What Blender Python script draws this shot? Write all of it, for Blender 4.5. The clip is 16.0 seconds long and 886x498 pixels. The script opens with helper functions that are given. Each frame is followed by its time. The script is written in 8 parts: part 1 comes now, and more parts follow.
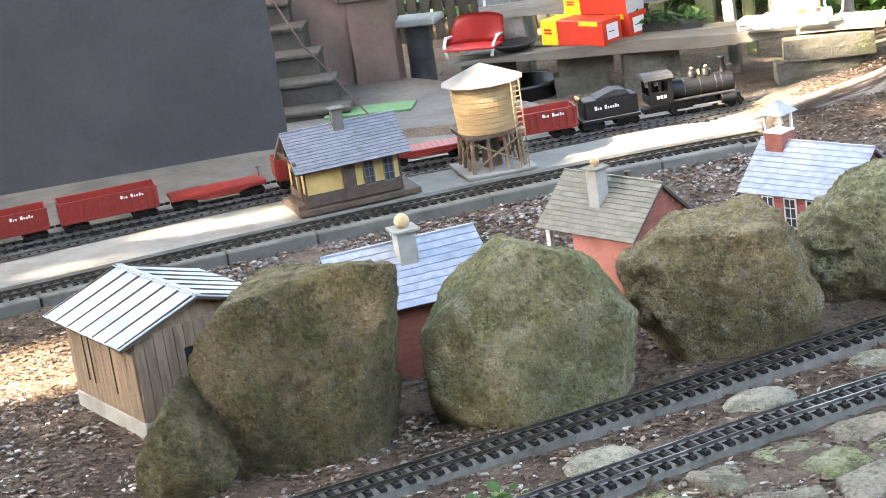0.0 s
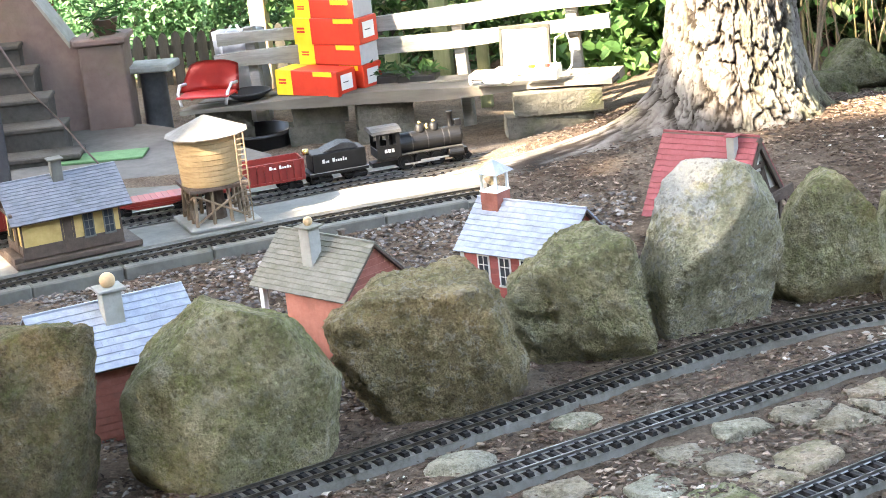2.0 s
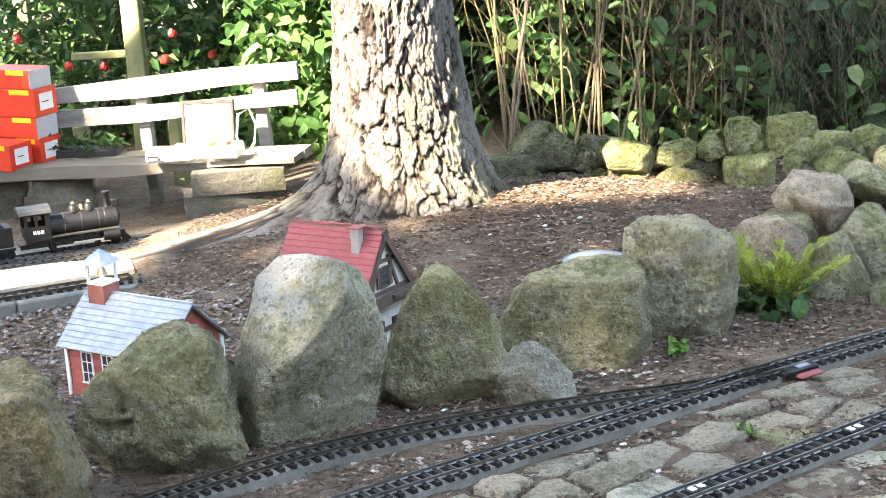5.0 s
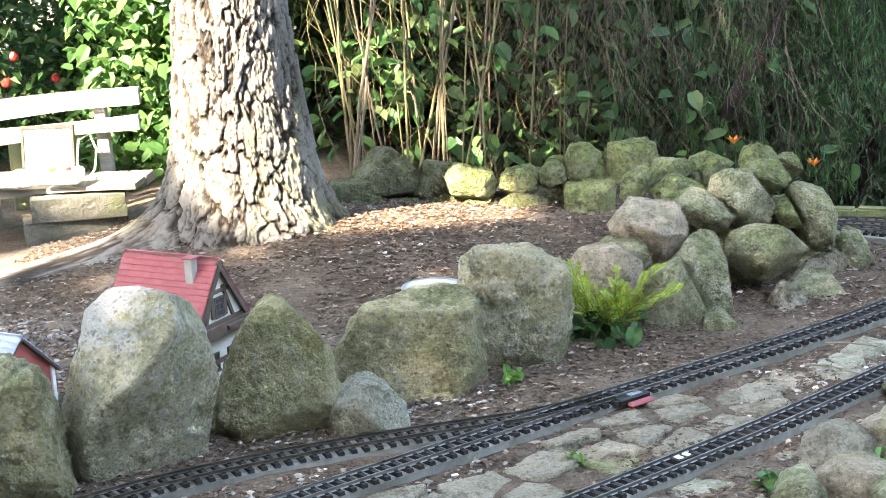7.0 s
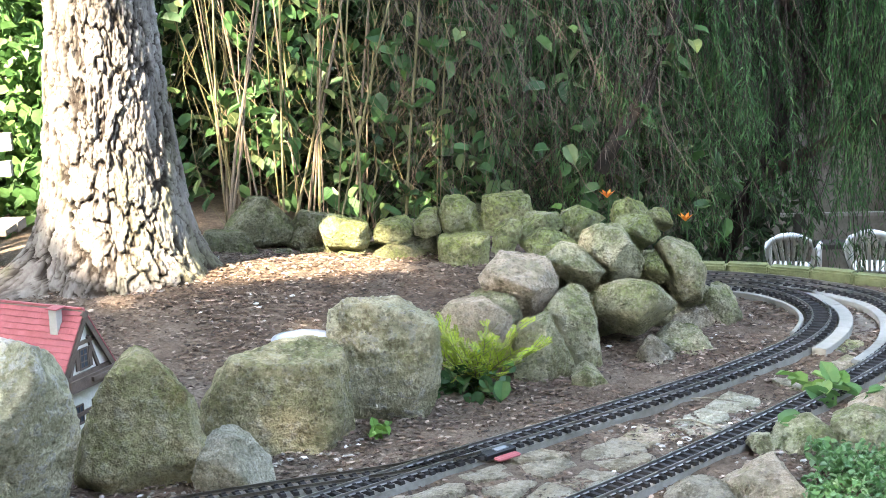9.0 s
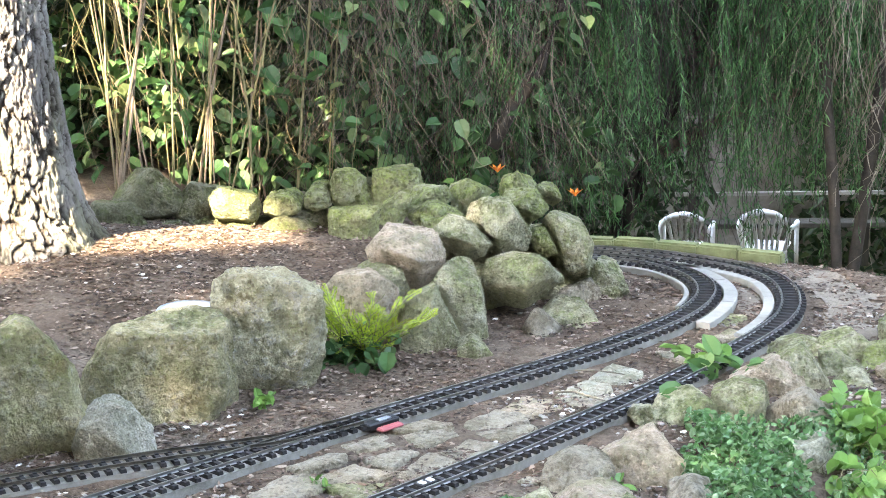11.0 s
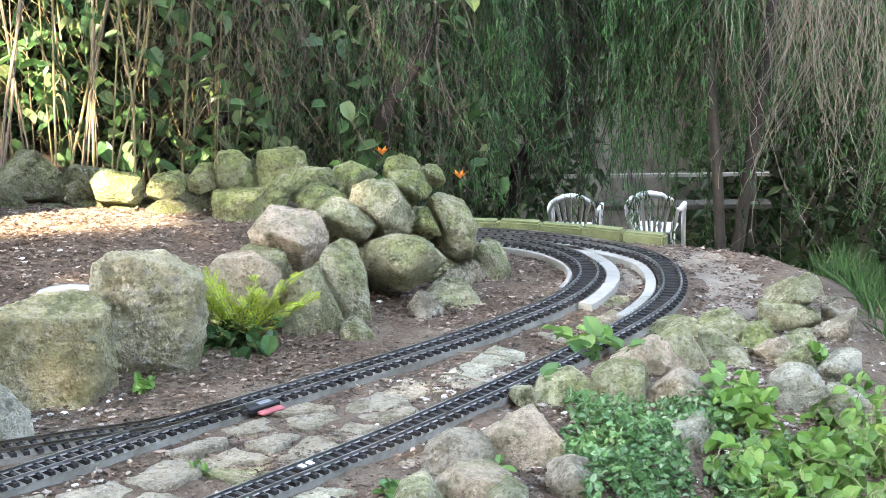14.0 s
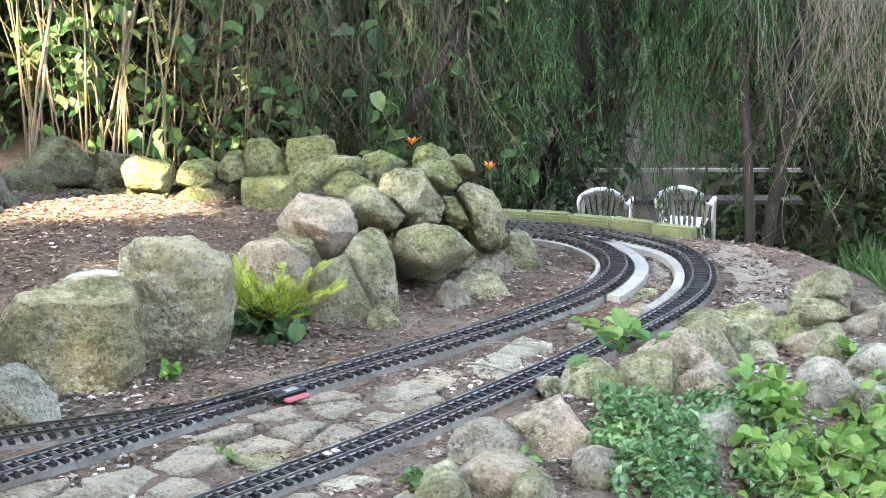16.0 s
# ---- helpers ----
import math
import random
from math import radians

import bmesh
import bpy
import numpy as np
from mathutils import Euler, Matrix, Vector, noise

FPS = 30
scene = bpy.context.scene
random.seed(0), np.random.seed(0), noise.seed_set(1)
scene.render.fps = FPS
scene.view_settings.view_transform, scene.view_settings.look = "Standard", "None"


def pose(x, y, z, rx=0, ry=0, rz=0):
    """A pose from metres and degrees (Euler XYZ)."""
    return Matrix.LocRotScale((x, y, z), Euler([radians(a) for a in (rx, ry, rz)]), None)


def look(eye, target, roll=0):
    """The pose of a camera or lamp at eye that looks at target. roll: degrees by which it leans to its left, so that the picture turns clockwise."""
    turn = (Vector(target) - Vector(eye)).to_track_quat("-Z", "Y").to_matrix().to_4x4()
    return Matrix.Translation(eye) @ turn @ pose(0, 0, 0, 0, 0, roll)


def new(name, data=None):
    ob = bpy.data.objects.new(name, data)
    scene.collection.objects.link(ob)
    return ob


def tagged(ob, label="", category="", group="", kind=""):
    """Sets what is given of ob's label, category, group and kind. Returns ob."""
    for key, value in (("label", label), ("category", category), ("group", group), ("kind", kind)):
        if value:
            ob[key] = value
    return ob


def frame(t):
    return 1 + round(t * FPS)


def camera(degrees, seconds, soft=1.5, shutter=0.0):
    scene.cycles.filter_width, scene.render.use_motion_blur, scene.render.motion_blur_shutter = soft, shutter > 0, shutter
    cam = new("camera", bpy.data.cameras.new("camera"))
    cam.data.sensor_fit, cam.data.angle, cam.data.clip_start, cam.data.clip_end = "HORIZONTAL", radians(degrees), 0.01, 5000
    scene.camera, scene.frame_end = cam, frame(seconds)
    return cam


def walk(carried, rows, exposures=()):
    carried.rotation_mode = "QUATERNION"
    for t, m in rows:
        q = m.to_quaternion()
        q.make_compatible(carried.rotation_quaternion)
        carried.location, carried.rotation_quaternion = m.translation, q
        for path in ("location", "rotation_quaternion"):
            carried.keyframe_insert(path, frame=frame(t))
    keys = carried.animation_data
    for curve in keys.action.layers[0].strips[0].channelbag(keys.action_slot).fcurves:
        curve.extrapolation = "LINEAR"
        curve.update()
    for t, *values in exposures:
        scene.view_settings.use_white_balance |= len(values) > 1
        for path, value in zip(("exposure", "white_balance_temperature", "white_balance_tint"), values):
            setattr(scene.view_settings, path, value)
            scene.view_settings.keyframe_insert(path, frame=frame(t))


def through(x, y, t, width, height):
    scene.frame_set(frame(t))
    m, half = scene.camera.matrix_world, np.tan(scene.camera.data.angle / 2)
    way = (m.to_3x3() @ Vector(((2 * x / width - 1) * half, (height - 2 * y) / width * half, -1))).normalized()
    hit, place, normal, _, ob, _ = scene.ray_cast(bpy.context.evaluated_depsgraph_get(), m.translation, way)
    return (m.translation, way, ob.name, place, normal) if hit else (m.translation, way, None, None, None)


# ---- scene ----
# ---------------------------------------------------------------- camera
cam = camera(25.9, 16.0, soft=0.95)
PATH = [
    (0.0, (-0.676, -0.427, 1.335), (-1.840, 3.238, 0.234), -8.44),
    (0.5, (-0.623, -0.404, 1.342), (-1.741, 3.267, 0.214), -7.77),
    (1.0, (-0.608, -0.377, 1.344), (-1.619, 3.314, 0.182), -7.29),
    (1.5, (-0.595, -0.370, 1.352), (-1.478, 3.353, 0.187), -6.84),
    (2.0, (-0.557, -0.362, 1.362), (-1.251, 3.424, 0.274), -6.04),
    (2.5, (-0.474, -0.347, 1.371), (-1.098, 3.455, 0.294), -5.94),
    (3.0, (-0.252, -0.303, 1.381), (-1.082, 3.468, 0.337), -6.85),
    (3.5, (-0.091, -0.235, 1.380), (-0.896, 3.546, 0.352), -6.48),
    (4.0, (-0.084, -0.101, 1.335), (-0.608, 3.736, 0.336), -4.58),
    (4.2, (-0.086, -0.065, 1.320), (-0.557, 3.782, 0.332), -4.33),
    (6.3, (-0.015, -0.002, 1.338), (-0.203, 3.864, 0.328), -3.82),
    (6.5, (-0.009, -0.003, 1.341), (-0.163, 3.866, 0.337), -3.70),
    (7.0, (-0.000, 0.000, 1.347), (-0.077, 3.877, 0.365), -3.34),
    (7.5, (0.010, 0.001, 1.352), (-0.004, 3.885, 0.396), -2.82),
    (8.0, (0.026, 0.004, 1.353), (0.077, 3.895, 0.425), -2.44),
    (8.5, (0.034, 0.001, 1.361), (0.142, 3.896, 0.454), -2.34),
    (8.7, (0.039, 0.007, 1.361), (0.168, 3.903, 0.462), -2.20),
    (10.8, (0.080, 0.001, 1.338), (0.414, 3.878, 0.408), -0.87),
    (11.0, (0.085, 0.001, 1.338), (0.443, 3.871, 0.394), -0.81),
    (11.5, (0.098, 0.005, 1.336), (0.519, 3.862, 0.364), -0.76),
    (12.0, (0.101, 0.006, 1.333), (0.581, 3.852, 0.341), -0.68),
    (12.5, (0.111, 0.003, 1.332), (0.630, 3.841, 0.332), -0.54),
    (13.0, (0.118, 0.000, 1.337), (0.674, 3.832, 0.332), -0.34),
    (13.5, (0.119, 0.001, 1.339), (0.702, 3.831, 0.344), -0.18),
    (14.0, (0.116, 0.003, 1.337), (0.689, 3.838, 0.355), -0.23),
    (14.5, (0.118, 0.003, 1.335), (0.664, 3.843, 0.357), -0.19),
    (15.0, (0.112, 0.003, 1.331), (0.644, 3.844, 0.349), 0.23),
    (15.5, (0.114, 0.001, 1.330), (0.633, 3.842, 0.342), 0.39),
    (16.0, (0.119, 0.006, 1.327), (0.631, 3.846, 0.332), 0.27),
]
EXPOSURES = [(0.0, 4.68, 9000, 14), (1.5, 4.74, 8900, 13), (4.2, 4.56, 8700, 13), (7.0, 4.72, 8400, 10), (8.7, 4.84, 8400, 11), (11.0, 5.14, 8700, 13), (16.0, 5.12, 8700, 13)]
walk(cam, [(t, look(eye, target, roll)) for t, eye, target, roll in PATH], EXPOSURES)

# ---------------------------------------------------------------- sky and sun
TO_SUN = Vector((-0.50, -0.55, 0.67)).normalized()
world = bpy.data.worlds.new("sky")
scene.world = world
world.use_nodes = True
wn = world.node_tree.nodes
sky = wn.new("ShaderNodeTexSky")
sky.sky_type = "NISHITA"
sky.sun_disc = False
sky.sun_elevation = math.asin(TO_SUN.z)
sky.sun_rotation = math.atan2(TO_SUN.x, TO_SUN.y)
wn["Background"].inputs[1].default_value = 0.15
world.node_tree.links.new(sky.outputs[0], wn["Background"].inputs[0])
sun = new("sun", bpy.data.lights.new("sun", "SUN"))
sun.data.energy, sun.data.angle, sun.data.color = 2.35, radians(0.5), (1.0, 0.965, 0.905)
sun.matrix_world = look(TO_SUN * 20, (0, 0, 0))


# ---------------------------------------------------------------- materials
def ramp_mix(nt, fac, a, b):
    """Mix of two colour sockets or triples by a factor socket."""
    m = nt.nodes.new("ShaderNodeMix")
    m.data_type = "RGBA"
    if isinstance(fac, float):
        m.inputs[0].default_value = fac
    else:
        nt.links.new(fac, m.inputs[0])
    for sock, v in ((m.inputs[6], a), (m.inputs[7], b)):
        if isinstance(v, tuple):
            sock.default_value = (*v, 1)
        else:
            nt.links.new(v, sock)
    return m.outputs[2]


def math_node(nt, op, a, b=0.0, clamp=False):
    m = nt.nodes.new("ShaderNodeMath")
    m.operation, m.use_clamp = op, clamp
    for sock, v in zip(m.inputs, (a, b)):
        if isinstance(v, (int, float)):
            sock.default_value = v
        else:
            nt.links.new(v, sock)
    return m.outputs[0]


def noise_fac(nt, coord, scale, lo, hi, detail=4.0, rough=0.6):
    """Noise stretched so that lo..hi becomes 0..1."""
    n = nt.nodes.new("ShaderNodeTexNoise")
    n.inputs["Scale"].default_value, n.inputs["Detail"].default_value = scale, detail
    n.inputs["Roughness"].default_value = rough
    nt.links.new(coord, n.inputs["Vector"])
    r = nt.nodes.new("ShaderNodeMapRange")
    r.inputs[1].default_value, r.inputs[2].default_value = lo, hi
    nt.links.new(n.outputs[0], r.inputs[0])
    return r.outputs[0]


def base_material(name, rough=0.8, metal=0.0, spec=0.3):
    m = bpy.data.materials.new(name)
    m.use_nodes = True
    nt = m.node_tree
    b = nt.nodes["Principled BSDF"]
    b.inputs["Roughness"].default_value, b.inputs["Metallic"].default_value = rough, metal
    b.inputs["Specular IOR Level"].default_value = spec
    return m, nt, b


def object_coord(nt, stretch=(1, 1, 1), jitter=True):
    tc = nt.nodes.new("ShaderNodeTexCoord")
    mp = nt.nodes.new("ShaderNodeMapping")
    mp.inputs["Scale"].default_value = stretch
    nt.links.new(tc.outputs["Object"], mp.inputs["Vector"])
    if jitter:
        oi = nt.nodes.new("ShaderNodeObjectInfo")
        k = math_node(nt, "MULTIPLY", oi.outputs["Random"], 17.0)
        cb = nt.nodes.new("ShaderNodeCombineXYZ")
        for i in range(3):
            nt.links.new(k, cb.inputs[i])
        nt.links.new(cb.outputs[0], mp.inputs["Location"])
    return mp.outputs[0]


def add_bump(nt, b, height, strength, distance):
    bp = nt.nodes.new("ShaderNodeBump")
    bp.inputs["Strength"].default_value, bp.inputs["Distance"].default_value = strength, distance
    nt.links.new(height, bp.inputs["Height"])
    nt.links.new(bp.outputs[0], b.inputs["Normal"])


def worn(name, a, b_col, scale=20.0, rough=0.7, metal=0.0, bump=0.3, dist=0.002, spec=0.3, stretch=(1, 1, 1), grain=6.0, dirt=None):
    """Two tones at a coarse and a fine scale, with dirt and fine relief."""
    m, nt, b = base_material(name, rough, metal, spec)
    co = object_coord(nt, stretch)
    coarse = noise_fac(nt, co, scale, 0.35, 0.65)
    fine = noise_fac(nt, co, scale * grain, 0.3, 0.7)
    f = math_node(nt, "ADD", math_node(nt, "MULTIPLY", coarse, 0.65), math_node(nt, "MULTIPLY", fine, 0.35), True)
    col = ramp_mix(nt, f, a, b_col)
    if dirt:
        col = ramp_mix(nt, math_node(nt, "MULTIPLY", noise_fac(nt, co, scale * 0.6, 0.52, 0.75), 0.7), col, dirt)
    nt.links.new(col, b.inputs["Base Color"])
    add_bump(nt, b, fine, bump, dist)
    return m


def stone(name, a, b_col, moss=0.4, lichen=0.3, ochre=0.0, size=1.0, moss_col=(0.10, 0.13, 0.035), bare=0.46, whiten=0.0):
    """Field stone: speckled grain, pits, pale lichen crusts, moss that likes the upper sides, rusty stains; if asked,
    whiter up and towards -x.
    """
    m, nt, b = base_material(name, 0.92, 0, 0.2)
    co = object_coord(nt)
    big = noise_fac(nt, co, 7 / size, 0.36, 0.64, 6.0)
    mid = noise_fac(nt, co, 34 / size, 0.41, 0.59, 8.0, 0.72)
    fine = noise_fac(nt, co, 130 / size, 0.42, 0.58, 5.0, 0.75)
    grain = noise_fac(nt, co, 420 / size, 0.36, 0.64, 3.0, 0.7)
    wob = nt.nodes.new("ShaderNodeTexNoise")
    wob.inputs["Scale"].default_value, wob.inputs["Detail"].default_value = 70 / size, 4.0
    nt.links.new(co, wob.inputs["Vector"])
    warp = nt.nodes.new("ShaderNodeVectorMath")
    warp.operation = "MULTIPLY_ADD"
    nt.links.new(wob.outputs["Color"], warp.inputs[0])
    warp.inputs[1].default_value = (0.022 * size,) * 3
    nt.links.new(co, warp.inputs[2])

    def flecks(scale, lo, hi):
        """Irregular grains of about 1/scale metres; and a value of its own for each."""
        vo = nt.nodes.new("ShaderNodeTexVoronoi")
        vo.inputs["Scale"].default_value = scale / size
        nt.links.new(warp.outputs[0], vo.inputs["Vector"])
        r = nt.nodes.new("ShaderNodeMapRange")
        r.inputs[1].default_value, r.inputs[2].default_value = hi, lo
        nt.links.new(vo.outputs["Distance"], r.inputs[0])
        sp = nt.nodes.new("ShaderNodeSeparateColor")
        nt.links.new(vo.outputs["Color"], sp.inputs[0])
        return r.outputs[0], sp.outputs[0]

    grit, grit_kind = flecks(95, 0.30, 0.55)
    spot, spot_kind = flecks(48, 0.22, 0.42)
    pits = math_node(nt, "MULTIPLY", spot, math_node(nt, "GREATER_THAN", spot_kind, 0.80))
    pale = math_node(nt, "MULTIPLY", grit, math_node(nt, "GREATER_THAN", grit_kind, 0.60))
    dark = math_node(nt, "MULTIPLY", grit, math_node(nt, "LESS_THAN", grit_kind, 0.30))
    col = ramp_mix(nt, big, a, b_col)
    col = ramp_mix(nt, math_node(nt, "MULTIPLY", mid, 0.34), col, tuple(c * 0.42 for c in a))
    col = ramp_mix(nt, math_node(nt, "MULTIPLY", fine, 0.40), col, tuple(min(1, c * 1.5) for c in b_col))
    crust = noise_fac(nt, co, 30 / size, 0.53, 0.56, 9.0, 0.74)
    col = ramp_mix(nt, math_node(nt, "MULTIPLY", crust, lichen, True), col, tuple(0.45 * c + 0.30 for c in b_col))
    stain = noise_fac(nt, co, 11 / size, 0.50, 0.58, 9.0, 0.72)
    col = ramp_mix(nt, math_node(nt, "MULTIPLY", stain, 0.62), col, (a[0] * 0.45, a[1] * 0.47, a[2] * 0.40))
    if ochre:
        col = ramp_mix(nt, math_node(nt, "MULTIPLY", noise_fac(nt, co, 5 / size, 0.52, 0.68, 8.0, 0.65), ochre, True), col, (0.27, 0.16, 0.055))
    ge = nt.nodes.new("ShaderNodeNewGeometry")
    sx = nt.nodes.new("ShaderNodeSeparateXYZ")
    nt.links.new(ge.outputs["Normal"], sx.inputs[0])
    up = nt.nodes.new("ShaderNodeMapRange")
    up.inputs[1].default_value, up.inputs[2].default_value, up.inputs[3].default_value = -0.4, 0.8, 0.4
    nt.links.new(sx.outputs[2], up.inputs[0])
    patch = noise_fac(nt, co, 9 / size, bare, bare + 0.12, 10.0, 0.76)
    mossf = math_node(nt, "MULTIPLY", math_node(nt, "MULTIPLY", patch, up.outputs[0]), moss, True)
    mossf = math_node(nt, "MULTIPLY", mossf, math_node(nt, "ADD", 0.55, math_node(nt, "MULTIPLY", fine, 0.45)))
    mcol = ramp_mix(nt, mid, tuple(c * 1.2 for c in moss_col), tuple(c * 0.45 for c in moss_col))
    col = ramp_mix(nt, mossf, col, mcol)
    if whiten:
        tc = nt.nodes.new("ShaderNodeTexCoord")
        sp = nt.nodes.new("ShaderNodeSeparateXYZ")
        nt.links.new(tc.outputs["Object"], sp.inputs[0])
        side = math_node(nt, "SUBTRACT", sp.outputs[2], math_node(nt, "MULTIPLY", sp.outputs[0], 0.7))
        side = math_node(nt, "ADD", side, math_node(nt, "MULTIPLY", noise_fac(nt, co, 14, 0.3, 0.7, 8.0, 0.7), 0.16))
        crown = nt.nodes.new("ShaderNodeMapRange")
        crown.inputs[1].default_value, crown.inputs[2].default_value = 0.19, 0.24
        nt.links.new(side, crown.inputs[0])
        col = ramp_mix(nt, math_node(nt, "MULTIPLY", crown.outputs[0], whiten), col, (0.66, 0.655, 0.62))
    col = ramp_mix(nt, math_node(nt, "MULTIPLY", pale, 0.22 + 0.25 * lichen, True), col, tuple(min(1, 0.75 * c + k) for c, k in zip(b_col, (0.18, 0.165, 0.12))))
    # pits and dark grains are sunken; shade in them is put into the colour
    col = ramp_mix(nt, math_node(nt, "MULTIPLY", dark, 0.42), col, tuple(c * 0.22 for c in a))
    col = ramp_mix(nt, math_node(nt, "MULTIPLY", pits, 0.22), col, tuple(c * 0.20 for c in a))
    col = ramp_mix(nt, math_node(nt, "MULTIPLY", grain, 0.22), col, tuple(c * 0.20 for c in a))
    nt.links.new(col, b.inputs["Base Color"])
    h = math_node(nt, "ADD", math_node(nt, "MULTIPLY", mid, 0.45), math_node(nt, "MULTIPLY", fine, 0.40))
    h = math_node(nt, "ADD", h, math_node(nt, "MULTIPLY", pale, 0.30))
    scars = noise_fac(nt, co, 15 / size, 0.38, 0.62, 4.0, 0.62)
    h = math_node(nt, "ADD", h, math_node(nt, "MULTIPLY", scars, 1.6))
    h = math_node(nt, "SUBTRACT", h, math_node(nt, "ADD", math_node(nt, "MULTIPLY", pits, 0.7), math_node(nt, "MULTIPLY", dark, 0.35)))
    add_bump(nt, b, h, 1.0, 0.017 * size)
    return m


def leaf_material(name, a, b_col, c_col, rough=0.5, through=0.35):
    """Foliage: colour varies leaf by leaf; some light passes through."""
    m, nt, b = base_material(name, rough, 0, 0.35)
    ge = nt.nodes.new("ShaderNodeNewGeometry")
    rnd = ge.outputs["Random Per Island"]
    r1 = nt.nodes.new("ShaderNodeMapRange")
    r1.inputs[1].default_value, r1.inputs[2].default_value = 0.0, 0.7
    nt.links.new(rnd, r1.inputs[0])
    col = ramp_mix(nt, r1.outputs[0], a, b_col)
    r2 = nt.nodes.new("ShaderNodeMapRange")
    r2.inputs[1].default_value, r2.inputs[2].default_value = 0.8, 0.95
    nt.links.new(rnd, r2.inputs[0])
    col = ramp_mix(nt, r2.outputs[0], col, c_col)
    nt.links.new(col, b.inputs["Base Color"])
    tr = nt.nodes.new("ShaderNodeBsdfTranslucent")
    nt.links.new(col, tr.inputs[0])
    mx = nt.nodes.new("ShaderNodeMixShader")
    mx.inputs[0].default_value = through
    nt.links.new(b.outputs[0], mx.inputs[1])
    nt.links.new(tr.outputs[0], mx.inputs[2])
    nt.links.new(mx.outputs[0], nt.nodes["Material Output"].inputs[0])
    return m


def soil_material():
    m, nt, b = base_material("soil", 0.95, 0, 0.15)
    tc = nt.nodes.new("ShaderNodeTexCoord")
    co = tc.outputs["Object"]
    big = noise_fac(nt, co, 1.6, 0.38, 0.62, 5.0)
    mid = noise_fac(nt, co, 14, 0.35, 0.65, 6.0)
    fine = noise_fac(nt, co, 90, 0.35, 0.65, 6.0, 0.7)
    col = ramp_mix(nt, mid, (0.095, 0.066, 0.046), (0.205, 0.152, 0.112))
    col = ramp_mix(nt, math_node(nt, "MULTIPLY", big, 0.45), col, (0.28, 0.235, 0.185))
    col = ramp_mix(nt, math_node(nt, "MULTIPLY", fine, 0.65), col, (0.05, 0.032, 0.023))
    vo = nt.nodes.new("ShaderNodeTexVoronoi")
    vo.inputs["Scale"].default_value = 70
    nt.links.new(co, vo.inputs["Vector"])
    r = nt.nodes.new("ShaderNodeMapRange")
    r.inputs[1].default_value, r.inputs[2].default_value = 0.35, 0.1
    nt.links.new(vo.outputs["Distance"], r.inputs[0])
    bits = math_node(nt, "MULTIPLY", r.outputs[0], noise_fac(nt, co, 9, 0.45, 0.6))
    col = ramp_mix(nt, math_node(nt, "MULTIPLY", bits, 0.5), col, (0.30, 0.22, 0.17))
    nt.links.new(col, b.inputs["Base Color"])
    add_bump(nt, b, math_node(nt, "ADD", fine, math_node(nt, "MULTIPLY", mid, 0.8)), 0.8, 0.008)
    return m


def bark_material():
    m, nt, b = base_material("bark", 0.95, 0, 0.15)
    co = object_coord(nt, (1, 1, 0.35), False)
    big = noise_fac(nt, co, 9, 0.35, 0.65, 5.0)
    fine = noise_fac(nt, co, 60, 0.3, 0.7, 6.0, 0.7)
    col = ramp_mix(nt, big, (0.30, 0.268, 0.238), (0.54, 0.505, 0.465))
    col = ramp_mix(nt, math_node(nt, "MULTIPLY", fine, 0.45), col, (0.10, 0.075, 0.058))
    col = ramp_mix(nt, math_node(nt, "MULTIPLY", noise_fac(nt, co, 6, 0.52, 0.66, 6.0), 0.55), col, (0.17, 0.18, 0.06))
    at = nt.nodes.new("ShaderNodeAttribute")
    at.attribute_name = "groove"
    # furrows go near-black by groove: shade in the cracks put into the colour
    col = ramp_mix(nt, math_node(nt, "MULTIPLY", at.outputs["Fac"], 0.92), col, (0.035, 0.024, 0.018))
    nt.links.new(col, b.inputs["Base Color"])
    add_bump(nt, b, math_node(nt, "ADD", fine, math_node(nt, "ADD", big, noise_fac(nt, co, 140, 0.3, 0.7, 6.0, 0.8))), 1.0, 0.012)
    return m


MAT = {}
MAT["soil"] = soil_material()
MAT["bark"] = bark_material()
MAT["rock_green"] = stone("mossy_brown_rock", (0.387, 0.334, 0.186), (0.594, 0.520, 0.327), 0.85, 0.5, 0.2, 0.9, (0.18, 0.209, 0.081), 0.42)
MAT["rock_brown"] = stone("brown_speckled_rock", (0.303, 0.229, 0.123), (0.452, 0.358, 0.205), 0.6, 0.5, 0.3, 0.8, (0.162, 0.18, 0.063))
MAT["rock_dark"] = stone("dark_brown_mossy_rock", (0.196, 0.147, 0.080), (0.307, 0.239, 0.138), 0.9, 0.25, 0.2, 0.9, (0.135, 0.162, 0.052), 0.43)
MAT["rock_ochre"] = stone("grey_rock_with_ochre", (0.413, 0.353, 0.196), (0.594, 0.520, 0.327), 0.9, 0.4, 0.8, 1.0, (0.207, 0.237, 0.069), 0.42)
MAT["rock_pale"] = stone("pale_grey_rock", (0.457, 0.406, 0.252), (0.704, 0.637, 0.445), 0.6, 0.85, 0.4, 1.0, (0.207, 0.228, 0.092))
MAT["rock_white"] = stone("white_sided_grey_rock", (0.457, 0.406, 0.252), (0.704, 0.637, 0.445), 0.6, 0.85, 0.4, 1.0, (0.207, 0.228, 0.092), 0.46, 0.85)
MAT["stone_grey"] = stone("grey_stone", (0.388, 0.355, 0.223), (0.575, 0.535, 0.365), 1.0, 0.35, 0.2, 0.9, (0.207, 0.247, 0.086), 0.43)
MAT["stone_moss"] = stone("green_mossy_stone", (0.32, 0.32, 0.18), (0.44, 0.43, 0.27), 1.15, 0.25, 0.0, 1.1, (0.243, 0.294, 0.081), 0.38)
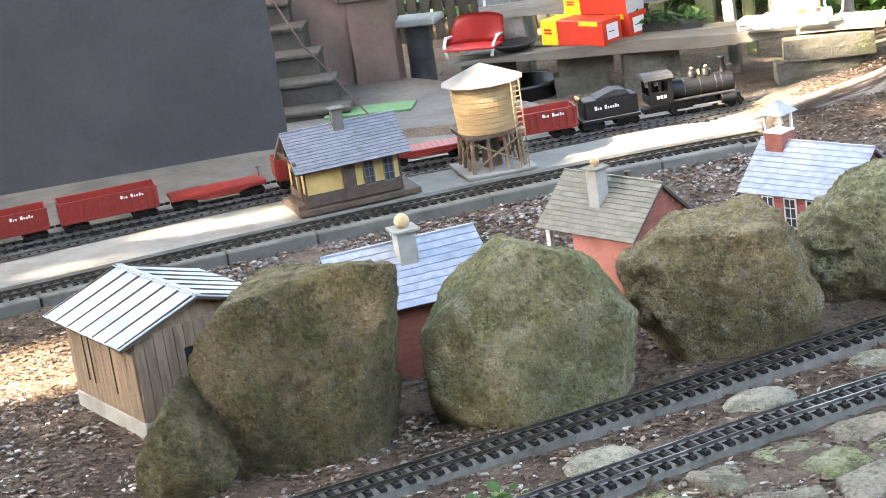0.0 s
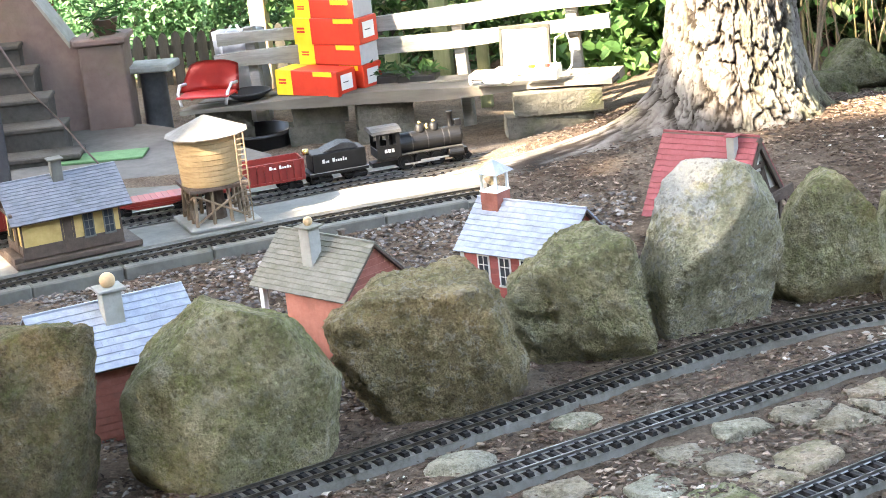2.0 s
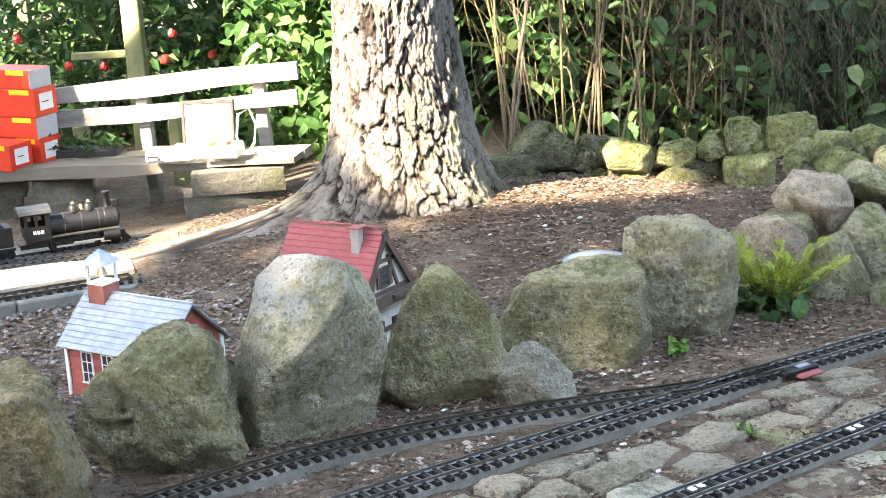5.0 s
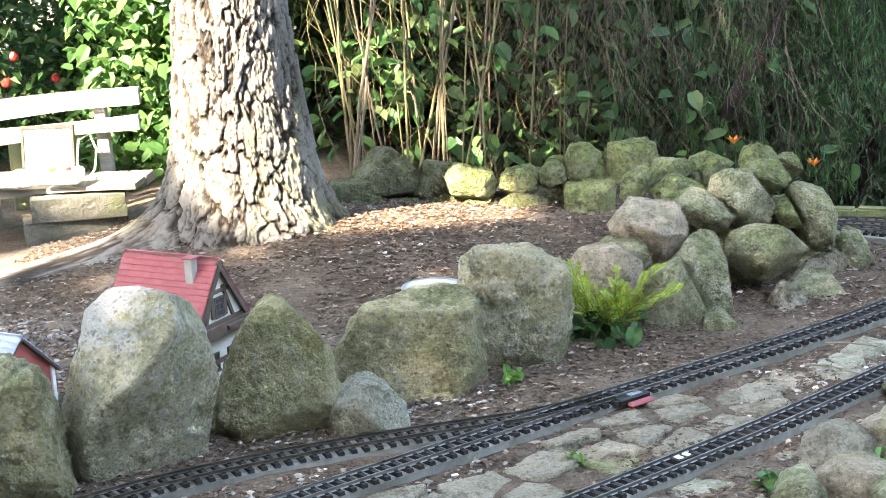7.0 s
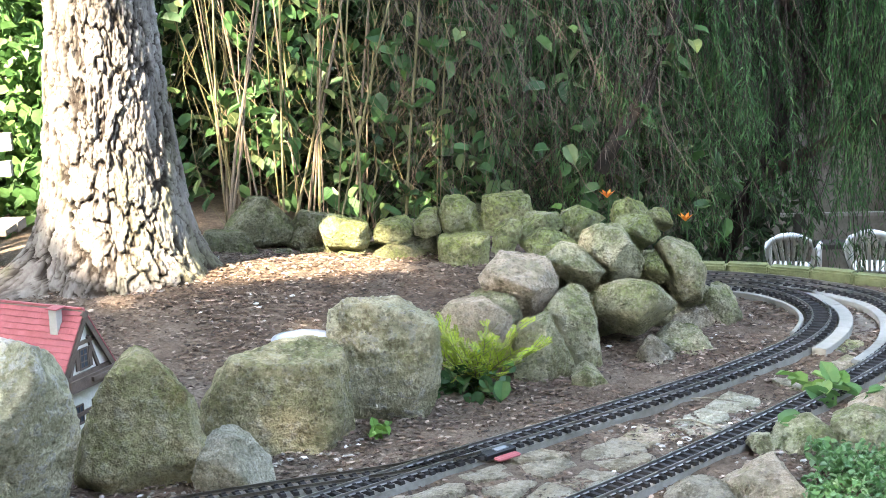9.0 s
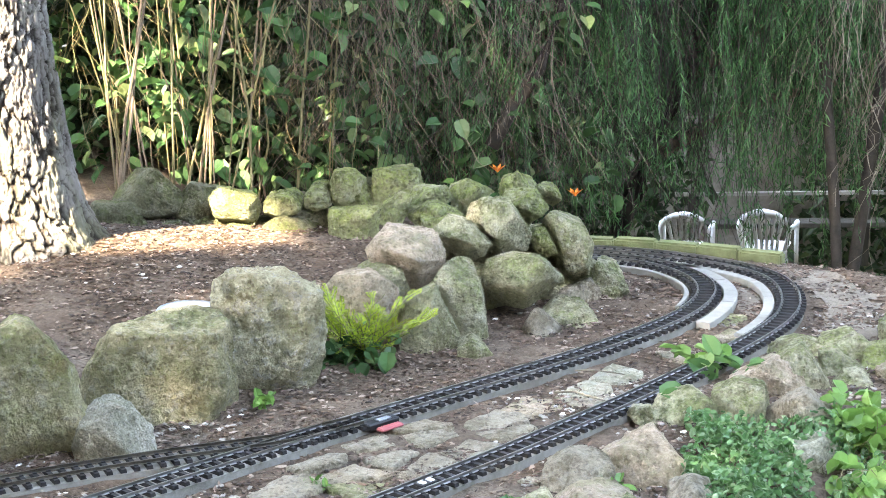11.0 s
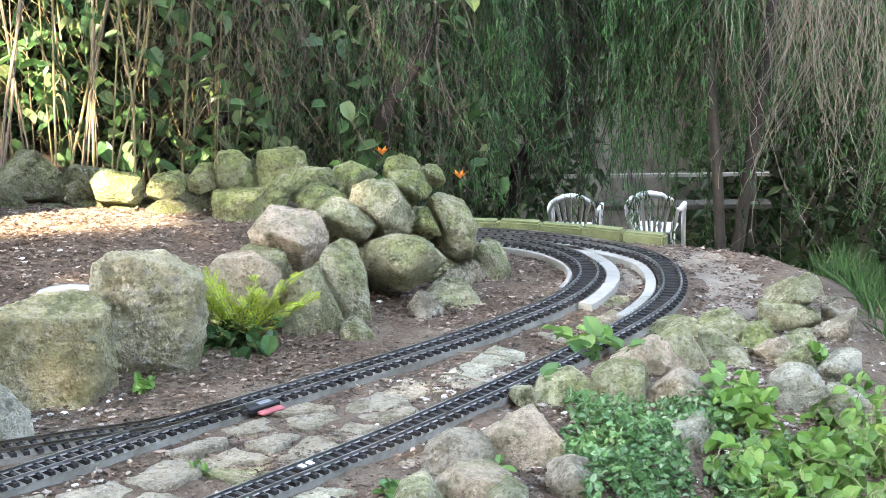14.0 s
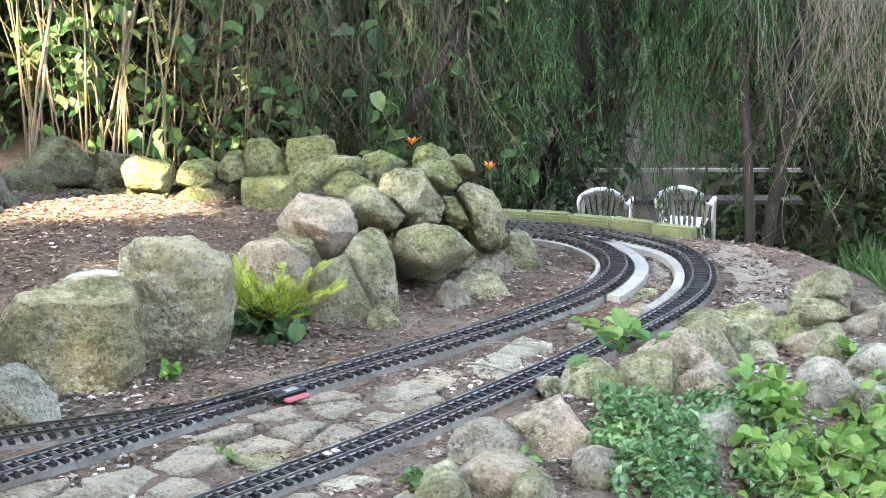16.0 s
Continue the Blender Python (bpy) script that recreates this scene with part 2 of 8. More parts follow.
# darker copy for wall stones beside the trunk; its shadow is in the colour
MAT["stone_shaded"] = stone("shaded_mossy_stone", (0.16, 0.15, 0.085), (0.25, 0.24, 0.15), 0.9, 0.2, 0.0, 1.0, (0.126, 0.157, 0.046))
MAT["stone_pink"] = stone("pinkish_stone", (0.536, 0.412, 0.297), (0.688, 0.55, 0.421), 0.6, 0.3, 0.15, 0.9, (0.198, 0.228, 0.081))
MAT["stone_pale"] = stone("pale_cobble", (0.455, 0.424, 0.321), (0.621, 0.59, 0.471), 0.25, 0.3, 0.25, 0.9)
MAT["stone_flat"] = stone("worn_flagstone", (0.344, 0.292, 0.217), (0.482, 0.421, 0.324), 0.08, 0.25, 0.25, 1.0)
MAT["concrete"] = worn("weathered_concrete", (0.23, 0.225, 0.20), (0.37, 0.36, 0.325), 9, 0.9, 0, 0.4, 0.002, 0.2, dirt=(0.17, 0.16, 0.12))
MAT["edging"] = worn("grey_cast_edging", (0.17, 0.165, 0.145), (0.27, 0.26, 0.235), 9, 0.9, 0, 0.4, 0.002, 0.2, dirt=(0.12, 0.11, 0.085))
MAT["bed"] = worn("soiled_concrete", (0.125, 0.118, 0.100), (0.245, 0.235, 0.21), 11, 0.9, 0, 0.5, 0.003, 0.2, dirt=(0.12, 0.10, 0.075))
MAT["kerb"] = worn("dark_wet_kerb", (0.085, 0.085, 0.075), (0.16, 0.16, 0.145), 8, 0.8, 0, 0.4, 0.002, 0.3, dirt=(0.09, 0.09, 0.06))
MAT["tie"] = worn("black_plastic_tie", (0.009, 0.009, 0.011), (0.024, 0.022, 0.022), 60, 0.65, 0, 0.3, 0.0006, 0.25)
MAT["rail"] = worn("worn_steel_rail", (0.20, 0.19, 0.18), (0.42, 0.405, 0.385), 30, 0.30, 0.9, 0.2, 0.0004)
MAT["rail_old"] = worn("tarnished_brass_rail", (0.06, 0.052, 0.042), (0.15, 0.135, 0.11), 30, 0.42, 0.75, 0.2, 0.0004)


# ---------------------------------------------------------------- mesh helpers
def part(name, bm, material, parent, label="", smooth=False, at=None):
    """Links a bmesh as one mesh under a thing or part."""
    me = bpy.data.meshes.new(name)
    bm.to_mesh(me)
    bm.free()
    if material:
        me.materials.append(MAT[material] if isinstance(material, str) else material)
    if smooth:
        me.shade_smooth()
    ob = new(name, me)
    if parent:
        ob.parent = parent
    if at is not None:
        ob.matrix_basis = at
    if label:
        tagged(ob, label)
    return ob


def data_part(name, verts, faces, material, parent=None, smooth=False):
    """Links plain arrays of corners and faces as one mesh."""
    me = bpy.data.meshes.new(name)
    me.from_pydata([tuple(v) for v in verts] if not isinstance(verts, np.ndarray) else verts.tolist(), [], faces if not isinstance(faces, np.ndarray) else faces.tolist())
    me.update()
    me.materials.append(MAT[material] if isinstance(material, str) else material)
    if smooth:
        me.shade_smooth()
    ob = new(name, me)
    if parent:
        ob.parent = parent
    return ob


def share(name, ob, parent, m):
    """Another object on the same mesh, at the pose m under its parent."""
    o = new(name, ob.data)
    o.parent = parent
    o.matrix_basis = m
    return o


def box(bm, x0, y0, z0, x1, y1, z1, m=None):
    vs = [bm.verts.new((x, y, z)) for z in (z0, z1) for y in (y0, y1) for x in (x0, x1)]
    if m is not None:
        for v in vs:
            v.co = m @ v.co
    for f in ((0, 2, 3, 1), (4, 5, 7, 6), (0, 1, 5, 4), (2, 6, 7, 3), (0, 4, 6, 2), (1, 3, 7, 5)):
        bm.faces.new([vs[i] for i in f])
    return bm


def boxes(*rows):
    bm = bmesh.new()
    for r in rows:
        box(bm, *r)
    return bm


def soften(bm, width, segments=1):
    bmesh.ops.bevel(bm, geom=bm.edges[:], offset=width, segments=segments, affect="EDGES", clamp_overlap=True)
    return bm


def tube(bm, pts, radii, sides=8, cap=True):
    """A round bar along points."""
    pts = [Vector(p) for p in pts]
    if not isinstance(radii, (list, tuple)):
        radii = [radii] * len(pts)
    rings, ref = [], Vector((0.123, 0.31, 0.9)).normalized()
    for i, p in enumerate(pts):
        d = (pts[min(i + 1, len(pts) - 1)] - pts[max(i - 1, 0)]).normalized()
        r = ref if abs(d.dot(ref)) < 0.95 else Vector((1, 0, 0))
        a = d.cross(r).normalized()
        b = d.cross(a)
        rings.append([bm.verts.new(p + (a * math.cos(k * math.tau / sides) + b * math.sin(k * math.tau / sides)) * radii[i]) for k in range(sides)])
    for q, w in zip(rings, rings[1:]):
        for k in range(sides):
            bm.faces.new((q[k], q[(k + 1) % sides], w[(k + 1) % sides], w[k]))
    if cap:
        bm.faces.new(rings[0][::-1])
        bm.faces.new(rings[-1])
    return bm


def lathe(bm, profile, sides=24, at=(0, 0, 0)):
    """Turns (radius, height) rows about the z axis."""
    rings = [[bm.verts.new((at[0] + r * math.cos(k * math.tau / sides), at[1] + r * math.sin(k * math.tau / sides), at[2] + z)) for k in range(sides)] for r, z in profile]
    for q, w in zip(rings, rings[1:]):
        for k in range(sides):
            bm.faces.new((q[k], q[(k + 1) % sides], w[(k + 1) % sides], w[k]))
    bm.faces.new(rings[0][::-1])
    bm.faces.new(rings[-1])
    return bm


def prism(bm, outline, y0, y1, m=None):
    """An outline in x and z, drawn out from y0 to y1."""
    a = [bm.verts.new((x, y0, z)) for x, z in outline]
    b = [bm.verts.new((x, y1, z)) for x, z in outline]
    if m is not None:
        for v in a + b:
            v.co = m @ v.co
    bm.faces.new(a)
    bm.faces.new(b[::-1])
    for i in range(len(a)):
        j = (i + 1) % len(a)
        bm.faces.new((a[j], a[i], b[i], b[j]))
    return bm


def thing(name, m, label, category, group="", kind=""):
    ob = new(name)
    ob.empty_display_size = 0.05
    ob.matrix_basis = m
    return tagged(ob, label, category, group, kind)


def smoothstep(a, b, x):
    t = np.clip((x - a) / (b - a), 0, 1)
    return t * t * (3 - 2 * t)


def curve_points(pts, step):
    """Evenly spaced points and headings along a smooth curve through the given ones."""
    p = np.array(pts, float)
    p = np.vstack([2 * p[0] - p[1], p, 2 * p[-1] - p[-2]])
    dense = []
    for i in range(1, len(p) - 2):
        for t in np.linspace(0, 1, 40, endpoint=False):
            a, b, c, d = p[i - 1:i + 3]
            dense.append(0.5 * (2 * b + (c - a) * t + (2 * a - 5 * b + 4 * c - d) * t * t + (3 * b - a - 3 * c + d) * t ** 3))
    dense = np.array(dense + [p[-2]])
    s = np.concatenate([[0], np.cumsum(np.linalg.norm(np.diff(dense, axis=0), axis=1))])
    at = np.arange(0, s[-1], step)
    q = np.stack([np.interp(at, s, dense[:, k]) for k in (0, 1)], 1)
    g = np.gradient(q, axis=0)
    return q, np.arctan2(g[:, 1], g[:, 0])


# ---------------------------------------------------------------- ground
def ground_height(x, y):
    """The lie of the land: a level railway yard, a mound at the tree, a bank that falls away behind and beside it."""
    x, y = np.asarray(x, float), np.asarray(y, float)
    z = np.full(np.broadcast(x, y).shape, -0.035)
    z = z + 0.11 * np.exp(-((x + 0.66) / 0.75) ** 2 - ((y - 5.5) / 0.55) ** 2)
    z = z + 0.03 * np.exp(-((x + 0.2) / 0.6) ** 2 - ((y - 4.9) / 0.5) ** 2)
    z = z - 0.012 * smoothstep(-1.0, -1.5, x) * smoothstep(4.75, 4.4, y - 0.65 * (x + 1.3)) * smoothstep(3.15, 3.4, y - 0.85 * (x + 1.3))
    side = x - (1.78 + 0.12 * np.sin(y * 3))
    z = z - 1.5 * smoothstep(-0.08, 1.7, side) * smoothstep(2.2, 4.2, y + 0.6 * x)
    z = z - 0.25 * smoothstep(0.9, 1.6, x - (y - 3.4) * 0.9) * smoothstep(4.6, 3.8, y)
    past = (x - 1.065) * 0.49 + (y - 5.60) * 0.87
    z = z - 1.55 * smoothstep(-0.06, 1.45, past) * smoothstep(0.55, 1.1, x) * (1 - 0.85 * smoothstep(1.78, 2.1, x - 0.42 * (y - 5.5)) * smoothstep(8.0, 6.6, y))
    z = z - 0.45 * smoothstep(6.0, 8.0, y) * smoothstep(-0.6, 0.4, x) * smoothstep(2.0, 0.9, x)
    z = z - 0.08 * smoothstep(5.5, 5.9, y) * smoothstep(-0.9, -1.4, x)
    return z


def build_ground():
    xs = np.concatenate([[-300, -120, -50, -20, -10, -7, -5.5], np.arange(-4.6, 2.7, 0.022), [3.0, 3.5, 4.2, 5, 7, 10, 20, 50, 120, 300]])
    ys = np.concatenate([[-300, -120, -50, -20, -8, -3, -1, 0.4, 1.2], np.arange(1.7, 6.6, 0.022), [6.8, 7.1, 7.5, 8, 9, 10, 12, 20, 50, 120, 300]])
    gx, gy = np.meshgrid(xs, ys)
    z = ground_height(gx, gy)
    for i in range(len(ys)):
        for j in range(len(xs)):
            x, y = xs[j], ys[i]
            if -5 < x < 3 and 1.5 < y < 7:
                z[i, j] += 0.010 * noise.noise((x * 5, y * 5, 0)) + 0.007 * noise.noise((x * 17, y * 17, 3))
    v = np.stack([gx.ravel(), gy.ravel(), z.ravel()], 1)
    n = len(xs)
    idx = np.arange(len(ys) * n).reshape(len(ys), n)
    f = np.stack([idx[:-1, :-1], idx[:-1, 1:], idx[1:, 1:], idx[1:, :-1]], -1).reshape(-1, 4)
    ob = data_part("ground", v, f, "soil", smooth=True)
    tagged(ob, "brown garden soil with pine needles and leaf litter", "ground", kind="structure")


build_ground()


# ---------------------------------------------------------------- railway tracks
def sweep(bm, q, yaw, profile, z0):
    """Draws a profile (sideways, up) out along a plan curve."""
    rings = []
    for (x, y), a in zip(q, yaw):
        sx, sy = -math.sin(a), math.cos(a)
        rings.append([bm.verts.new((x + sx * u, y + sy * u, z0 + w)) for u, w in profile])
    k = len(profile)
    for r, s in zip(rings, rings[1:]):
        for i in range(k):
            bm.faces.new((r[i], s[i], s[(i + 1) % k], r[(i + 1) % k]))
    bm.faces.new(rings[0])
    bm.faces.new(rings[-1][::-1])
    return bm


def tie_mesh():
    bm = bmesh.new()
    box(bm, -0.0065, -0.040, -0.008, 0.0065, 0.040, 0.0)
    for v in bm.verts:
        if v.co.z > -0.001:
            v.co.x *= 0.8
            v.co.y *= 0.985
    for s in (-1, 1):
        box(bm, -0.004, s * 0.0235 - 0.006, -0.001, 0.004, s * 0.0235 + 0.006, 0.0025)
    me = bpy.data.meshes.new("tie")
    bm.to_mesh(me)
    bm.free()
    me.materials.append(MAT["tie"])
    return me


TIE = tie_mesh()
RAIL_PROFILE = [(-0.0034, 0), (0.0034, 0), (0.0034, 0.001), (0.0009, 0.0022), (0.0009, 0.0052), (0.0017, 0.006), (0.0017, 0.0083), (-0.0017, 0.0083), (-0.0017, 0.006), (-0.0009, 0.0052), (-0.0009, 0.0022), (-0.0034, 0.001)]


def railway_track(pts, label, rail="rail", bed=0.035, bed_range=None):
    """Two rails on plastic ties, on a narrow cast concrete bed; rail heads lie at z = 0."""
    root = thing("railway_track", pose(0, 0, 0), label, "railway track", "tracks of the garden railway", "structure")
    q, yaw = curve_points(pts, 0.028)
    for s in (-1, 1):
        bm = bmesh.new()
        q2, y2 = curve_points(pts, 0.03)
        off = np.stack([q2[:, 0] - np.sin(y2) * s * 0.0235, q2[:, 1] + np.cos(y2) * s * 0.0235], 1)
        sweep(bm, off, y2, RAIL_PROFILE, -0.0083)
        part("rail", bm, rail, root)
    if bed:
        bm = bmesh.new()
        q2, y2 = curve_points(pts, 0.045)
        rows = [(p, a) for i, (p, a) in enumerate(zip(q2, y2)) if bed_range is None or bed_range[0] <= i * 0.045 <= bed_range[1]]
        sweep(bm, [r[0] for r in rows], [r[1] for r in rows], [(-bed, -0.045), (0.036, -0.045), (0.036, 0), (-bed + 0.004, 0), (-bed, -0.004)], -0.0165)
        part("roadbed", bm, "bed", root, "weathered concrete strip")
    rng = random.Random(len(pts) * 7 + int(pts[0][0] * 10))
    for (x, y), a in zip(q, yaw):
        o = new("tie", TIE)
        o.parent = root
        o.matrix_basis = pose(x, y, -0.0083, 0, 0, math.degrees(a) + rng.uniform(-1.5, 1.5))
    return root


T1 = [(-2.9, 1.75), (-2.3, 2.24), (-1.88, 2.57), (-1.5, 2.88), (-1.1, 3.22), (-0.73, 3.54), (-0.42, 3.705), (-0.15, 3.80), (0.10, 3.875), (0.27, 3.975)]
T2 = [(-2.3, 1.79), (-1.43, 2.585), (-1.17, 2.825), (-0.85, 3.09), (-0.55, 3.33), (-0.33, 3.505), (-0.07, 3.715), (0.16, 3.90), (0.43, 4.10), (0.72, 4.32), (0.93, 4.495), (1.14, 4.71), (1.25, 4.92), (1.255, 5.10), (1.175, 5.26), (1.02, 5.355), (0.75, 5.43)]
T3 = [(-1.7, 1.80), (-0.79, 2.54), (-0.62, 2.68), (-0.22, 3.04), (-0.06, 3.19), (0.22, 3.43), (0.49, 3.67), (0.66, 3.83), (0.95, 4.12), (1.28, 4.49), (1.43, 4.74), (1.475, 5.0), (1.40, 5.19), (1.21, 5.36), (1.0, 5.455), (0.72, 5.53)]
B1 = [(-3.9, 3.40), (-3.23, 3.865), (-2.77, 4.19), (-2.25, 4.53), (-1.79, 4.80), (-1.45, 4.97), (-1.37, 5.0)]
B2 = [(-4.0, 3.77), (-3.40, 4.19), (-2.82, 4.60), (-2.43, 4.80), (-2.04, 5.01), (-1.70, 5.20), (-1.25, 5.43)]
B3 = [(-4.1, 3.92), (-3.47, 4.33), (-3.20, 4.50), (-2.70, 4.80), (-2.35, 4.98), (-2.07, 5.115), (-1.82, 5.245), (-1.59, 5.35), (-1.30, 5.50), (-1.0, 5.72), (-0.6, 5.97)]
railway_track(T1, "weathered siding track with brown rails beside boulders", "rail_old")
railway_track(T2, "black-tied track with steel rails on concrete strip")
railway_track(T3, "outer track with shiny steel rails on concrete strip")
railway_track(B1, "platform track beside a dark concrete kerb", "rail_old", 0)
railway_track(B2, "yard track on a broad concrete bed", "rail", 0)
railway_track(B3, "yard track that carries the freight train", "rail", 0)


def strip_between(name, a, b, z0, z1, material, label, category, n=60):
    """A flat slab between two plan curves."""
    qa, _ = curve_points(a, 0.05)
    qb, _ = curve_points(b, 0.05)
    ia, ib = np.linspace(0, len(qa) - 1, n).astype(int), np.linspace(0, len(qb) - 1, n).astype(int)
    bm = bmesh.new()
    rows = []
    for i, j in zip(ia, ib):
        rows.append([bm.verts.new((*p, z)) for p, z in ((qa[i], z0), (qb[j], z0), (qb[j], z1), (qa[i], z1))])
    for r, s in zip(rows, rows[1:]):
        for k in range(4):
            bm.faces.new((r[k], s[k], s[(k + 1) % 4], r[(k + 1) % 4]))
    bm.faces.new(rows[0])
    bm.faces.new(rows[-1][::-1])
    ob = part(name, bm, material, None)
    return tagged(ob, label, category, kind="structure")


def shifted(pts, d):
    """A plan curve moved sideways."""
    p = np.array(pts, float)
    g = np.gradient(p, axis=0)
    g /= np.linalg.norm(g, axis=1)[:, None]
    return [(x - gy * d, y + gx * d) for (x, y), (gx, gy) in zip(p, g)]


strip_between("yard_slab", shifted(B1, -0.075), [(-4.7, 4.60), (-3.8, 5.0), (-3.1, 5.31), (-2.4, 5.34), (-1.8, 5.44), (-1.25, 5.55)], -0.10, -0.0168, MAT["kerb"], "grey concrete slab under the station tracks", "pavement")
strip_between("platform", shifted(B1, 0.048), shifted(B2[:-1] + [(-1.40, 5.20)], -0.055), -0.0165, 0.002, MAT["edging"], "pale sunlit concrete station platform", "platform")


def kerb():
    root = thing("kerb", pose(0, 0, 0), "dark concrete kerb along the platform track", "kerb", kind="structure")
    q, yaw = curve_points(shifted(B1, -0.095), 0.25)
    for i, ((x, y), a) in enumerate(zip(q, yaw)):
        bm = boxes((-0.1235, -0.018, -0.10, 0.1235, 0.018, 0.0))
        soften(bm, 0.004)
        part("kerb_stone", bm, "kerb", root, at=pose(x, y, random.Random(i).uniform(-0.002, 0.002), 0, 0, math.degrees(a)))


kerb()


# ---------------------------------------------------------------- rocks
def rock_bm(seed, w, d, h, cuts=(), sub=5, rough=0.10, lean=(0, 0), random_cuts=5, sharp=80.0, boxy=True):
    """A broken stone: flat faces set by planes, edges a little worn, a ragged skin, a flat underside. cuts: (nx, ny, nz, distance) on the unit ball."""
    rng = random.Random(seed)
    bm = bmesh.new()
    bmesh.ops.create_icosphere(bm, subdivisions=sub, radius=1.0)
    planes = [(Vector(c[:3]).normalized(), c[3]) for c in cuts]
    if random_cuts:
        for n in ((1, 0, 0), (-1, 0, 0), (0, 1, 0), (0, -1, 0), (0, 0, 1), (0, 0, -1)):
            t = Vector([c + rng.gauss(0, 0.24) for c in n]).normalized()
            planes.append((t, rng.uniform(0.56, 0.70)))
        for k in range(random_cuts):
            n = Vector((rng.gauss(0, 1), rng.gauss(0, 1), rng.gauss(0.1, 0.9))).normalized()
            planes.append((n, rng.uniform(0.66, 0.86)))
    elif boxy:
        for n in ((1, 0, 0), (-1, 0, 0), (0, 1, 0), (0, -1, 0), (0, 0, 1), (0, 0, -1), (0.7, -0.7, 0), (-0.7, -0.7, 0), (0.6, -0.4, 0.7), (-0.6, -0.4, 0.7)):
            t = Vector([c + rng.gauss(0, 0.16) for c in n]).normalized()
            planes.append((t, rng.uniform(0.74, 0.90)))
    o = Vector((rng.uniform(-50, 50), rng.uniform(-50, 50), rng.uniform(-50, 50)))
    normals = np.array([tuple(n) for n, _ in planes] or [(0, 0, 1)])
    dists = np.array([dd for _, dd in planes] or [1.0])
    tilt = Matrix.Rotation(rng.uniform(-0.9, 0.9), 3, "X") @ Matrix.Rotation(rng.uniform(-0.9, 0.9), 3, "Y")
    us = np.array([tuple(v.co.normalized()) for v in bm.verts])
    c = np.maximum(us @ normals.T, 0) / dists
    ball = 1.28 if random_cuts or boxy else 1.0
    rs = (ball ** -sharp + np.sum(c ** sharp, 1)) ** (-1 / sharp)
    for v, u, r in zip(bm.verts, us, rs):
        u = Vector(u)
        p = u * float(r)
        f = 0.45 * noise.noise(p * 1.6 + o) + 0.40 * noise.noise(p * 3.6 + o) + 0.30 * noise.noise(p * 8 + o) + 0.20 * noise.noise(p * 17 + o) + 0.12 * noise.noise(p * 34 + o)
        f -= 0.35 * max(0.0, 0.25 - abs(noise.noise(p * 2.3 + o * 1.3))) * (1 + noise.noise(p * 1.1 - o))
        lay = tilt @ p
        f += 0.55 * (0.5 - abs(noise.noise(Vector((lay.x * 1.6, lay.y * 1.6, lay.z * 6.5)) + o)) * 1.6) * 0.6
        v.co = p + u * (f * rough)
    xs = [v.co.x for v in bm.verts]
    ys = [v.co.y for v in bm.verts]
    zs = [v.co.z for v in bm.verts]
    x0, x1, y0, y1, z0, z1 = min(xs), max(xs), min(ys), max(ys), min(zs), max(zs)
    low = z0 + 0.07 * (z1 - z0)
    for v in bm.verts:
        z = (v.co.z - low) / (z1 - low)
        v.co = Vector((((v.co.x - x0) / (x1 - x0) - 0.5) * w, ((v.co.y - y0) / (y1 - y0) - 0.5) * d, max(z, -0.06) * h))
        v.co.x += lean[0] * v.co.z
        v.co.y += lean[1] * v.co.z
    return bm


def rock(x, y, z, w, d, h, seed, material, label, name="rock", yaw=0.0, cuts=(), sub=5, rough=0.10, lean=(0, 0), category="rock", group="", random_cuts=5, boxy=True):
    bm = rock_bm(seed, w, d, h, cuts, sub, rough, lean, random_cuts, 80.0 if boxy else 14.0, boxy)
    ob = part(name, bm, material, None, smooth=True)
    ob.matrix_basis = pose(x, y, z, 0, 0, yaw)
    return tagged(ob, label, category, group)


def faced_bm(seed, faces, sub, skin, sharp, chips=8):
    """A broken stone round its middle: each face by bearing, slope and distance; worn edges, a rough flaking skin."""
    rng = random.Random(seed)
    bm = bmesh.new()
    bmesh.ops.create_icosphere(bm, subdivisions=sub, radius=1.0)
    az, el, dist = [np.array(c, float) for c in zip(*faces)]
    az, el = np.radians(az), np.radians(el)
    normals = np.stack([np.cos(az) * np.cos(el), np.sin(az) * np.cos(el), np.sin(el)], 1)
    us = np.array([tuple(v.co) for v in bm.verts])
    us /= np.linalg.norm(us, axis=1)[:, None]
    reach = 1.35 * dist.max()
    # chips: small flat breaks just inside the larger faces
    chip = np.array([Vector((rng.gauss(0, 1), rng.gauss(0, 1), rng.gauss(0, 1))).normalized()[:] for _ in range(chips)])
    edge = 1 / np.maximum(1 / reach, np.max(np.maximum(chip @ normals.T, 0) / dist, 1))
    normals = np.concatenate([normals, chip])
    dist = np.concatenate([dist, edge * np.array([rng.uniform(0.945, 0.995) for _ in range(chips)])])
    rs = (reach ** -sharp + np.sum((np.maximum(us @ normals.T, 0) / dist) ** sharp, 1)) ** (-1 / sharp)
    o = Vector([rng.uniform(-50, 50) for _ in range(3)])
    cell = 2.4 / float(np.median(rs))
    for v, u, r in zip(bm.verts, us, rs):
        u = Vector(u)
        p = u * float(r)
        q = p + o
        f = 0.8 * noise.noise(q * 9) + 0.8 * noise.noise(q * 21) + 0.75 * noise.noise(q * 48) + 0.6 * noise.noise(q * 105) + 0.35 * noise.noise(q * 190)
        # flakes: each cell of the skin lies a little higher or lower
        w = q * cell + noise.noise_vector(q * cell * 1.7) * 0.35
        near = noise.voronoi(w)[1][0]
        t = noise.noise_vector(near * 7.31)
        f += 2.6 * (w - near).dot(t) + 0.9 * t.x
        v.co = p + u * (f * skin)
    return bm


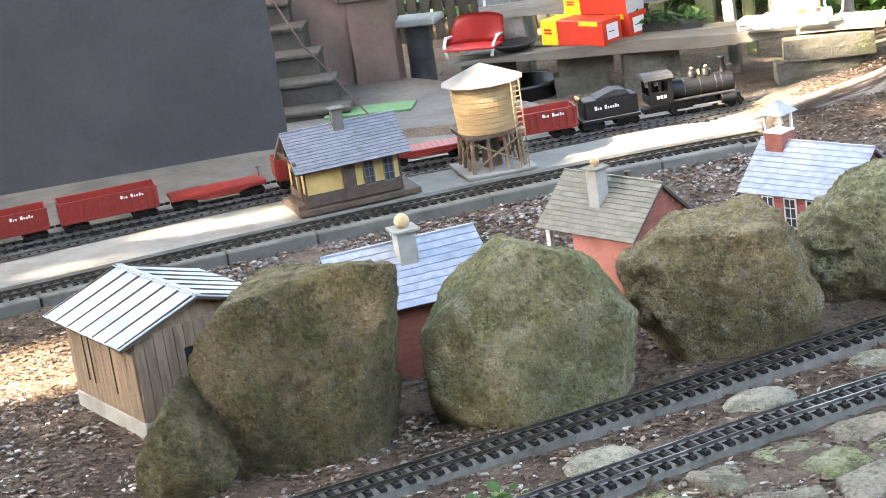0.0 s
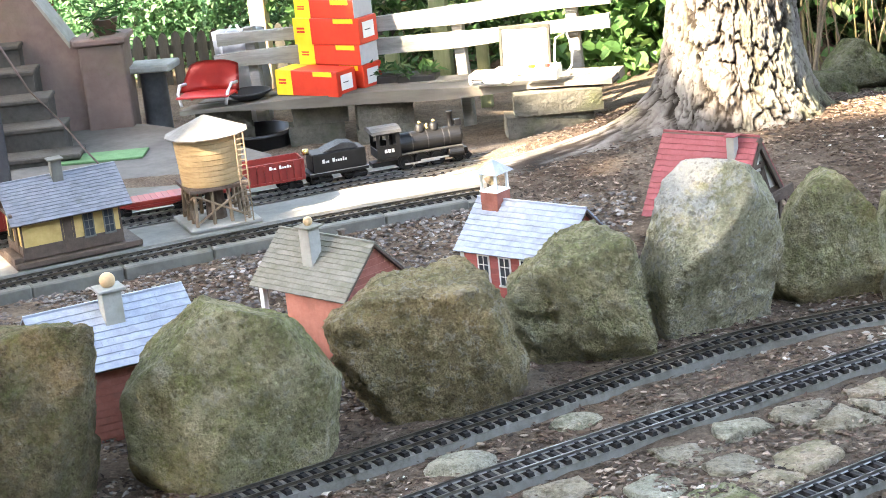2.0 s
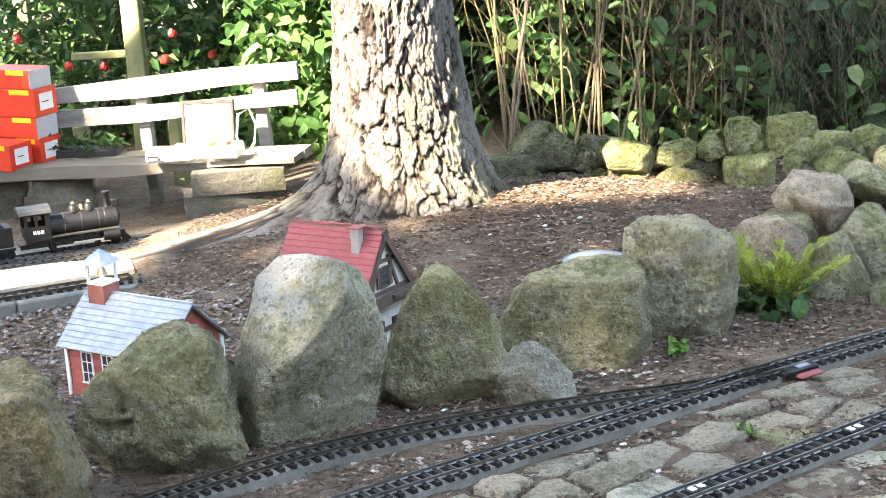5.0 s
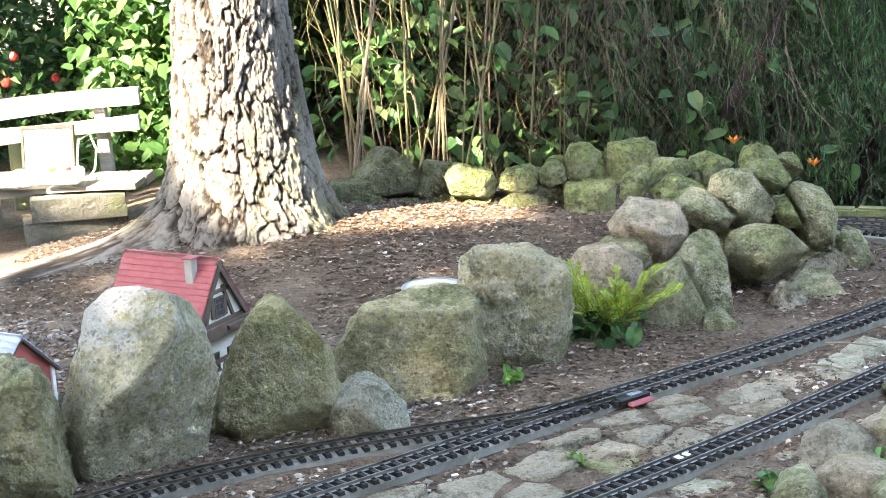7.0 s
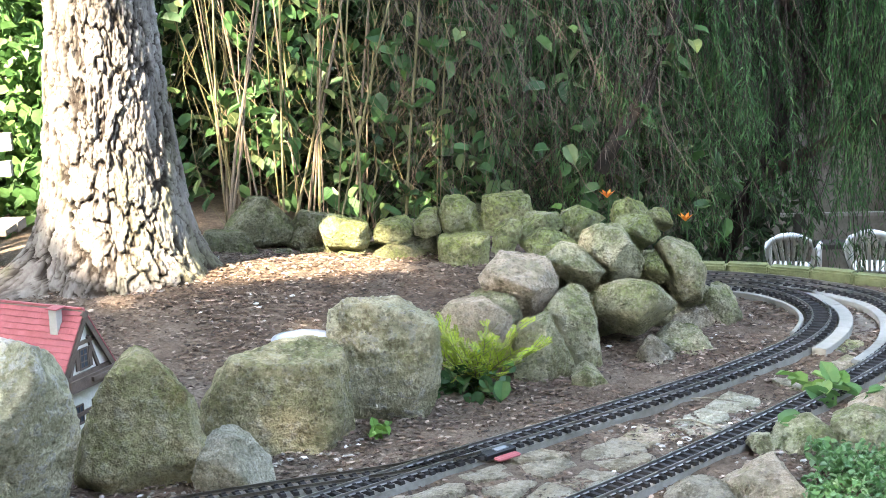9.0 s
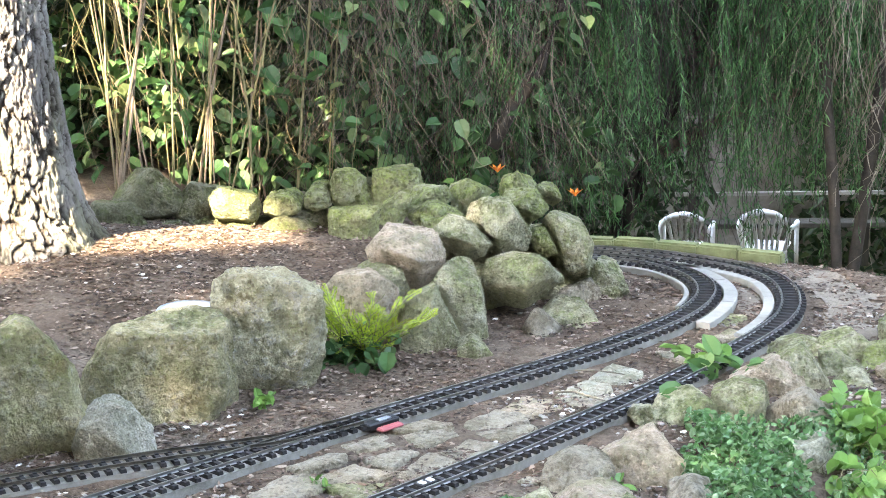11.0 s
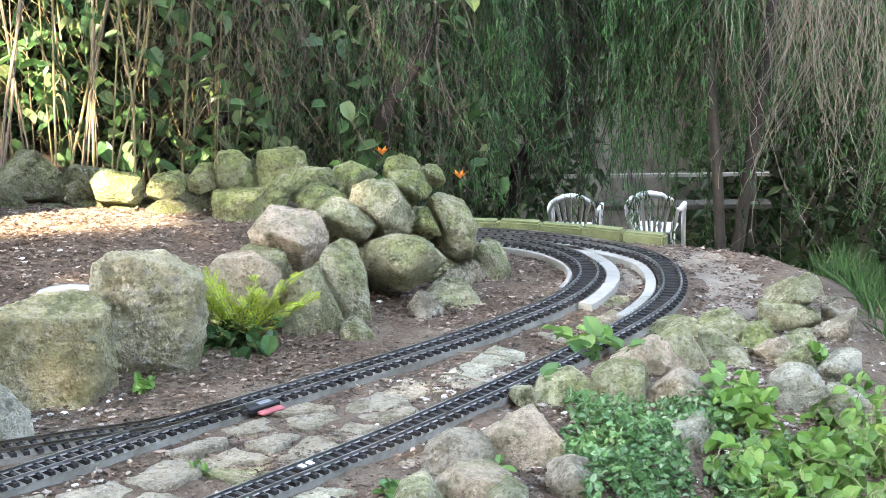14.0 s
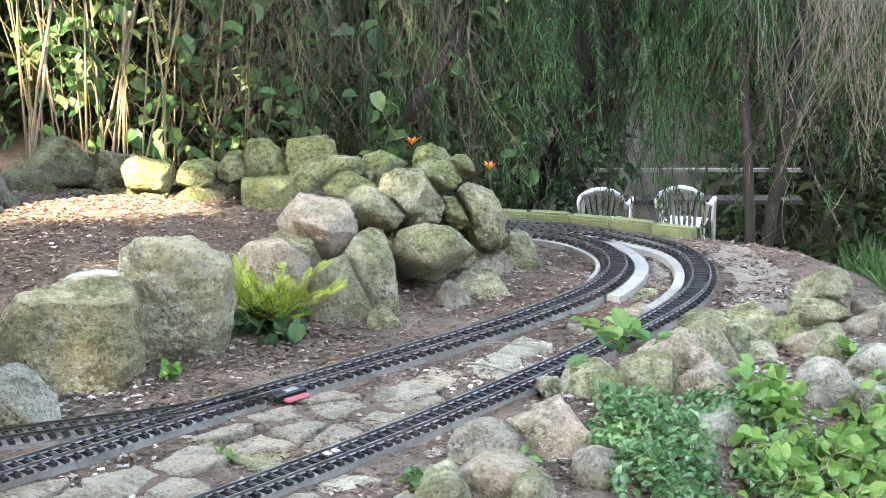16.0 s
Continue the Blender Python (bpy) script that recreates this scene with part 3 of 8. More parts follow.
def boulder(x, y, z, seed, material, label, faces, name="rock", category="rock", group="row of boulders beside the track", skin=0.0046, sharp=130.0):
    size = max(f[2] for f in faces)
    bm = faced_bm(seed, faces, 6 if size > 0.11 else 5 if size > 0.045 else 4, skin, sharp)
    ob = part(name, bm, material, None, smooth=True)
    ob.matrix_basis = pose(x, y, z)
    return tagged(ob, label, category, group)


boulder(-2.059, 2.927, 0.102, 11, "rock_dark", "large dark brown mossy boulder beside the track", [(114, 0, 0.104), (86, 72, 0.199), (-64, 11, 0.195), (38, -12, 0.171), (-174, -4, 0.199), (-174, 46, 0.202), (5, -11, 0.187), (-140, -4, 0.222), (-176, 24, 0.2), (43, 22, 0.21), (-87, -22, 0.237), (-35, -10, 0.208), (-178, 80, 0.207), (-108, -3, 0.235)])
boulder(-2.238, 2.732, 0.026, 23, "rock_dark", "low mossy brown boulder leaning on a larger one", [(117, 0, 0.096), (31, 15, 0.067), (-161, 32, 0.084), (-163, 0, 0.11), (-73, 12, 0.127), (-66, -21, 0.13), (101, 79, 0.137), (-22, 10, 0.118), (-95, 9, 0.135), (-137, 0, 0.127), (-17, -37, 0.16)])
boulder(-1.647, 3.095, 0.113, 35, "rock_ochre", "rounded grey-green boulder with yellow moss and rust stains", [(107, 0, 0.101), (179, 52, 0.169), (48, 66, 0.16), (-73, 12, 0.173), (179, 0, 0.207), (35, 26, 0.179), (35, -9, 0.197), (-57, -3, 0.18), (-144, 0, 0.231), (-95, -7, 0.204), (173, -32, 0.228), (10, 34, 0.192), (-5, -9, 0.218), (-127, -30, 0.241)])
boulder(-1.307, 3.369, 0.122, 47, "rock_brown", "coarse brown boulder with grey speckles", [(101, 0, 0.104), (136, 79, 0.12), (174, -27, 0.168), (26, 12, 0.173), (-85, 10, 0.145), (-141, -24, 0.18), (170, 59, 0.157), (-63, 8, 0.158), (-5, 12, 0.191), (30, 37, 0.172), (32, -25, 0.215), (172, 23, 0.195), (-75, -10, 0.16), (-25, -22, 0.224), (1, 38, 0.19), (-153, 24, 0.218)], skin=0.0085)
boulder(-1.004, 3.671, 0.087, 59, "rock_green", "rounded rough lichen-covered grey boulder", [(101, 0, 0.095), (23, 8, 0.127), (177, 50, 0.122), (-69, 9, 0.164), (33, 61, 0.149), (155, 73, 0.134), (176, -26, 0.161), (177, -3, 0.159), (0, 8, 0.145), (-94, 8, 0.167), (-78, -29, 0.172), (-143, -24, 0.181)], skin=0.0085)
boulder(-0.725, 3.818, 0.147, 71, "rock_white", "tall pale grey boulder with a white upper face", [(101, 0, 0.104), (179, 18, 0.128), (-58, -23, 0.142), (24, -10, 0.148), (-114, 35, 0.159), (26, 27, 0.162), (46, 64, 0.174), (176, -5, 0.166), (-153, 18, 0.142), (96, 75, 0.181), (169, 49, 0.164), (-147, -6, 0.185), (-4, 27, 0.18), (-41, -14, 0.144)])
boulder(-0.465, 4.011, 0.089, 83, "rock_ochre", "upright pointed mossy boulder with an ochre foot", [(96, 0, 0.089), (180, 23, 0.101), (16, 38, 0.119), (17, 11, 0.119), (-75, 7, 0.136), (170, 57, 0.129), (-106, 9, 0.145), (39, 70, 0.151), (168, -37, 0.163), (-6, 11, 0.139), (-71, -31, 0.158), (-163, 12, 0.121), (-137, -32, 0.182)])
boulder(-0.163, 4.232, 0.074, 95, "rock_green", "broad flat-topped grey-green boulder", [(92, 0, 0.088), (136, 79, 0.103), (15, 7, 0.144), (-88, 8, 0.128), (168, 9, 0.161), (35, 73, 0.13), (166, 39, 0.142), (-17, 6, 0.168), (-158, 9, 0.186), (-107, 3, 0.154), (-165, 39, 0.163), (-39, 5, 0.177)])
boulder(0.082, 4.380, 0.111, 107, "rock_pale", "blocky pitted grey boulder with worn edges", [(89, 0, 0.09), (168, 3, 0.129), (9, -8, 0.117), (-87, 6, 0.126), (78, 81, 0.123), (16, 56, 0.122), (-163, 3, 0.15), (9, 7, 0.115), (-20, -7, 0.137), (-116, 1, 0.148), (154, 57, 0.149), (-7, 66, 0.131)], skin=0.0072)
boulder(-0.259, 3.947, 0.010, 119, "stone_pale", "small round granite boulder beside the switch", [(94, 0, 0.093), (10, 42, 0.054), (179, 17, 0.072), (175, 52, 0.062), (176, -20, 0.081), (145, 80, 0.057), (11, 5, 0.078), (15, 61, 0.051), (-76, 17, 0.108), (-105, 5, 0.112), (-88, -38, 0.097), (-155, -19, 0.098), (-9, 5, 0.092), (-53, 3, 0.116)])

HEAP = "stones of the rock heap"
HEAP_STONES = [
    (0.800, 5.130, -0.045, 0.240, 0.190, 0.200, "stone_grey", []),
    (0.556, 5.058, 0.132, 0.132, 0.125, 0.078, "stone_moss", []),
    (0.689, 4.963, -0.045, 0.184, 0.174, 0.145, "stone_grey", []),
    (0.478, 5.133, -0.045, 0.207, 0.190, 0.182, "stone_grey", []),
    (0.659, 5.142, -0.045, 0.206, 0.190, 0.227, "stone_grey", []),
    (0.875, 5.058, -0.045, 0.213, 0.190, 0.095, "stone_grey", []),
]
HEAP_WORDS = {"stone_pink": "pinkish field stone in the rock heap", "stone_grey": "angular grey stone in the rock heap", "stone_moss": "green mossy stone on the rock heap", "stone_flat": "dark low stone at the foot of the heap", "stone_pale": "pale cobble"}
for i, (x, y, z, w, d, h, m, cuts) in enumerate(HEAP_STONES):
    rock(x, y, z, w, d, h, 200 + i, m, HEAP_WORDS[m], "stone", yaw=-8 if cuts else random.Random(i).uniform(-18, 12), cuts=cuts, sub=5, rough=0.10, category="stone", group=HEAP, random_cuts=0 if len(cuts) > 3 else 4)

WALL = "mossy stones of the low wall"
WALL_STONES = [
    (0.191, 5.979, -0.053, 0.188, 0.169, 0.125, "stone_shaded", []),
    (0.370, 5.988, -0.063, 0.150, 0.135, 0.177, "stone_shaded", []),
    (-0.026, 5.989, -0.059, 0.264, 0.180, 0.087, "stone_shaded", []),
]
for i, (x, y, z, w, d, h, m, cuts) in enumerate(WALL_STONES):
    rock(x, y, z, w, d, h, 300 + i, m, "mossy stone in the low dry-stone wall, coloured shade-dark" if m == "stone_shaded" else "green mossy stone in the low dry-stone wall", "stone", yaw=random.Random(i + 50).uniform(-10, 10), cuts=cuts, sub=5, rough=0.10, category="stone", group=WALL, random_cuts=0 if len(cuts) > 3 else 4)

BORDER = "stones bordering the railway bank"
BORDER_STONES = [
    (1.798, 4.482, -0.120, 0.100, 0.090, 0.123, "stone_flat", []),
    (0.881, 3.950, -0.045, 0.070, 0.063, 0.053, "stone_grey", []),
    (1.74, 4.34, -0.12, 0.12, 0.10, 0.15, "stone_flat", []),
    (1.61, 3.91, -0.12, 0.12, 0.09, 0.11, "stone_pale", []),
    (1.84, 4.68, -0.12, 0.10, 0.08, 0.10, "stone_flat", []),
]
BORDER_WORDS = {"stone_flat": "flat brownish border stone", "stone_pink": "pinkish stone bordering the bank", "stone_moss": "moss-tinted stone bordering the bank", "stone_grey": "grey stone bordering the bank", "stone_pale": "pale speckled border stone"}
for i, (x, y, z, w, d, h, m, cuts) in enumerate(BORDER_STONES):
    rock(x, y, z, w, d, h, 400 + i, m, BORDER_WORDS[m], "stone", yaw=random.Random(i + 90).uniform(-15, 15), cuts=cuts, sub=5, rough=0.10, category="stone", group=BORDER, random_cuts=4)


def piece(x, y, z, seed, material, group, faces):
    """One stone of the heap, the dry wall or the border."""
    words = {HEAP: HEAP_WORDS, BORDER: BORDER_WORDS}.get(group, {"stone_shaded": "mossy stone in the low dry-stone wall, coloured shade-dark", "stone_moss": "green mossy stone in the low dry-stone wall"})
    boulder(x, y, z, seed, material, words[material], faces, "stone", "stone", group, 0.0030, 130.0)


piece(0.448, 4.831, 0.151, 200, "stone_pink", HEAP, [(86, 0, 0.058), (157, -61, 0.066), (47, 78, 0.07), (10, -42, 0.077), (159, 37, 0.096), (-122, -35, 0.081), (-68, 57, 0.077), (-46, -28, 0.086), (9, 26, 0.082), (-151, 61, 0.091), (-42, 21, 0.091), (-154, 22, 0.114)])
piece(0.312, 4.716, 0.064, 201, "stone_pink", HEAP, [(88, 0, 0.056), (6, 3, 0.084), (168, -7, 0.1), (116, 80, 0.075), (-100, 7, 0.114), (166, 41, 0.092), (12, 54, 0.08), (-61, 1, 0.117), (-20, -15, 0.106)])
piece(0.371, 4.786, 0.102, 202, "stone_grey", HEAP, [(87, 0, 0.051), (21, 76, 0.041), (158, -70, 0.047), (173, -24, 0.064), (2, 20, 0.052), (-99, -7, 0.083), (164, 56, 0.065), (1, -26, 0.061), (12, -58, 0.057), (-129, -60, 0.063), (-81, 42, 0.083), (-46, -51, 0.074)])
piece(0.466, 4.637, 0.029, 203, "stone_grey", HEAP, [(86, 0, 0.06), (2, 24, 0.06), (172, -9, 0.067), (157, 63, 0.07), (-107, 6, 0.097), (-57, 15, 0.099)])
piece(0.574, 4.746, 0.059, 204, "stone_grey", HEAP, [(85, 0, 0.06), (0, 19, 0.052), (165, 35, 0.085), (-108, 5, 0.108), (36, 74, 0.094), (-59, 12, 0.1), (-134, -11, 0.094)])
piece(0.594, 4.936, 0.169, 205, "stone_grey", HEAP, [(85, 0, 0.056), (-1, 49, 0.044), (165, -49, 0.046), (160, 49, 0.066), (31, -78, 0.054), (7, -41, 0.067), (24, 77, 0.046), (-130, -33, 0.059), (-63, 55, 0.057), (-82, -53, 0.068), (-129, 33, 0.076), (-48, -33, 0.08)])
piece(0.703, 4.993, 0.184, 206, "stone_grey", HEAP, [(83, 0, 0.057), (-2, 34, 0.055), (164, -41, 0.055), (12, -53, 0.084), (15, 78, 0.068), (-55, -12, 0.086), (161, 13, 0.087), (-153, -36, 0.068), (148, 61, 0.085), (-139, 15, 0.095), (-76, -40, 0.089), (-131, 49, 0.097)])
piece(0.734, 4.844, 0.074, 207, "stone_grey", HEAP, [(83, 0, 0.055), (-180, 80, 0.069), (155, -56, 0.07), (-2, 50, 0.081), (7, -51, 0.064), (-56, -39, 0.083), (-128, -32, 0.079), (57, 81, 0.062), (159, 15, 0.095), (43, -79, 0.063), (-137, 10, 0.095), (7, -20, 0.093)])
piece(0.902, 5.041, 0.118, 208, "stone_grey", HEAP, [(81, 0, 0.055), (-2, 27, 0.049), (168, -21, 0.057), (18, -62, 0.088), (85, 81, 0.085), (159, 43, 0.097), (-117, -6, 0.103), (151, -57, 0.078), (-63, 17, 0.099), (-56, -55, 0.103), (-99, 15, 0.106), (-149, -52, 0.093)])
piece(0.819, 4.988, 0.131, 209, "stone_moss", HEAP, [(-5, 26, 0.022), (82, 0, 0.052), (170, -16, 0.028), (171, -55, 0.027), (148, 77, 0.043), (28, -81, 0.038), (-82, -65, 0.054), (-124, -16, 0.066), (-67, 14, 0.066), (-103, 22, 0.077), (-95, -20, 0.07)])
piece(0.781, 5.274, 0.236, 210, "stone_moss", HEAP, [(82, 0, 0.051), (-1, -73, 0.03), (0, 59, 0.034), (168, 34, 0.039), (164, 63, 0.031), (168, -63, 0.042), (-95, -23, 0.07), (-92, 23, 0.075), (-41, -53, 0.048), (-120, 15, 0.075)])
piece(0.778, 5.090, 0.217, 211, "stone_moss", HEAP, [(83, 0, 0.051), (108, 84, 0.038), (-5, -49, 0.049), (171, -43, 0.039), (-2, 30, 0.051), (170, -14, 0.046), (-120, -15, 0.083), (-79, -19, 0.085), (-100, 37, 0.087), (-72, 14, 0.092)])
piece(0.884, 5.316, 0.194, 212, "stone_moss", HEAP, [(170, -20, 0.026), (125, 85, 0.03), (-5, 24, 0.026), (82, 0, 0.053), (-6, -48, 0.03), (174, -74, 0.031), (-118, -15, 0.067), (-101, 38, 0.07), (-81, -17, 0.066), (-64, 14, 0.066)])
piece(0.525, 5.231, 0.214, 213, "stone_moss", HEAP, [(85, 0, 0.051), (-4, -73, 0.029), (131, 84, 0.032), (170, 33, 0.042), (2, 27, 0.063), (171, -10, 0.059), (-75, -71, 0.039), (-85, -30, 0.07), (-113, 15, 0.084), (-87, 39, 0.079), (-76, 10, 0.088)])
piece(0.530, 5.127, 0.188, 214, "stone_moss", HEAP, [(86, 0, 0.052), (-6, -72, 0.035), (168, 54, 0.034), (173, -67, 0.045), (0, 13, 0.056), (22, 79, 0.034), (-91, -30, 0.079), (-109, 36, 0.085), (-32, -50, 0.049), (-73, 5, 0.09)])
piece(0.434, 5.181, 0.195, 215, "stone_moss", HEAP, [(87, 0, 0.051), (-2, -20, 0.027), (173, 11, 0.034), (169, 56, 0.033), (92, -83, 0.049), (23, 76, 0.052), (-64, -10, 0.072), (-95, -66, 0.065), (-101, 25, 0.085), (-94, -22, 0.08), (-132, 7, 0.075)])
piece(0.644, 5.262, 0.214, 216, "stone_moss", HEAP, [(84, 0, 0.051), (-4, -61, 0.032), (6, 67, 0.034), (171, -10, 0.047), (171, -52, 0.044), (160, 70, 0.037), (-90, 32, 0.08), (-115, -11, 0.08), (-79, -27, 0.071)])
piece(0.630, 5.261, 0.169, 217, "stone_moss", HEAP, [(-4, -24, 0.026), (132, 83, 0.036), (171, 14, 0.034), (84, 0, 0.054), (157, -86, 0.043), (-60, -14, 0.066), (-127, 7, 0.074), (-99, 28, 0.079), (-98, -27, 0.074)])
piece(1.012, 5.074, 0.009, 218, "stone_grey", HEAP, [(80, 0, 0.059), (-6, 25, 0.034), (166, 15, 0.043), (1, 59, 0.044), (-122, 1, 0.08), (-75, 16, 0.08)])
piece(0.847, 4.828, -0.002, 219, "stone_grey", HEAP, [(81, 0, 0.052), (109, 84, 0.025), (167, 0, 0.056), (165, 51, 0.027), (-2, 38, 0.048), (-119, 0, 0.082), (-134, 36, 0.069), (-104, 58, 0.063), (-78, 16, 0.084)])
piece(0.773, 4.709, -0.018, 220, "stone_flat", HEAP, [(82, 0, 0.052), (-2, 49, 0.025), (167, 31, 0.037), (-63, 35, 0.068), (-128, 17, 0.079), (116, 83, 0.04)])
piece(0.581, 4.542, -0.020, 221, "stone_grey", HEAP, [(84, 0, 0.053), (4, 64, 0.02), (171, 0, 0.042), (-1, 25, 0.039), (165, 62, 0.027), (-74, 40, 0.061), (-119, 0, 0.072), (-115, 33, 0.068), (-76, 9, 0.072)])
piece(0.942, 5.019, -0.011, 222, "stone_flat", HEAP, [(81, 0, 0.054), (134, 82, 0.028), (-6, -12, 0.045), (-3, 51, 0.027), (-106, 46, 0.071), (-78, -4, 0.077), (-73, 29, 0.073)])
piece(-0.293, 6.029, 0.085, 300, "stone_shaded", WALL, [(94, 0, 0.051), (174, 41, 0.077), (168, -53, 0.068), (14, 45, 0.073), (64, -78, 0.074), (-84, -13, 0.103), (58, 80, 0.077), (18, -27, 0.09), (11, 11, 0.092), (-143, -49, 0.085), (-75, 17, 0.105), (-73, -65, 0.091)])
piece(-0.372, 5.887, 0.033, 301, "stone_shaded", WALL, [(95, 0, 0.053), (76, 83, 0.058), (177, 13, 0.094), (12, 32, 0.059), (-94, -2, 0.102), (-40, 24, 0.098), (-71, 45, 0.098)])
piece(-0.144, 6.003, 0.063, 302, "stone_shaded", WALL, [(93, 0, 0.053), (32, 77, 0.054), (64, -88, 0.053), (177, 36, 0.047), (7, -20, 0.066), (164, -59, 0.068), (-100, 8, 0.091), (-75, -19, 0.09), (-77, 25, 0.093), (-136, -53, 0.083)])
piece(-0.018, 5.958, 0.061, 303, "stone_moss", WALL, [(91, 0, 0.057), (25, 76, 0.04), (52, -86, 0.054), (176, -12, 0.083), (171, 47, 0.073), (-96, -18, 0.092), (13, -27, 0.077), (8, 20, 0.08), (-85, 40, 0.093), (-113, -67, 0.066), (-20, -26, 0.091), (-52, -17, 0.103)])
piece(-0.025, 5.891, -0.016, 304, "stone_moss", WALL, [(34, 85, 0.023), (176, 0, 0.071), (91, 0, 0.064), (6, -10, 0.07), (-137, 0, 0.086), (-29, -9, 0.082)])
piece(0.126, 5.947, 0.060, 305, "stone_moss", WALL, [(90, 0, 0.052), (2, -67, 0.04), (156, 77, 0.037), (3, -26, 0.055), (174, 34, 0.043), (9, 46, 0.064), (176, -4, 0.053), (176, -40, 0.063), (-82, -18, 0.086), (-109, 33, 0.088), (-73, 17, 0.096), (-114, -2, 0.088)])
piece(0.240, 5.955, 0.078, 306, "stone_moss", WALL, [(89, 0, 0.052), (2, -1, 0.043), (-7, -72, 0.04), (174, 41, 0.03), (119, 84, 0.04), (174, -74, 0.042), (176, 1, 0.039), (-111, 20, 0.082), (-89, -22, 0.075), (-61, -1, 0.079)])
piece(0.329, 5.941, 0.108, 307, "stone_moss", WALL, [(88, 0, 0.051), (3, -33, 0.05), (173, 18, 0.046), (115, 83, 0.051), (7, 48, 0.058), (174, -26, 0.055), (95, -82, 0.055), (-81, -13, 0.082), (-113, 2, 0.083), (-84, 23, 0.089), (-18, -16, 0.062), (-94, -66, 0.072)])
piece(0.380, 5.916, 0.082, 308, "stone_moss", WALL, [(0, 14, 0.028), (165, 72, 0.033), (87, 0, 0.053), (175, 12, 0.028), (-5, -64, 0.039), (176, -52, 0.031), (-95, -20, 0.069), (-63, 7, 0.067), (-103, 30, 0.072), (-125, 7, 0.067)])
piece(0.474, 5.923, 0.108, 309, "stone_moss", WALL, [(86, 0, 0.054), (-1, -60, 0.044), (141, 79, 0.057), (172, 4, 0.06), (10, 17, 0.089), (-88, -17, 0.077), (133, -76, 0.074), (-101, 39, 0.09), (-27, 16, 0.108), (-131, 3, 0.087), (-113, -61, 0.089)])
piece(0.354, 5.816, 0.007, 310, "stone_moss", WALL, [(88, 0, 0.07), (92, 83, 0.055), (4, -3, 0.065), (172, 5, 0.085), (-99, -1, 0.086), (-44, -3, 0.086), (-85, 50, 0.09), (-150, 4, 0.1)])
piece(0.153, 5.900, -0.015, 311, "stone_shaded", WALL, [(90, 0, 0.063), (168, 58, 0.054), (27, 78, 0.036), (14, 7, 0.098), (166, -10, 0.102), (-77, 42, 0.083), (-20, 7, 0.113), (-118, 36, 0.091), (-161, -10, 0.114), (-108, -3, 0.096)])
piece(0.020, 5.932, 0.009, 312, "stone_moss", WALL, [(177, 54, 0.015), (-175, -88, 0.015), (0, -40, 0.019), (180, -26, 0.021), (6, 56, 0.017), (91, 0, 0.052), (-76, -28, 0.055), (-119, 35, 0.053), (-62, 35, 0.055), (-114, -12, 0.058)])
piece(-0.223, 5.900, -0.007, 313, "stone_shaded", WALL, [(93, 0, 0.054), (179, 3, 0.058), (157, 80, 0.029), (8, 32, 0.041), (7, -14, 0.048), (-66, 4, 0.079), (-109, 1, 0.083), (-95, 43, 0.072)])
piece(-0.127, 5.901, -0.006, 314, "stone_shaded", WALL, [(180, 2, 0.035), (92, 0, 0.053), (5, -9, 0.033), (8, 48, 0.026), (124, 85, 0.026), (-64, 7, 0.07), (-115, 1, 0.07), (-89, 34, 0.068)])
piece(1.676, 4.510, 0.029, 400, "stone_grey", BORDER, [(71, 0, 0.057), (-26, -85, 0.034), (-7, 63, 0.04), (148, 64, 0.037), (156, -9, 0.071), (155, 21, 0.062), (-13, 14, 0.069), (-109, -37, 0.069), (-110, 46, 0.079), (-143, 3, 0.094), (-50, 49, 0.069), (-46, 12, 0.091)])
piece(1.806, 4.736, -0.012, 401, "stone_grey", BORDER, [(162, -68, 0.02), (71, 0, 0.053), (-16, 22, 0.029), (-6, 73, 0.019), (149, 68, 0.029), (-17, -55, 0.038), (-126, -35, 0.056), (-112, 42, 0.066), (-91, -2, 0.071)])
piece(1.658, 4.459, -0.015, 402, "stone_grey", BORDER, [(71, 0, 0.056), (-11, -81, 0.041), (80, 84, 0.04), (-14, -3, 0.077), (150, -43, 0.059), (-111, -25, 0.079), (156, -9, 0.077), (-111, 44, 0.08), (-169, -40, 0.073), (-65, -57, 0.06), (-50, -3, 0.096), (-142, -5, 0.097)])
piece(1.802, 4.538, -0.060, 403, "stone_flat", BORDER, [(-18, 10, 0.026), (158, -9, 0.026), (69, 0, 0.054), (148, 60, 0.042), (-136, -14, 0.072), (-72, 6, 0.068), (-125, 24, 0.082)])
piece(1.611, 4.277, -0.022, 404, "stone_grey", BORDER, [(131, 80, 0.022), (-14, 23, 0.046), (157, -6, 0.051), (71, 0, 0.056), (-129, -2, 0.077), (-124, 62, 0.054), (-83, 10, 0.08), (-6, 65, 0.038)])
piece(1.477, 4.436, -0.013, 405, "stone_grey", BORDER, [(73, 0, 0.051), (146, 72, 0.028), (-6, 62, 0.038), (159, -9, 0.055), (-127, 48, 0.07), (-93, 25, 0.082), (-132, -4, 0.084)])
piece(1.305, 4.216, 0.003, 406, "stone_grey", BORDER, [(74, 0, 0.052), (-10, 34, 0.038), (154, 51, 0.047), (-132, 33, 0.092), (-58, 38, 0.072), (-72, 11, 0.086)])
piece(1.375, 4.446, -0.023, 407, "stone_grey", BORDER, [(74, 0, 0.054), (145, 74, 0.025), (-2, 68, 0.027), (-107, 50, 0.068), (-87, -6, 0.078)])
piece(1.404, 4.276, -0.012, 408, "stone_grey", BORDER, [(73, 0, 0.052), (-9, 59, 0.024), (161, -2, 0.031), (115, 83, 0.029), (-92, 39, 0.069), (-132, -1, 0.069)])
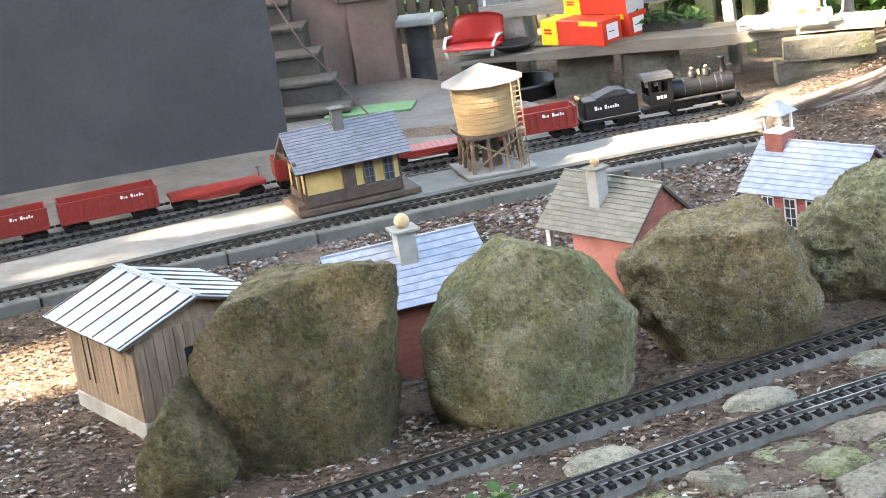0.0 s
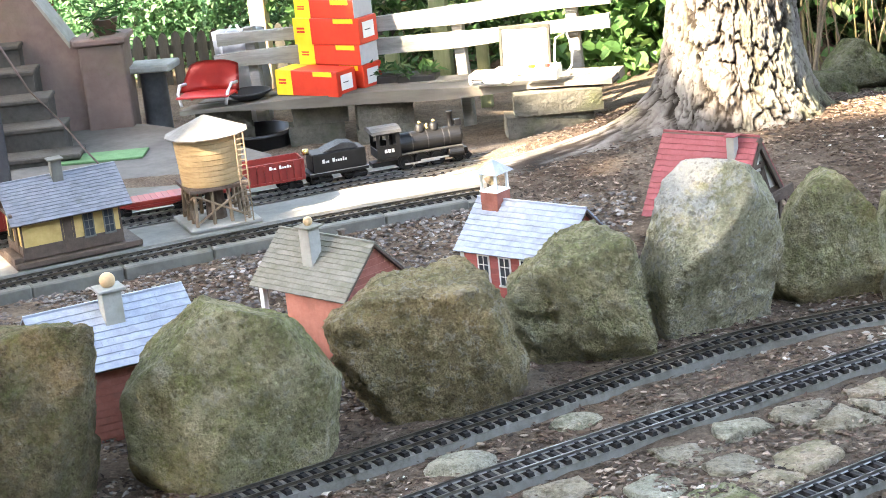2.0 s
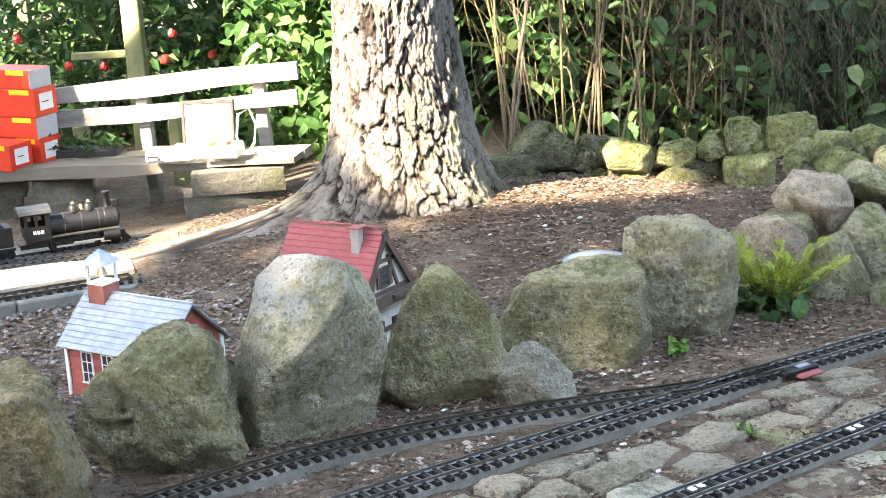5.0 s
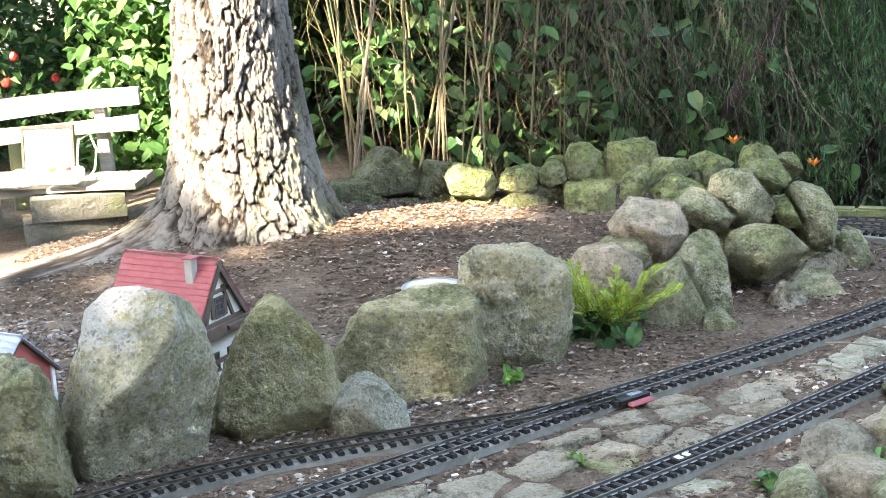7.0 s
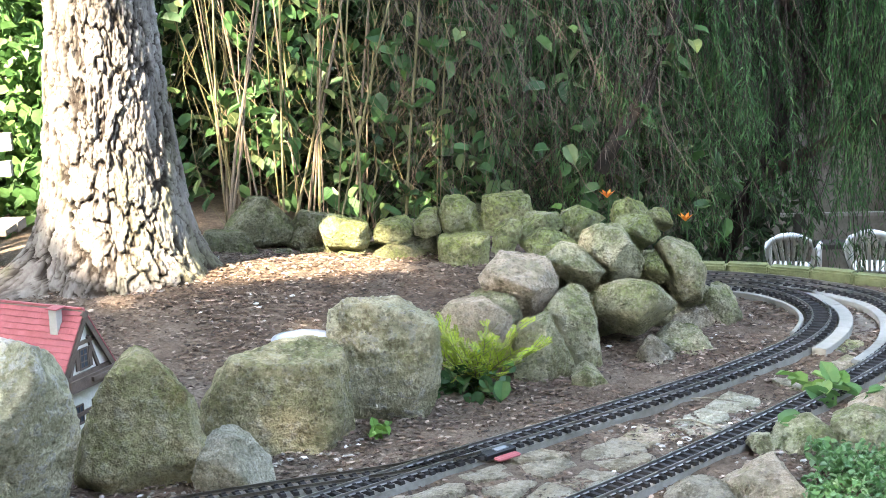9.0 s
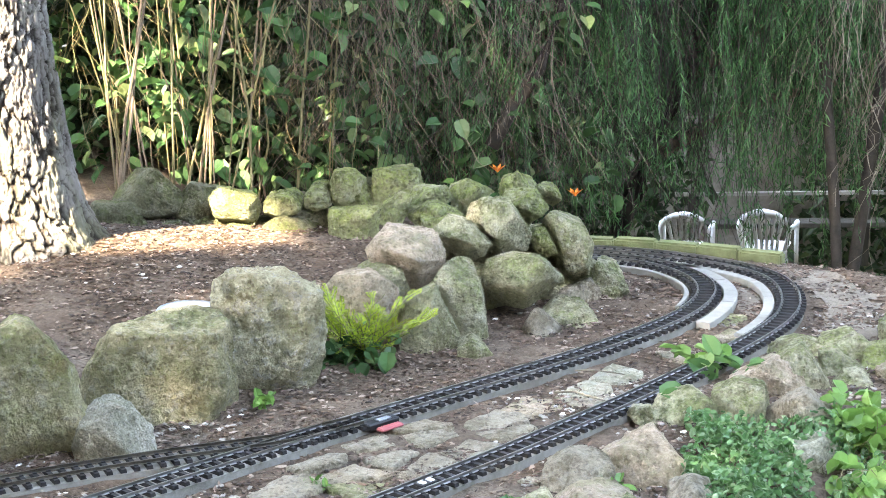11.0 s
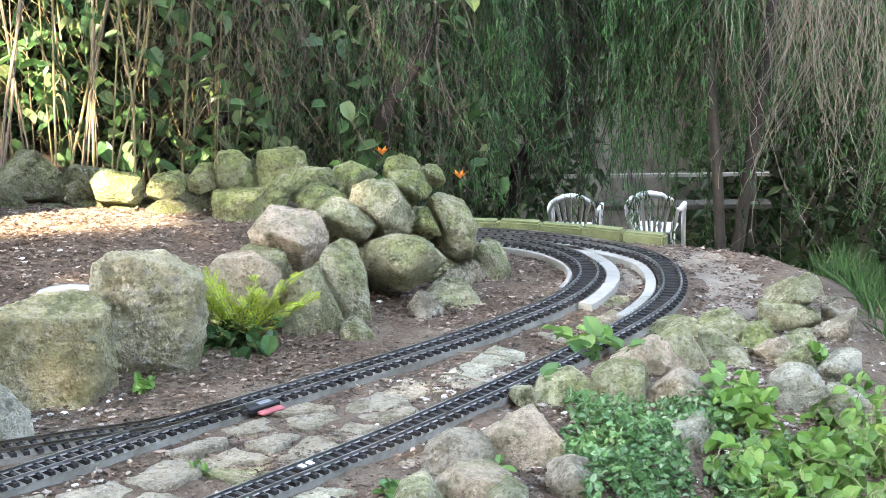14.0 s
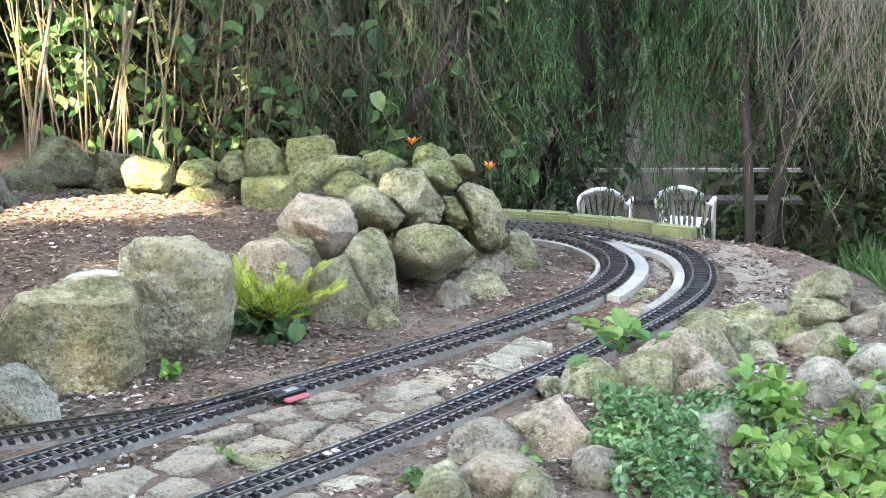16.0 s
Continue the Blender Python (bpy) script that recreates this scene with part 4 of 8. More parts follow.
piece(1.247, 4.168, -0.005, 409, "stone_pink", BORDER, [(75, 0, 0.052), (153, 60, 0.046), (-9, 30, 0.051), (18, 79, 0.039), (-108, -15, 0.079), (-112, 34, 0.086)])
piece(1.525, 4.335, -0.025, 410, "stone_moss", BORDER, [(72, 0, 0.052), (157, 40, 0.028), (-12, 27, 0.048), (144, 72, 0.03), (-138, 37, 0.073), (-129, -6, 0.08), (-87, 11, 0.083)])
piece(1.433, 4.205, -0.043, 411, "stone_grey", BORDER, [(72, 0, 0.052), (156, 40, 0.037), (-12, 35, 0.038), (4, 74, 0.037), (-87, 23, 0.082), (-139, 24, 0.079)])
piece(1.547, 4.239, -0.038, 412, "stone_pink", BORDER, [(71, 0, 0.052), (149, 64, 0.032), (-16, -5, 0.044), (158, -6, 0.044), (-11, 42, 0.047), (-101, -14, 0.078), (-140, 47, 0.071), (-136, -3, 0.079), (-89, 17, 0.084)])
piece(1.589, 4.150, -0.019, 413, "stone_grey", BORDER, [(-16, 30, 0.021), (152, 61, 0.022), (70, 0, 0.054), (-143, -11, 0.06), (-73, 19, 0.061), (-132, 37, 0.062)])
piece(1.528, 3.975, -0.025, 414, "stone_pale", BORDER, [(70, 0, 0.052), (-14, 41, 0.033), (150, 50, 0.056), (-16, -15, 0.058), (45, 83, 0.041), (-90, 8, 0.081), (-121, 32, 0.09)])
piece(1.662, 4.086, -0.030, 415, "stone_pale", BORDER, [(-17, 3, 0.041), (69, 0, 0.054), (152, 48, 0.035), (128, 79, 0.037), (-84, 2, 0.077), (-136, -8, 0.075), (-129, 36, 0.08)])
piece(1.235, 3.900, -0.003, 416, "stone_flat", BORDER, [(74, 0, 0.053), (-7, 50, 0.038), (153, 55, 0.045), (-133, -8, 0.085), (-78, 33, 0.085), (-136, 35, 0.09)])
piece(1.126, 4.008, -0.005, 417, "stone_grey", BORDER, [(76, 0, 0.054), (162, -11, 0.066), (-9, 21, 0.05), (16, 75, 0.042), (149, 65, 0.048), (-129, -5, 0.096), (-110, 44, 0.097), (-76, 10, 0.095)])
piece(0.980, 4.025, -0.015, 418, "stone_grey", BORDER, [(78, 0, 0.054), (161, 35, 0.045), (-8, -11, 0.069), (151, 67, 0.033), (4, 63, 0.048), (-79, -4, 0.097), (-132, 53, 0.077), (-133, 20, 0.094)])
piece(0.834, 3.676, -0.003, 419, "stone_pink", BORDER, [(79, 0, 0.058), (152, 65, 0.044), (-1, 46, 0.052), (-6, -6, 0.072), (-88, 36, 0.093), (-135, 40, 0.085)])
piece(0.697, 3.644, -0.013, 420, "stone_flat", BORDER, [(81, 0, 0.058), (30, 78, 0.036), (2, -10, 0.074), (166, 0, 0.071), (160, 53, 0.047), (-84, 48, 0.08), (-34, -9, 0.091), (4, 57, 0.047), (-128, 33, 0.088)])
piece(0.681, 3.434, -0.007, 421, "stone_pink", BORDER, [(81, 0, 0.059), (-4, 79, 0.032), (164, 52, 0.044)])
piece(0.572, 3.391, -0.010, 422, "stone_grey", BORDER, [(82, 0, 0.054), (-4, 8, 0.049), (169, -12, 0.059), (163, 47, 0.037), (0, 37, 0.038), (133, 77, 0.04), (-64, 13, 0.093), (-137, 46, 0.085), (-123, -5, 0.093)])
piece(0.740, 3.362, -0.016, 423, "stone_grey", BORDER, [(80, 0, 0.055), (166, 4, 0.04), (-7, 8, 0.04), (1, 56, 0.031), (156, 58, 0.035), (-132, 2, 0.082), (-66, 5, 0.082), (-60, 47, 0.071), (-130, 42, 0.08)])
piece(0.876, 3.453, -0.011, 424, "stone_flat", BORDER, [(78, 0, 0.052), (6, 69, 0.035), (-8, 14, 0.045), (165, -8, 0.042), (154, 62, 0.034), (-78, 6, 0.081), (-128, -3, 0.078)])
piece(1.213, 3.715, -0.022, 425, "stone_pale", BORDER, [(74, 0, 0.054), (-9, 47, 0.029), (146, 69, 0.032), (-67, 35, 0.069), (-128, 48, 0.072)])


# flagstones laid closely between the tracks
def clip_cell(poly, p, q):
    """Keeps the side of the polygon that is nearer to p than to q."""
    mx, my, nx, ny = (p[0] + q[0]) / 2, (p[1] + q[1]) / 2, q[0] - p[0], q[1] - p[1]
    res = []
    for i in range(len(poly)):
        a, b = poly[i], poly[(i + 1) % len(poly)]
        da, db = (a[0] - mx) * nx + (a[1] - my) * ny, (b[0] - mx) * nx + (b[1] - my) * ny
        if da <= 0:
            res.append(a)
        if (da < 0) != (db < 0) and da != db:
            t = da / (da - db)
            res.append((a[0] + (b[0] - a[0]) * t, a[1] + (b[1] - a[1]) * t))
    return res


def flag_bm(poly, thick, seed):
    """A flat broken stone from its outline: ragged rim, rounded shoulder, uneven top."""
    rng = random.Random(seed)
    rim = []
    for i in range(len(poly)):
        a, b = Vector(poly[i] + (0,)), Vector(poly[(i + 1) % len(poly)] + (0,))
        n = max(2, int((b - a).length / 0.011))
        for k in range(n):
            p = a.lerp(b, k / n)
            rim.append(p * (1 + 0.09 * noise.noise(p * 28 + Vector((seed, 0, 0))) + 0.05 * noise.noise(p * 90 + Vector((0, seed, 0)))))
    tilt = Vector((rng.gauss(0, 0.05), rng.gauss(0, 0.05)))
    bm = bmesh.new()
    rings = []
    for s, z in ((1.0, -0.03), (1.0, thick * 0.55), (0.965, thick * 0.88), (0.90, thick), (0.70, thick * 1.03), (0.45, thick * 1.04), (0.2, thick * 1.05)):
        ring = []
        for p in rim:
            q = p * s
            dz = 0.0 if z < 0 else 0.005 * noise.noise(q * 14 + Vector((0, 0, seed))) + 0.003 * noise.noise(q * 45 + Vector((0, 0, seed))) + tilt.x * q.x + tilt.y * q.y
            ring.append(bm.verts.new((q.x, q.y, z + dz)))
        rings.append(ring)
    n = len(rim)
    for lo, hi in zip(rings, rings[1:]):
        for i in range(n):
            bm.faces.new((lo[i], lo[(i + 1) % n], hi[(i + 1) % n], hi[i]))
    bm.faces.new(rings[-1])
    return bm


def flagstones():
    rng = random.Random(77)
    q1, q2, q3 = [curve_points(line, 0.03)[0][:, :2] for line in (T1, T2, T3)]

    def gap(p):
        """Distance to the two lines, and the side of each."""
        res = []
        for q in (q2, q3):
            d = q - np.array(p)
            i = int(np.argmin((d ** 2).sum(1)))
            j = min(max(i, 1), len(q) - 1)
            t = q[j] - q[j - 1]
            side = t[0] * (p[1] - q[i][1]) - t[1] * (p[0] - q[i][0])
            res.append((float(np.hypot(*d[i])), side > 0))
        return res

    sites = []
    u = -1.9
    a = math.radians(40)
    while u < 3.0:
        v = -1.2
        while v < 1.2:
            p = (u * math.cos(a) - v * math.sin(a) + rng.uniform(-0.042, 0.042) - 0.4, u * math.sin(a) + v * math.cos(a) + rng.uniform(-0.025, 0.025) + 3.1)
            sites.append(p)
            v += 0.098
        u += 0.145
    words = {"stone_flat": "flat beige-brown flagstone sunk between the tracks", "stone_grey": "flat grey flagstone sunk between the tracks", "stone_pink": "flat pinkish flagstone sunk between the tracks", "stone_pale": "flat pale flagstone sunk between the tracks"}
    for i, p in enumerate(sites):
        (d2, s2), (d3, s3) = gap(p)
        between = (not s2) and s3 and d2 > 0.068 and d3 > 0.068
        beside = (not s3) and 0.068 < d3 < 0.30 and p[0] < 0.55 + 0.2 * rng.random()
        if not (between or beside) or p[1] > 4.75 or rng.random() < (0.10 if between else 0.22):
            continue
        cell = [(p[0] - 0.2, p[1] - 0.2), (p[0] + 0.2, p[1] - 0.2), (p[0] + 0.2, p[1] + 0.2), (p[0] - 0.2, p[1] + 0.2)]
        for s in sites:
            if s is not p and abs(s[0] - p[0]) < 0.4 and abs(s[1] - p[1]) < 0.4:
                cell = clip_cell(cell, p, s)
        shrink = rng.uniform(0.76, 0.96)
        poly = []
        for x, y in cell:
            k = 1.0
            while k > 0.3:
                g = gap((p[0] + (x - p[0]) * k, p[1] + (y - p[1]) * k))
                if min(g[0][0], g[1][0]) > 0.046:
                    break
                k -= 0.08
            poly.append(((x - p[0]) * k * shrink, (y - p[1]) * k * shrink))
        area = 0.5 * abs(sum(poly[k - 1][0] * poly[k][1] - poly[k][0] * poly[k - 1][1] for k in range(len(poly))))
        if area < 0.0035:
            continue
        m = rng.choice(["stone_flat", "stone_flat", "stone_flat", "stone_flat", "stone_grey", "stone_pink", "stone_pale"])
        ob = part("flagstone", flag_bm(poly, rng.uniform(0.002, 0.014), 500 + i), m, None, smooth=True)
        ob.matrix_basis = pose(p[0], p[1], float(ground_height(p[0], p[1])))
        tagged(ob, words[m], "stone", "flagstones set between the tracks")


def sand_patch():
    """Worn pale sand and mortar beside the outer rail."""
    xs, ys = np.arange(1.30, 1.86, 0.014), np.arange(4.42, 5.24, 0.014)
    bm = bmesh.new()
    grid = {}
    q3 = curve_points(T3, 0.03)[0]
    for i, x in enumerate(xs):
        for j, y in enumerate(ys):
            d = np.min(np.hypot(q3[:, 0] - x, q3[:, 1] - y))
            edge = abs(d - 0.15) - 0.085 + 0.07 * noise.noise((x * 9, y * 9, 2)) + 0.03 * noise.noise((x * 30, y * 30, 2))
            if edge < 0 and x > 1.3 + 0.35 * abs(y - 4.85) and d > 0.052:
                z = float(ground_height(x, y)) + 0.010 * noise.noise((x * 5, y * 5, 0)) + 0.007 * noise.noise((x * 17, y * 17, 3)) + 0.003 + 0.004 * noise.noise((x * 60, y * 60, 1))
                grid[i, j] = bm.verts.new((x, y, z))
    for (i, j), v in list(grid.items()):
        if (i + 1, j) in grid and (i, j + 1) in grid and (i + 1, j + 1) in grid:
            bm.faces.new((v, grid[i + 1, j], grid[i + 1, j + 1], grid[i, j + 1]))
    ob = part("sand_patch", bm, "sand", None, smooth=True)
    tagged(ob, "pale grey sand and crumbled mortar beside the track", "sand", kind="stuff")


MAT["sand"] = worn("pale_sandy_mortar", (0.125, 0.102, 0.080), (0.225, 0.195, 0.16), 14, 0.95, 0, 0.8, 0.006, 0.15, grain=8, dirt=(0.17, 0.14, 0.11))
sand_patch()
flagstones()
for k, (x, y, w, d, h) in enumerate(((-1.18, 2.99, 0.15, 0.11, 0.05), (-1.43, 2.71, 0.16, 0.12, 0.055), (-0.98, 3.20, 0.12, 0.09, 0.04))):
    rock(x, y, -0.06, w, d, h, 640 + k, "stone_pale", "pale rounded stone sunk in the soil", "stone", yaw=30, sub=5, rough=0.08, category="stone", group="flagstones set between the tracks", random_cuts=0, boxy=False)


# ---------------------------------------------------------------- big tree
def big_tree(x, y):
    root = thing("tree", pose(x, y, 0), "big old conifer with thick furrowed bark", "tree")
    sides = 330
    zs = np.concatenate([np.linspace(-0.12, 1.0, 300), np.linspace(1.02, 4.2, 60)])
    rows = len(zs)
    verts, groove = [], []
    lobes = [(math.radians(200), 0.95), (math.radians(262), 0.16), (math.radians(318), 0.22), (math.radians(10), 0.2), (math.radians(100), 0.2)]
    for z in zs:
        r0 = 0.132 + 0.14 * math.exp(-max(z, -0.05) / 0.42) - 0.006 * max(z - 1, 0)
        flare = 0.02 * math.exp(-max(z, 0) / 0.06)
        for i in range(sides):
            a = i * math.tau / sides
            ca, sa = math.cos(a), math.sin(a)
            lob = 0.0
            for la, amp in lobes:
                dlt = math.atan2(math.sin(a - la), math.cos(a - la))
                lob += amp * math.exp(-(dlt / 0.36) ** 2) * math.exp(-max(z + 0.02, 0) / 0.06) * 0.8
            q = Vector((ca * 3.3, sa * 3.3, z * 6.4))
            w = noise.noise_vector(q * 0.8 + Vector((3, 1, 7))) * 0.6 + noise.noise_vector(q * 2.6) * 0.34 + noise.noise_vector(q * 7.0) * 0.12
            d1, pts = noise.voronoi(q + w)
            edge = d1[1] - d1[0]
            d2, _ = noise.voronoi(q * 3.0 + w * 1.6 + Vector((9, 9, 9)))
            edge2 = d2[1] - d2[0]
            plate = noise.cell(pts[0] * 3.7)
            deep = min(1.0, edge / 0.17)
            fine = noise.noise((ca * 22, sa * 22, z * 26)) + 0.6 * noise.noise((ca * 50, sa * 50, z * 60))
            r = r0 + flare + lob + 0.015 * (deep - 0.9) + 0.006 * min(1.0, edge2 / 0.12) + 0.005 * plate + 0.0042 * fine
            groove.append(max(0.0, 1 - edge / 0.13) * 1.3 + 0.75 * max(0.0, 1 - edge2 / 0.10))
            verts.append((r * ca - 0.018 - 0.008 * z, r * sa, z))
    idx = np.arange(rows * sides).reshape(rows, sides)
    nx = np.roll(idx, -1, 1)
    f = np.stack([idx[:-1], nx[:-1], nx[1:], idx[1:]], -1).reshape(-1, 4)
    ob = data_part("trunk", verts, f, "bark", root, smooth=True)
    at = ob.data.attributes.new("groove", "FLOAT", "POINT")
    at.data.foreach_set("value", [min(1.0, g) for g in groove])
    for i in range(8):
        a = i * 2.4
        bm = bmesh.new()
        z = 1.9 + 0.28 * i
        tube(bm, [(0.05 * math.cos(a), 0.05 * math.sin(a), z), (0.6 * math.cos(a), 0.6 * math.sin(a), z + 0.12), (1.3 * math.cos(a), 1.3 * math.sin(a), z - 0.02)], [0.05, 0.032, 0.01], 8)
        part("limb", bm, "bark", root, smooth=True)
    return root


# ---------------------------------------------------------------- foliage
def leaf_arrays(centres, length, width, rng, droop=0.4, fold=0.25, spread=1.0, rich=False):
    """Folded pointed leaves at the given places: corner and face arrays."""
    n = len(centres)
    yaw = rng.uniform(0, math.tau, n)
    pit = rng.normal(-droop, 0.45 * spread, n)
    d = np.stack([np.cos(yaw) * np.cos(pit), np.sin(yaw) * np.cos(pit), np.sin(pit)], 1)
    s = np.stack([-np.sin(yaw), np.cos(yaw), np.zeros(n)], 1)
    rol = rng.normal(0, 0.6 * spread, n)
    up = np.cross(d, s)
    s2 = s * np.cos(rol)[:, None] + up * np.sin(rol)[:, None]
    up2 = np.cross(d, s2)
    k = rng.uniform(0.55, 1.25, n)[:, None]
    L, W = length * k, width * k
    base = centres
    tip = centres + d * L - up2 * L * 0.12
    left = centres + d * L * 0.42 + s2 * W * 0.5 + up2 * W * fold
    right = centres + d * L * 0.42 - s2 * W * 0.5 + up2 * W * fold
    if rich:
        mid = centres + d * L * 0.5 - up2 * L * 0.02
        l1 = centres + d * L * 0.10 + s2 * W * 0.38 + up2 * W * fold
        l2 = centres + d * L * 0.74 + s2 * W * 0.38 + up2 * W * fold * 0.8
        r1 = centres + d * L * 0.10 - s2 * W * 0.38 + up2 * W * fold
        r2 = centres + d * L * 0.74 - s2 * W * 0.38 + up2 * W * fold * 0.8
        v = np.stack([base, l1, left + d * L * 0.02, l2, tip, r2, right + d * L * 0.02, r1, mid], 1).reshape(-1, 3)
        i = np.arange(n)[:, None] * 9
        f = np.concatenate([np.concatenate([i + 8, i + (k + 1) % 8, i + k], 1) for k in range(8)], 0)
        return v, f
    v = np.stack([base, left, tip, right], 1).reshape(-1, 3)
    i = np.arange(n)[:, None] * 4
    f = np.concatenate([np.concatenate([i, i + 2, i + 1], 1), np.concatenate([i, i + 3, i + 2], 1)], 0)
    return v, f


def leaves(name, centres, length, width, material, seed, parent=None, **kw):
    v, f = leaf_arrays(np.asarray(centres, float), length, width, np.random.default_rng(seed), **kw)
    return data_part(name, v, f, material, parent)


def crooked(seed, starts, lengths, kink, thick, segs=11, lean=0.15, fall=1.0):
    """Kinked hanging twigs from the given places, three-sided and thinning to the tip; also gives points along them."""
    rng = np.random.default_rng(seed)
    n = len(starts)
    step = (np.asarray(lengths) / segs)[:, None]
    turn = rng.normal(0, lean, (n, 1, 3)) + np.cumsum(rng.normal(0, kink, (n, segs, 3)), 1)
    turn[..., 2] = -fall + 0.5 * turn[..., 2]
    turn /= np.linalg.norm(turn, axis=2)[..., None]
    path = np.concatenate([starts[:, None], starts[:, None] + np.cumsum(turn * step[..., None], 1)], 1)
    rad = thick * rng.uniform(0.6, 1.4, (n, 1)) * np.linspace(1, 0.45, segs + 1)[None]
    ring = np.array([(math.cos(k * 2.094), math.sin(k * 2.094), 0) for k in range(3)])
    v = (path[:, :, None] + rad[..., None, None] * ring).reshape(-1, 3)
    b = (np.arange(n)[:, None] * (segs + 1) + np.arange(segs)[None]).reshape(-1) * 3
    f = np.concatenate([np.stack([b + j, b + (j + 1) % 3, b + 3 + (j + 1) % 3, b + 3 + j], 1) for j in range(3)])
    return v, f, path


def twig_mass(name, seed, starts, lengths, kink, thick, material, label, category, sprigs=3, **kw):
    """Main twigs with short side sprigs, as one mass."""
    v, f, path = crooked(seed, starts, lengths, kink, thick, **kw)
    rng = np.random.default_rng(seed + 1)
    k = rng.integers(0, len(path), len(path) * sprigs)
    at = path[k, rng.integers(1, path.shape[1] - 1, len(k))]
    v2, f2, _ = crooked(seed + 2, at, rng.uniform(0.06, 0.26, len(k)), kink * 1.3, thick * 0.62, segs=6, lean=0.75, fall=0.7)
    ob = data_part(name, np.concatenate([v, v2]), np.concatenate([f, f2 + len(v)]), material)
    return tagged(ob, label, category, kind="stuff") if label else ob


MAT["leaf_bright"] = leaf_material("sunlit_green_leaf", (0.042, 0.112, 0.034), (0.082, 0.178, 0.052), (0.16, 0.25, 0.085))
MAT["leaf_mid"] = leaf_material("garden_green_leaf", (0.018, 0.056, 0.018), (0.052, 0.128, 0.040), (0.13, 0.18, 0.075))
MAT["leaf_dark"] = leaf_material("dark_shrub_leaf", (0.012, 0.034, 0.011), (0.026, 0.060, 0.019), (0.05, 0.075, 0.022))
MAT["leaf_willow"] = leaf_material("narrow_hanging_leaf", (0.020, 0.070, 0.024), (0.060, 0.160, 0.058), (0.11, 0.23, 0.085))
MAT["leaf_blue"] = leaf_material("blue_green_ground_cover", (0.045, 0.12, 0.04), (0.11, 0.22, 0.085), (0.24, 0.34, 0.19), 0.28)
MAT["leaf_lime"] = leaf_material("lime_green_leaf", (0.085, 0.185, 0.04), (0.135, 0.265, 0.06), (0.19, 0.31, 0.08))
MAT["leaf_pale"] = leaf_material("pale_green_leaf", (0.075, 0.20, 0.10), (0.14, 0.29, 0.15), (0.24, 0.36, 0.22), 0.5, 0.45)
MAT["leaf_gold"] = leaf_material("yellow_green_needle", (0.15, 0.23, 0.02), (0.30, 0.38, 0.03), (0.42, 0.47, 0.05))
MAT["twig"] = worn("dry_twig", (0.065, 0.050, 0.036), (0.16, 0.125, 0.09), 30, 0.9)
MAT["twig_pale"] = worn("pale_dry_twig", (0.12, 0.10, 0.075), (0.25, 0.22, 0.165), 30, 0.9)

conifer = big_tree(-0.655, 5.50)
# unseen crown, added and set back to shade the bench and thicket
g = np.random.default_rng(58)
ang, rad = g.uniform(0, math.tau, 15000), np.sqrt(g.random(15000))
leaves("crown", np.stack([-0.25 + 2.7 * rad * np.cos(ang), 1.6 + 1.75 * rad * np.sin(ang), g.uniform(2.5, 4.2, 15000) + 0.5 * (1 - rad)], 1), 0.16, 0.10, "leaf_dark", 59, conifer)

MAT["shingle_blue"] = worn("grey_blue_shingle", (0.20, 0.235, 0.29), (0.33, 0.37, 0.43), 40, 0.42, 0, 0.25, 0.0008, 0.5, dirt=(0.12, 0.13, 0.14))
MAT["shingle_slate"] = worn("dark_slate_shingle", (0.12, 0.14, 0.17), (0.21, 0.235, 0.27), 40, 0.5, 0, 0.25, 0.0008, 0.4, dirt=(0.08, 0.085, 0.09))
MAT["roof_grey"] = worn("mossy_grey_roof", (0.13, 0.125, 0.10), (0.23, 0.22, 0.185), 25, 0.8, 0, 0.3, 0.0008, 0.3, dirt=(0.10, 0.10, 0.055))
MAT["roof_red"] = worn("faded_red_roof_tile", (0.22, 0.045, 0.050), (0.31, 0.085, 0.09), 30, 0.65, 0, 0.3, 0.0008, 0.3, dirt=(0.2, 0.05, 0.05))
MAT["roof_metal"] = worn("pale_metal_roof", (0.36, 0.40, 0.44), (0.52, 0.55, 0.58), 15, 0.38, 0.2, 0.15, 0.0006, 0.5, dirt=(0.22, 0.24, 0.26))
MAT["wall_red"] = worn("dull_red_board", (0.30, 0.075, 0.065), (0.42, 0.12, 0.10), 25, 0.7, dirt=(0.16, 0.06, 0.05))
MAT["wall_brick"] = worn("brick_red_plastic", (0.23, 0.07, 0.05), (0.33, 0.12, 0.09), 40, 0.75, dirt=(0.13, 0.06, 0.05))
MAT["wall_salmon"] = worn("salmon_red_wall", (0.42, 0.15, 0.11), (0.55, 0.23, 0.17), 20, 0.7, dirt=(0.22, 0.10, 0.07))
MAT["wall_yellow"] = worn("ochre_yellow_board", (0.50, 0.34, 0.12), (0.62, 0.44, 0.18), 25, 0.7, dirt=(0.3, 0.2, 0.08))
MAT["wall_cream"] = worn("off_white_plaster", (0.55, 0.54, 0.48), (0.70, 0.69, 0.63), 25, 0.8, dirt=(0.35, 0.34, 0.28))
MAT["trim_brown"] = worn("dark_brown_trim", (0.065, 0.045, 0.035), (0.12, 0.085, 0.065), 40, 0.7)
MAT["trim_white"] = worn("white_trim", (0.62, 0.62, 0.58), (0.78, 0.78, 0.74), 40, 0.6)
MAT["wood_tan"] = worn("honey_wood", (0.27, 0.175, 0.085), (0.43, 0.30, 0.165), 14, 0.7, stretch=(1, 1, 6), dirt=(0.2, 0.13, 0.06))
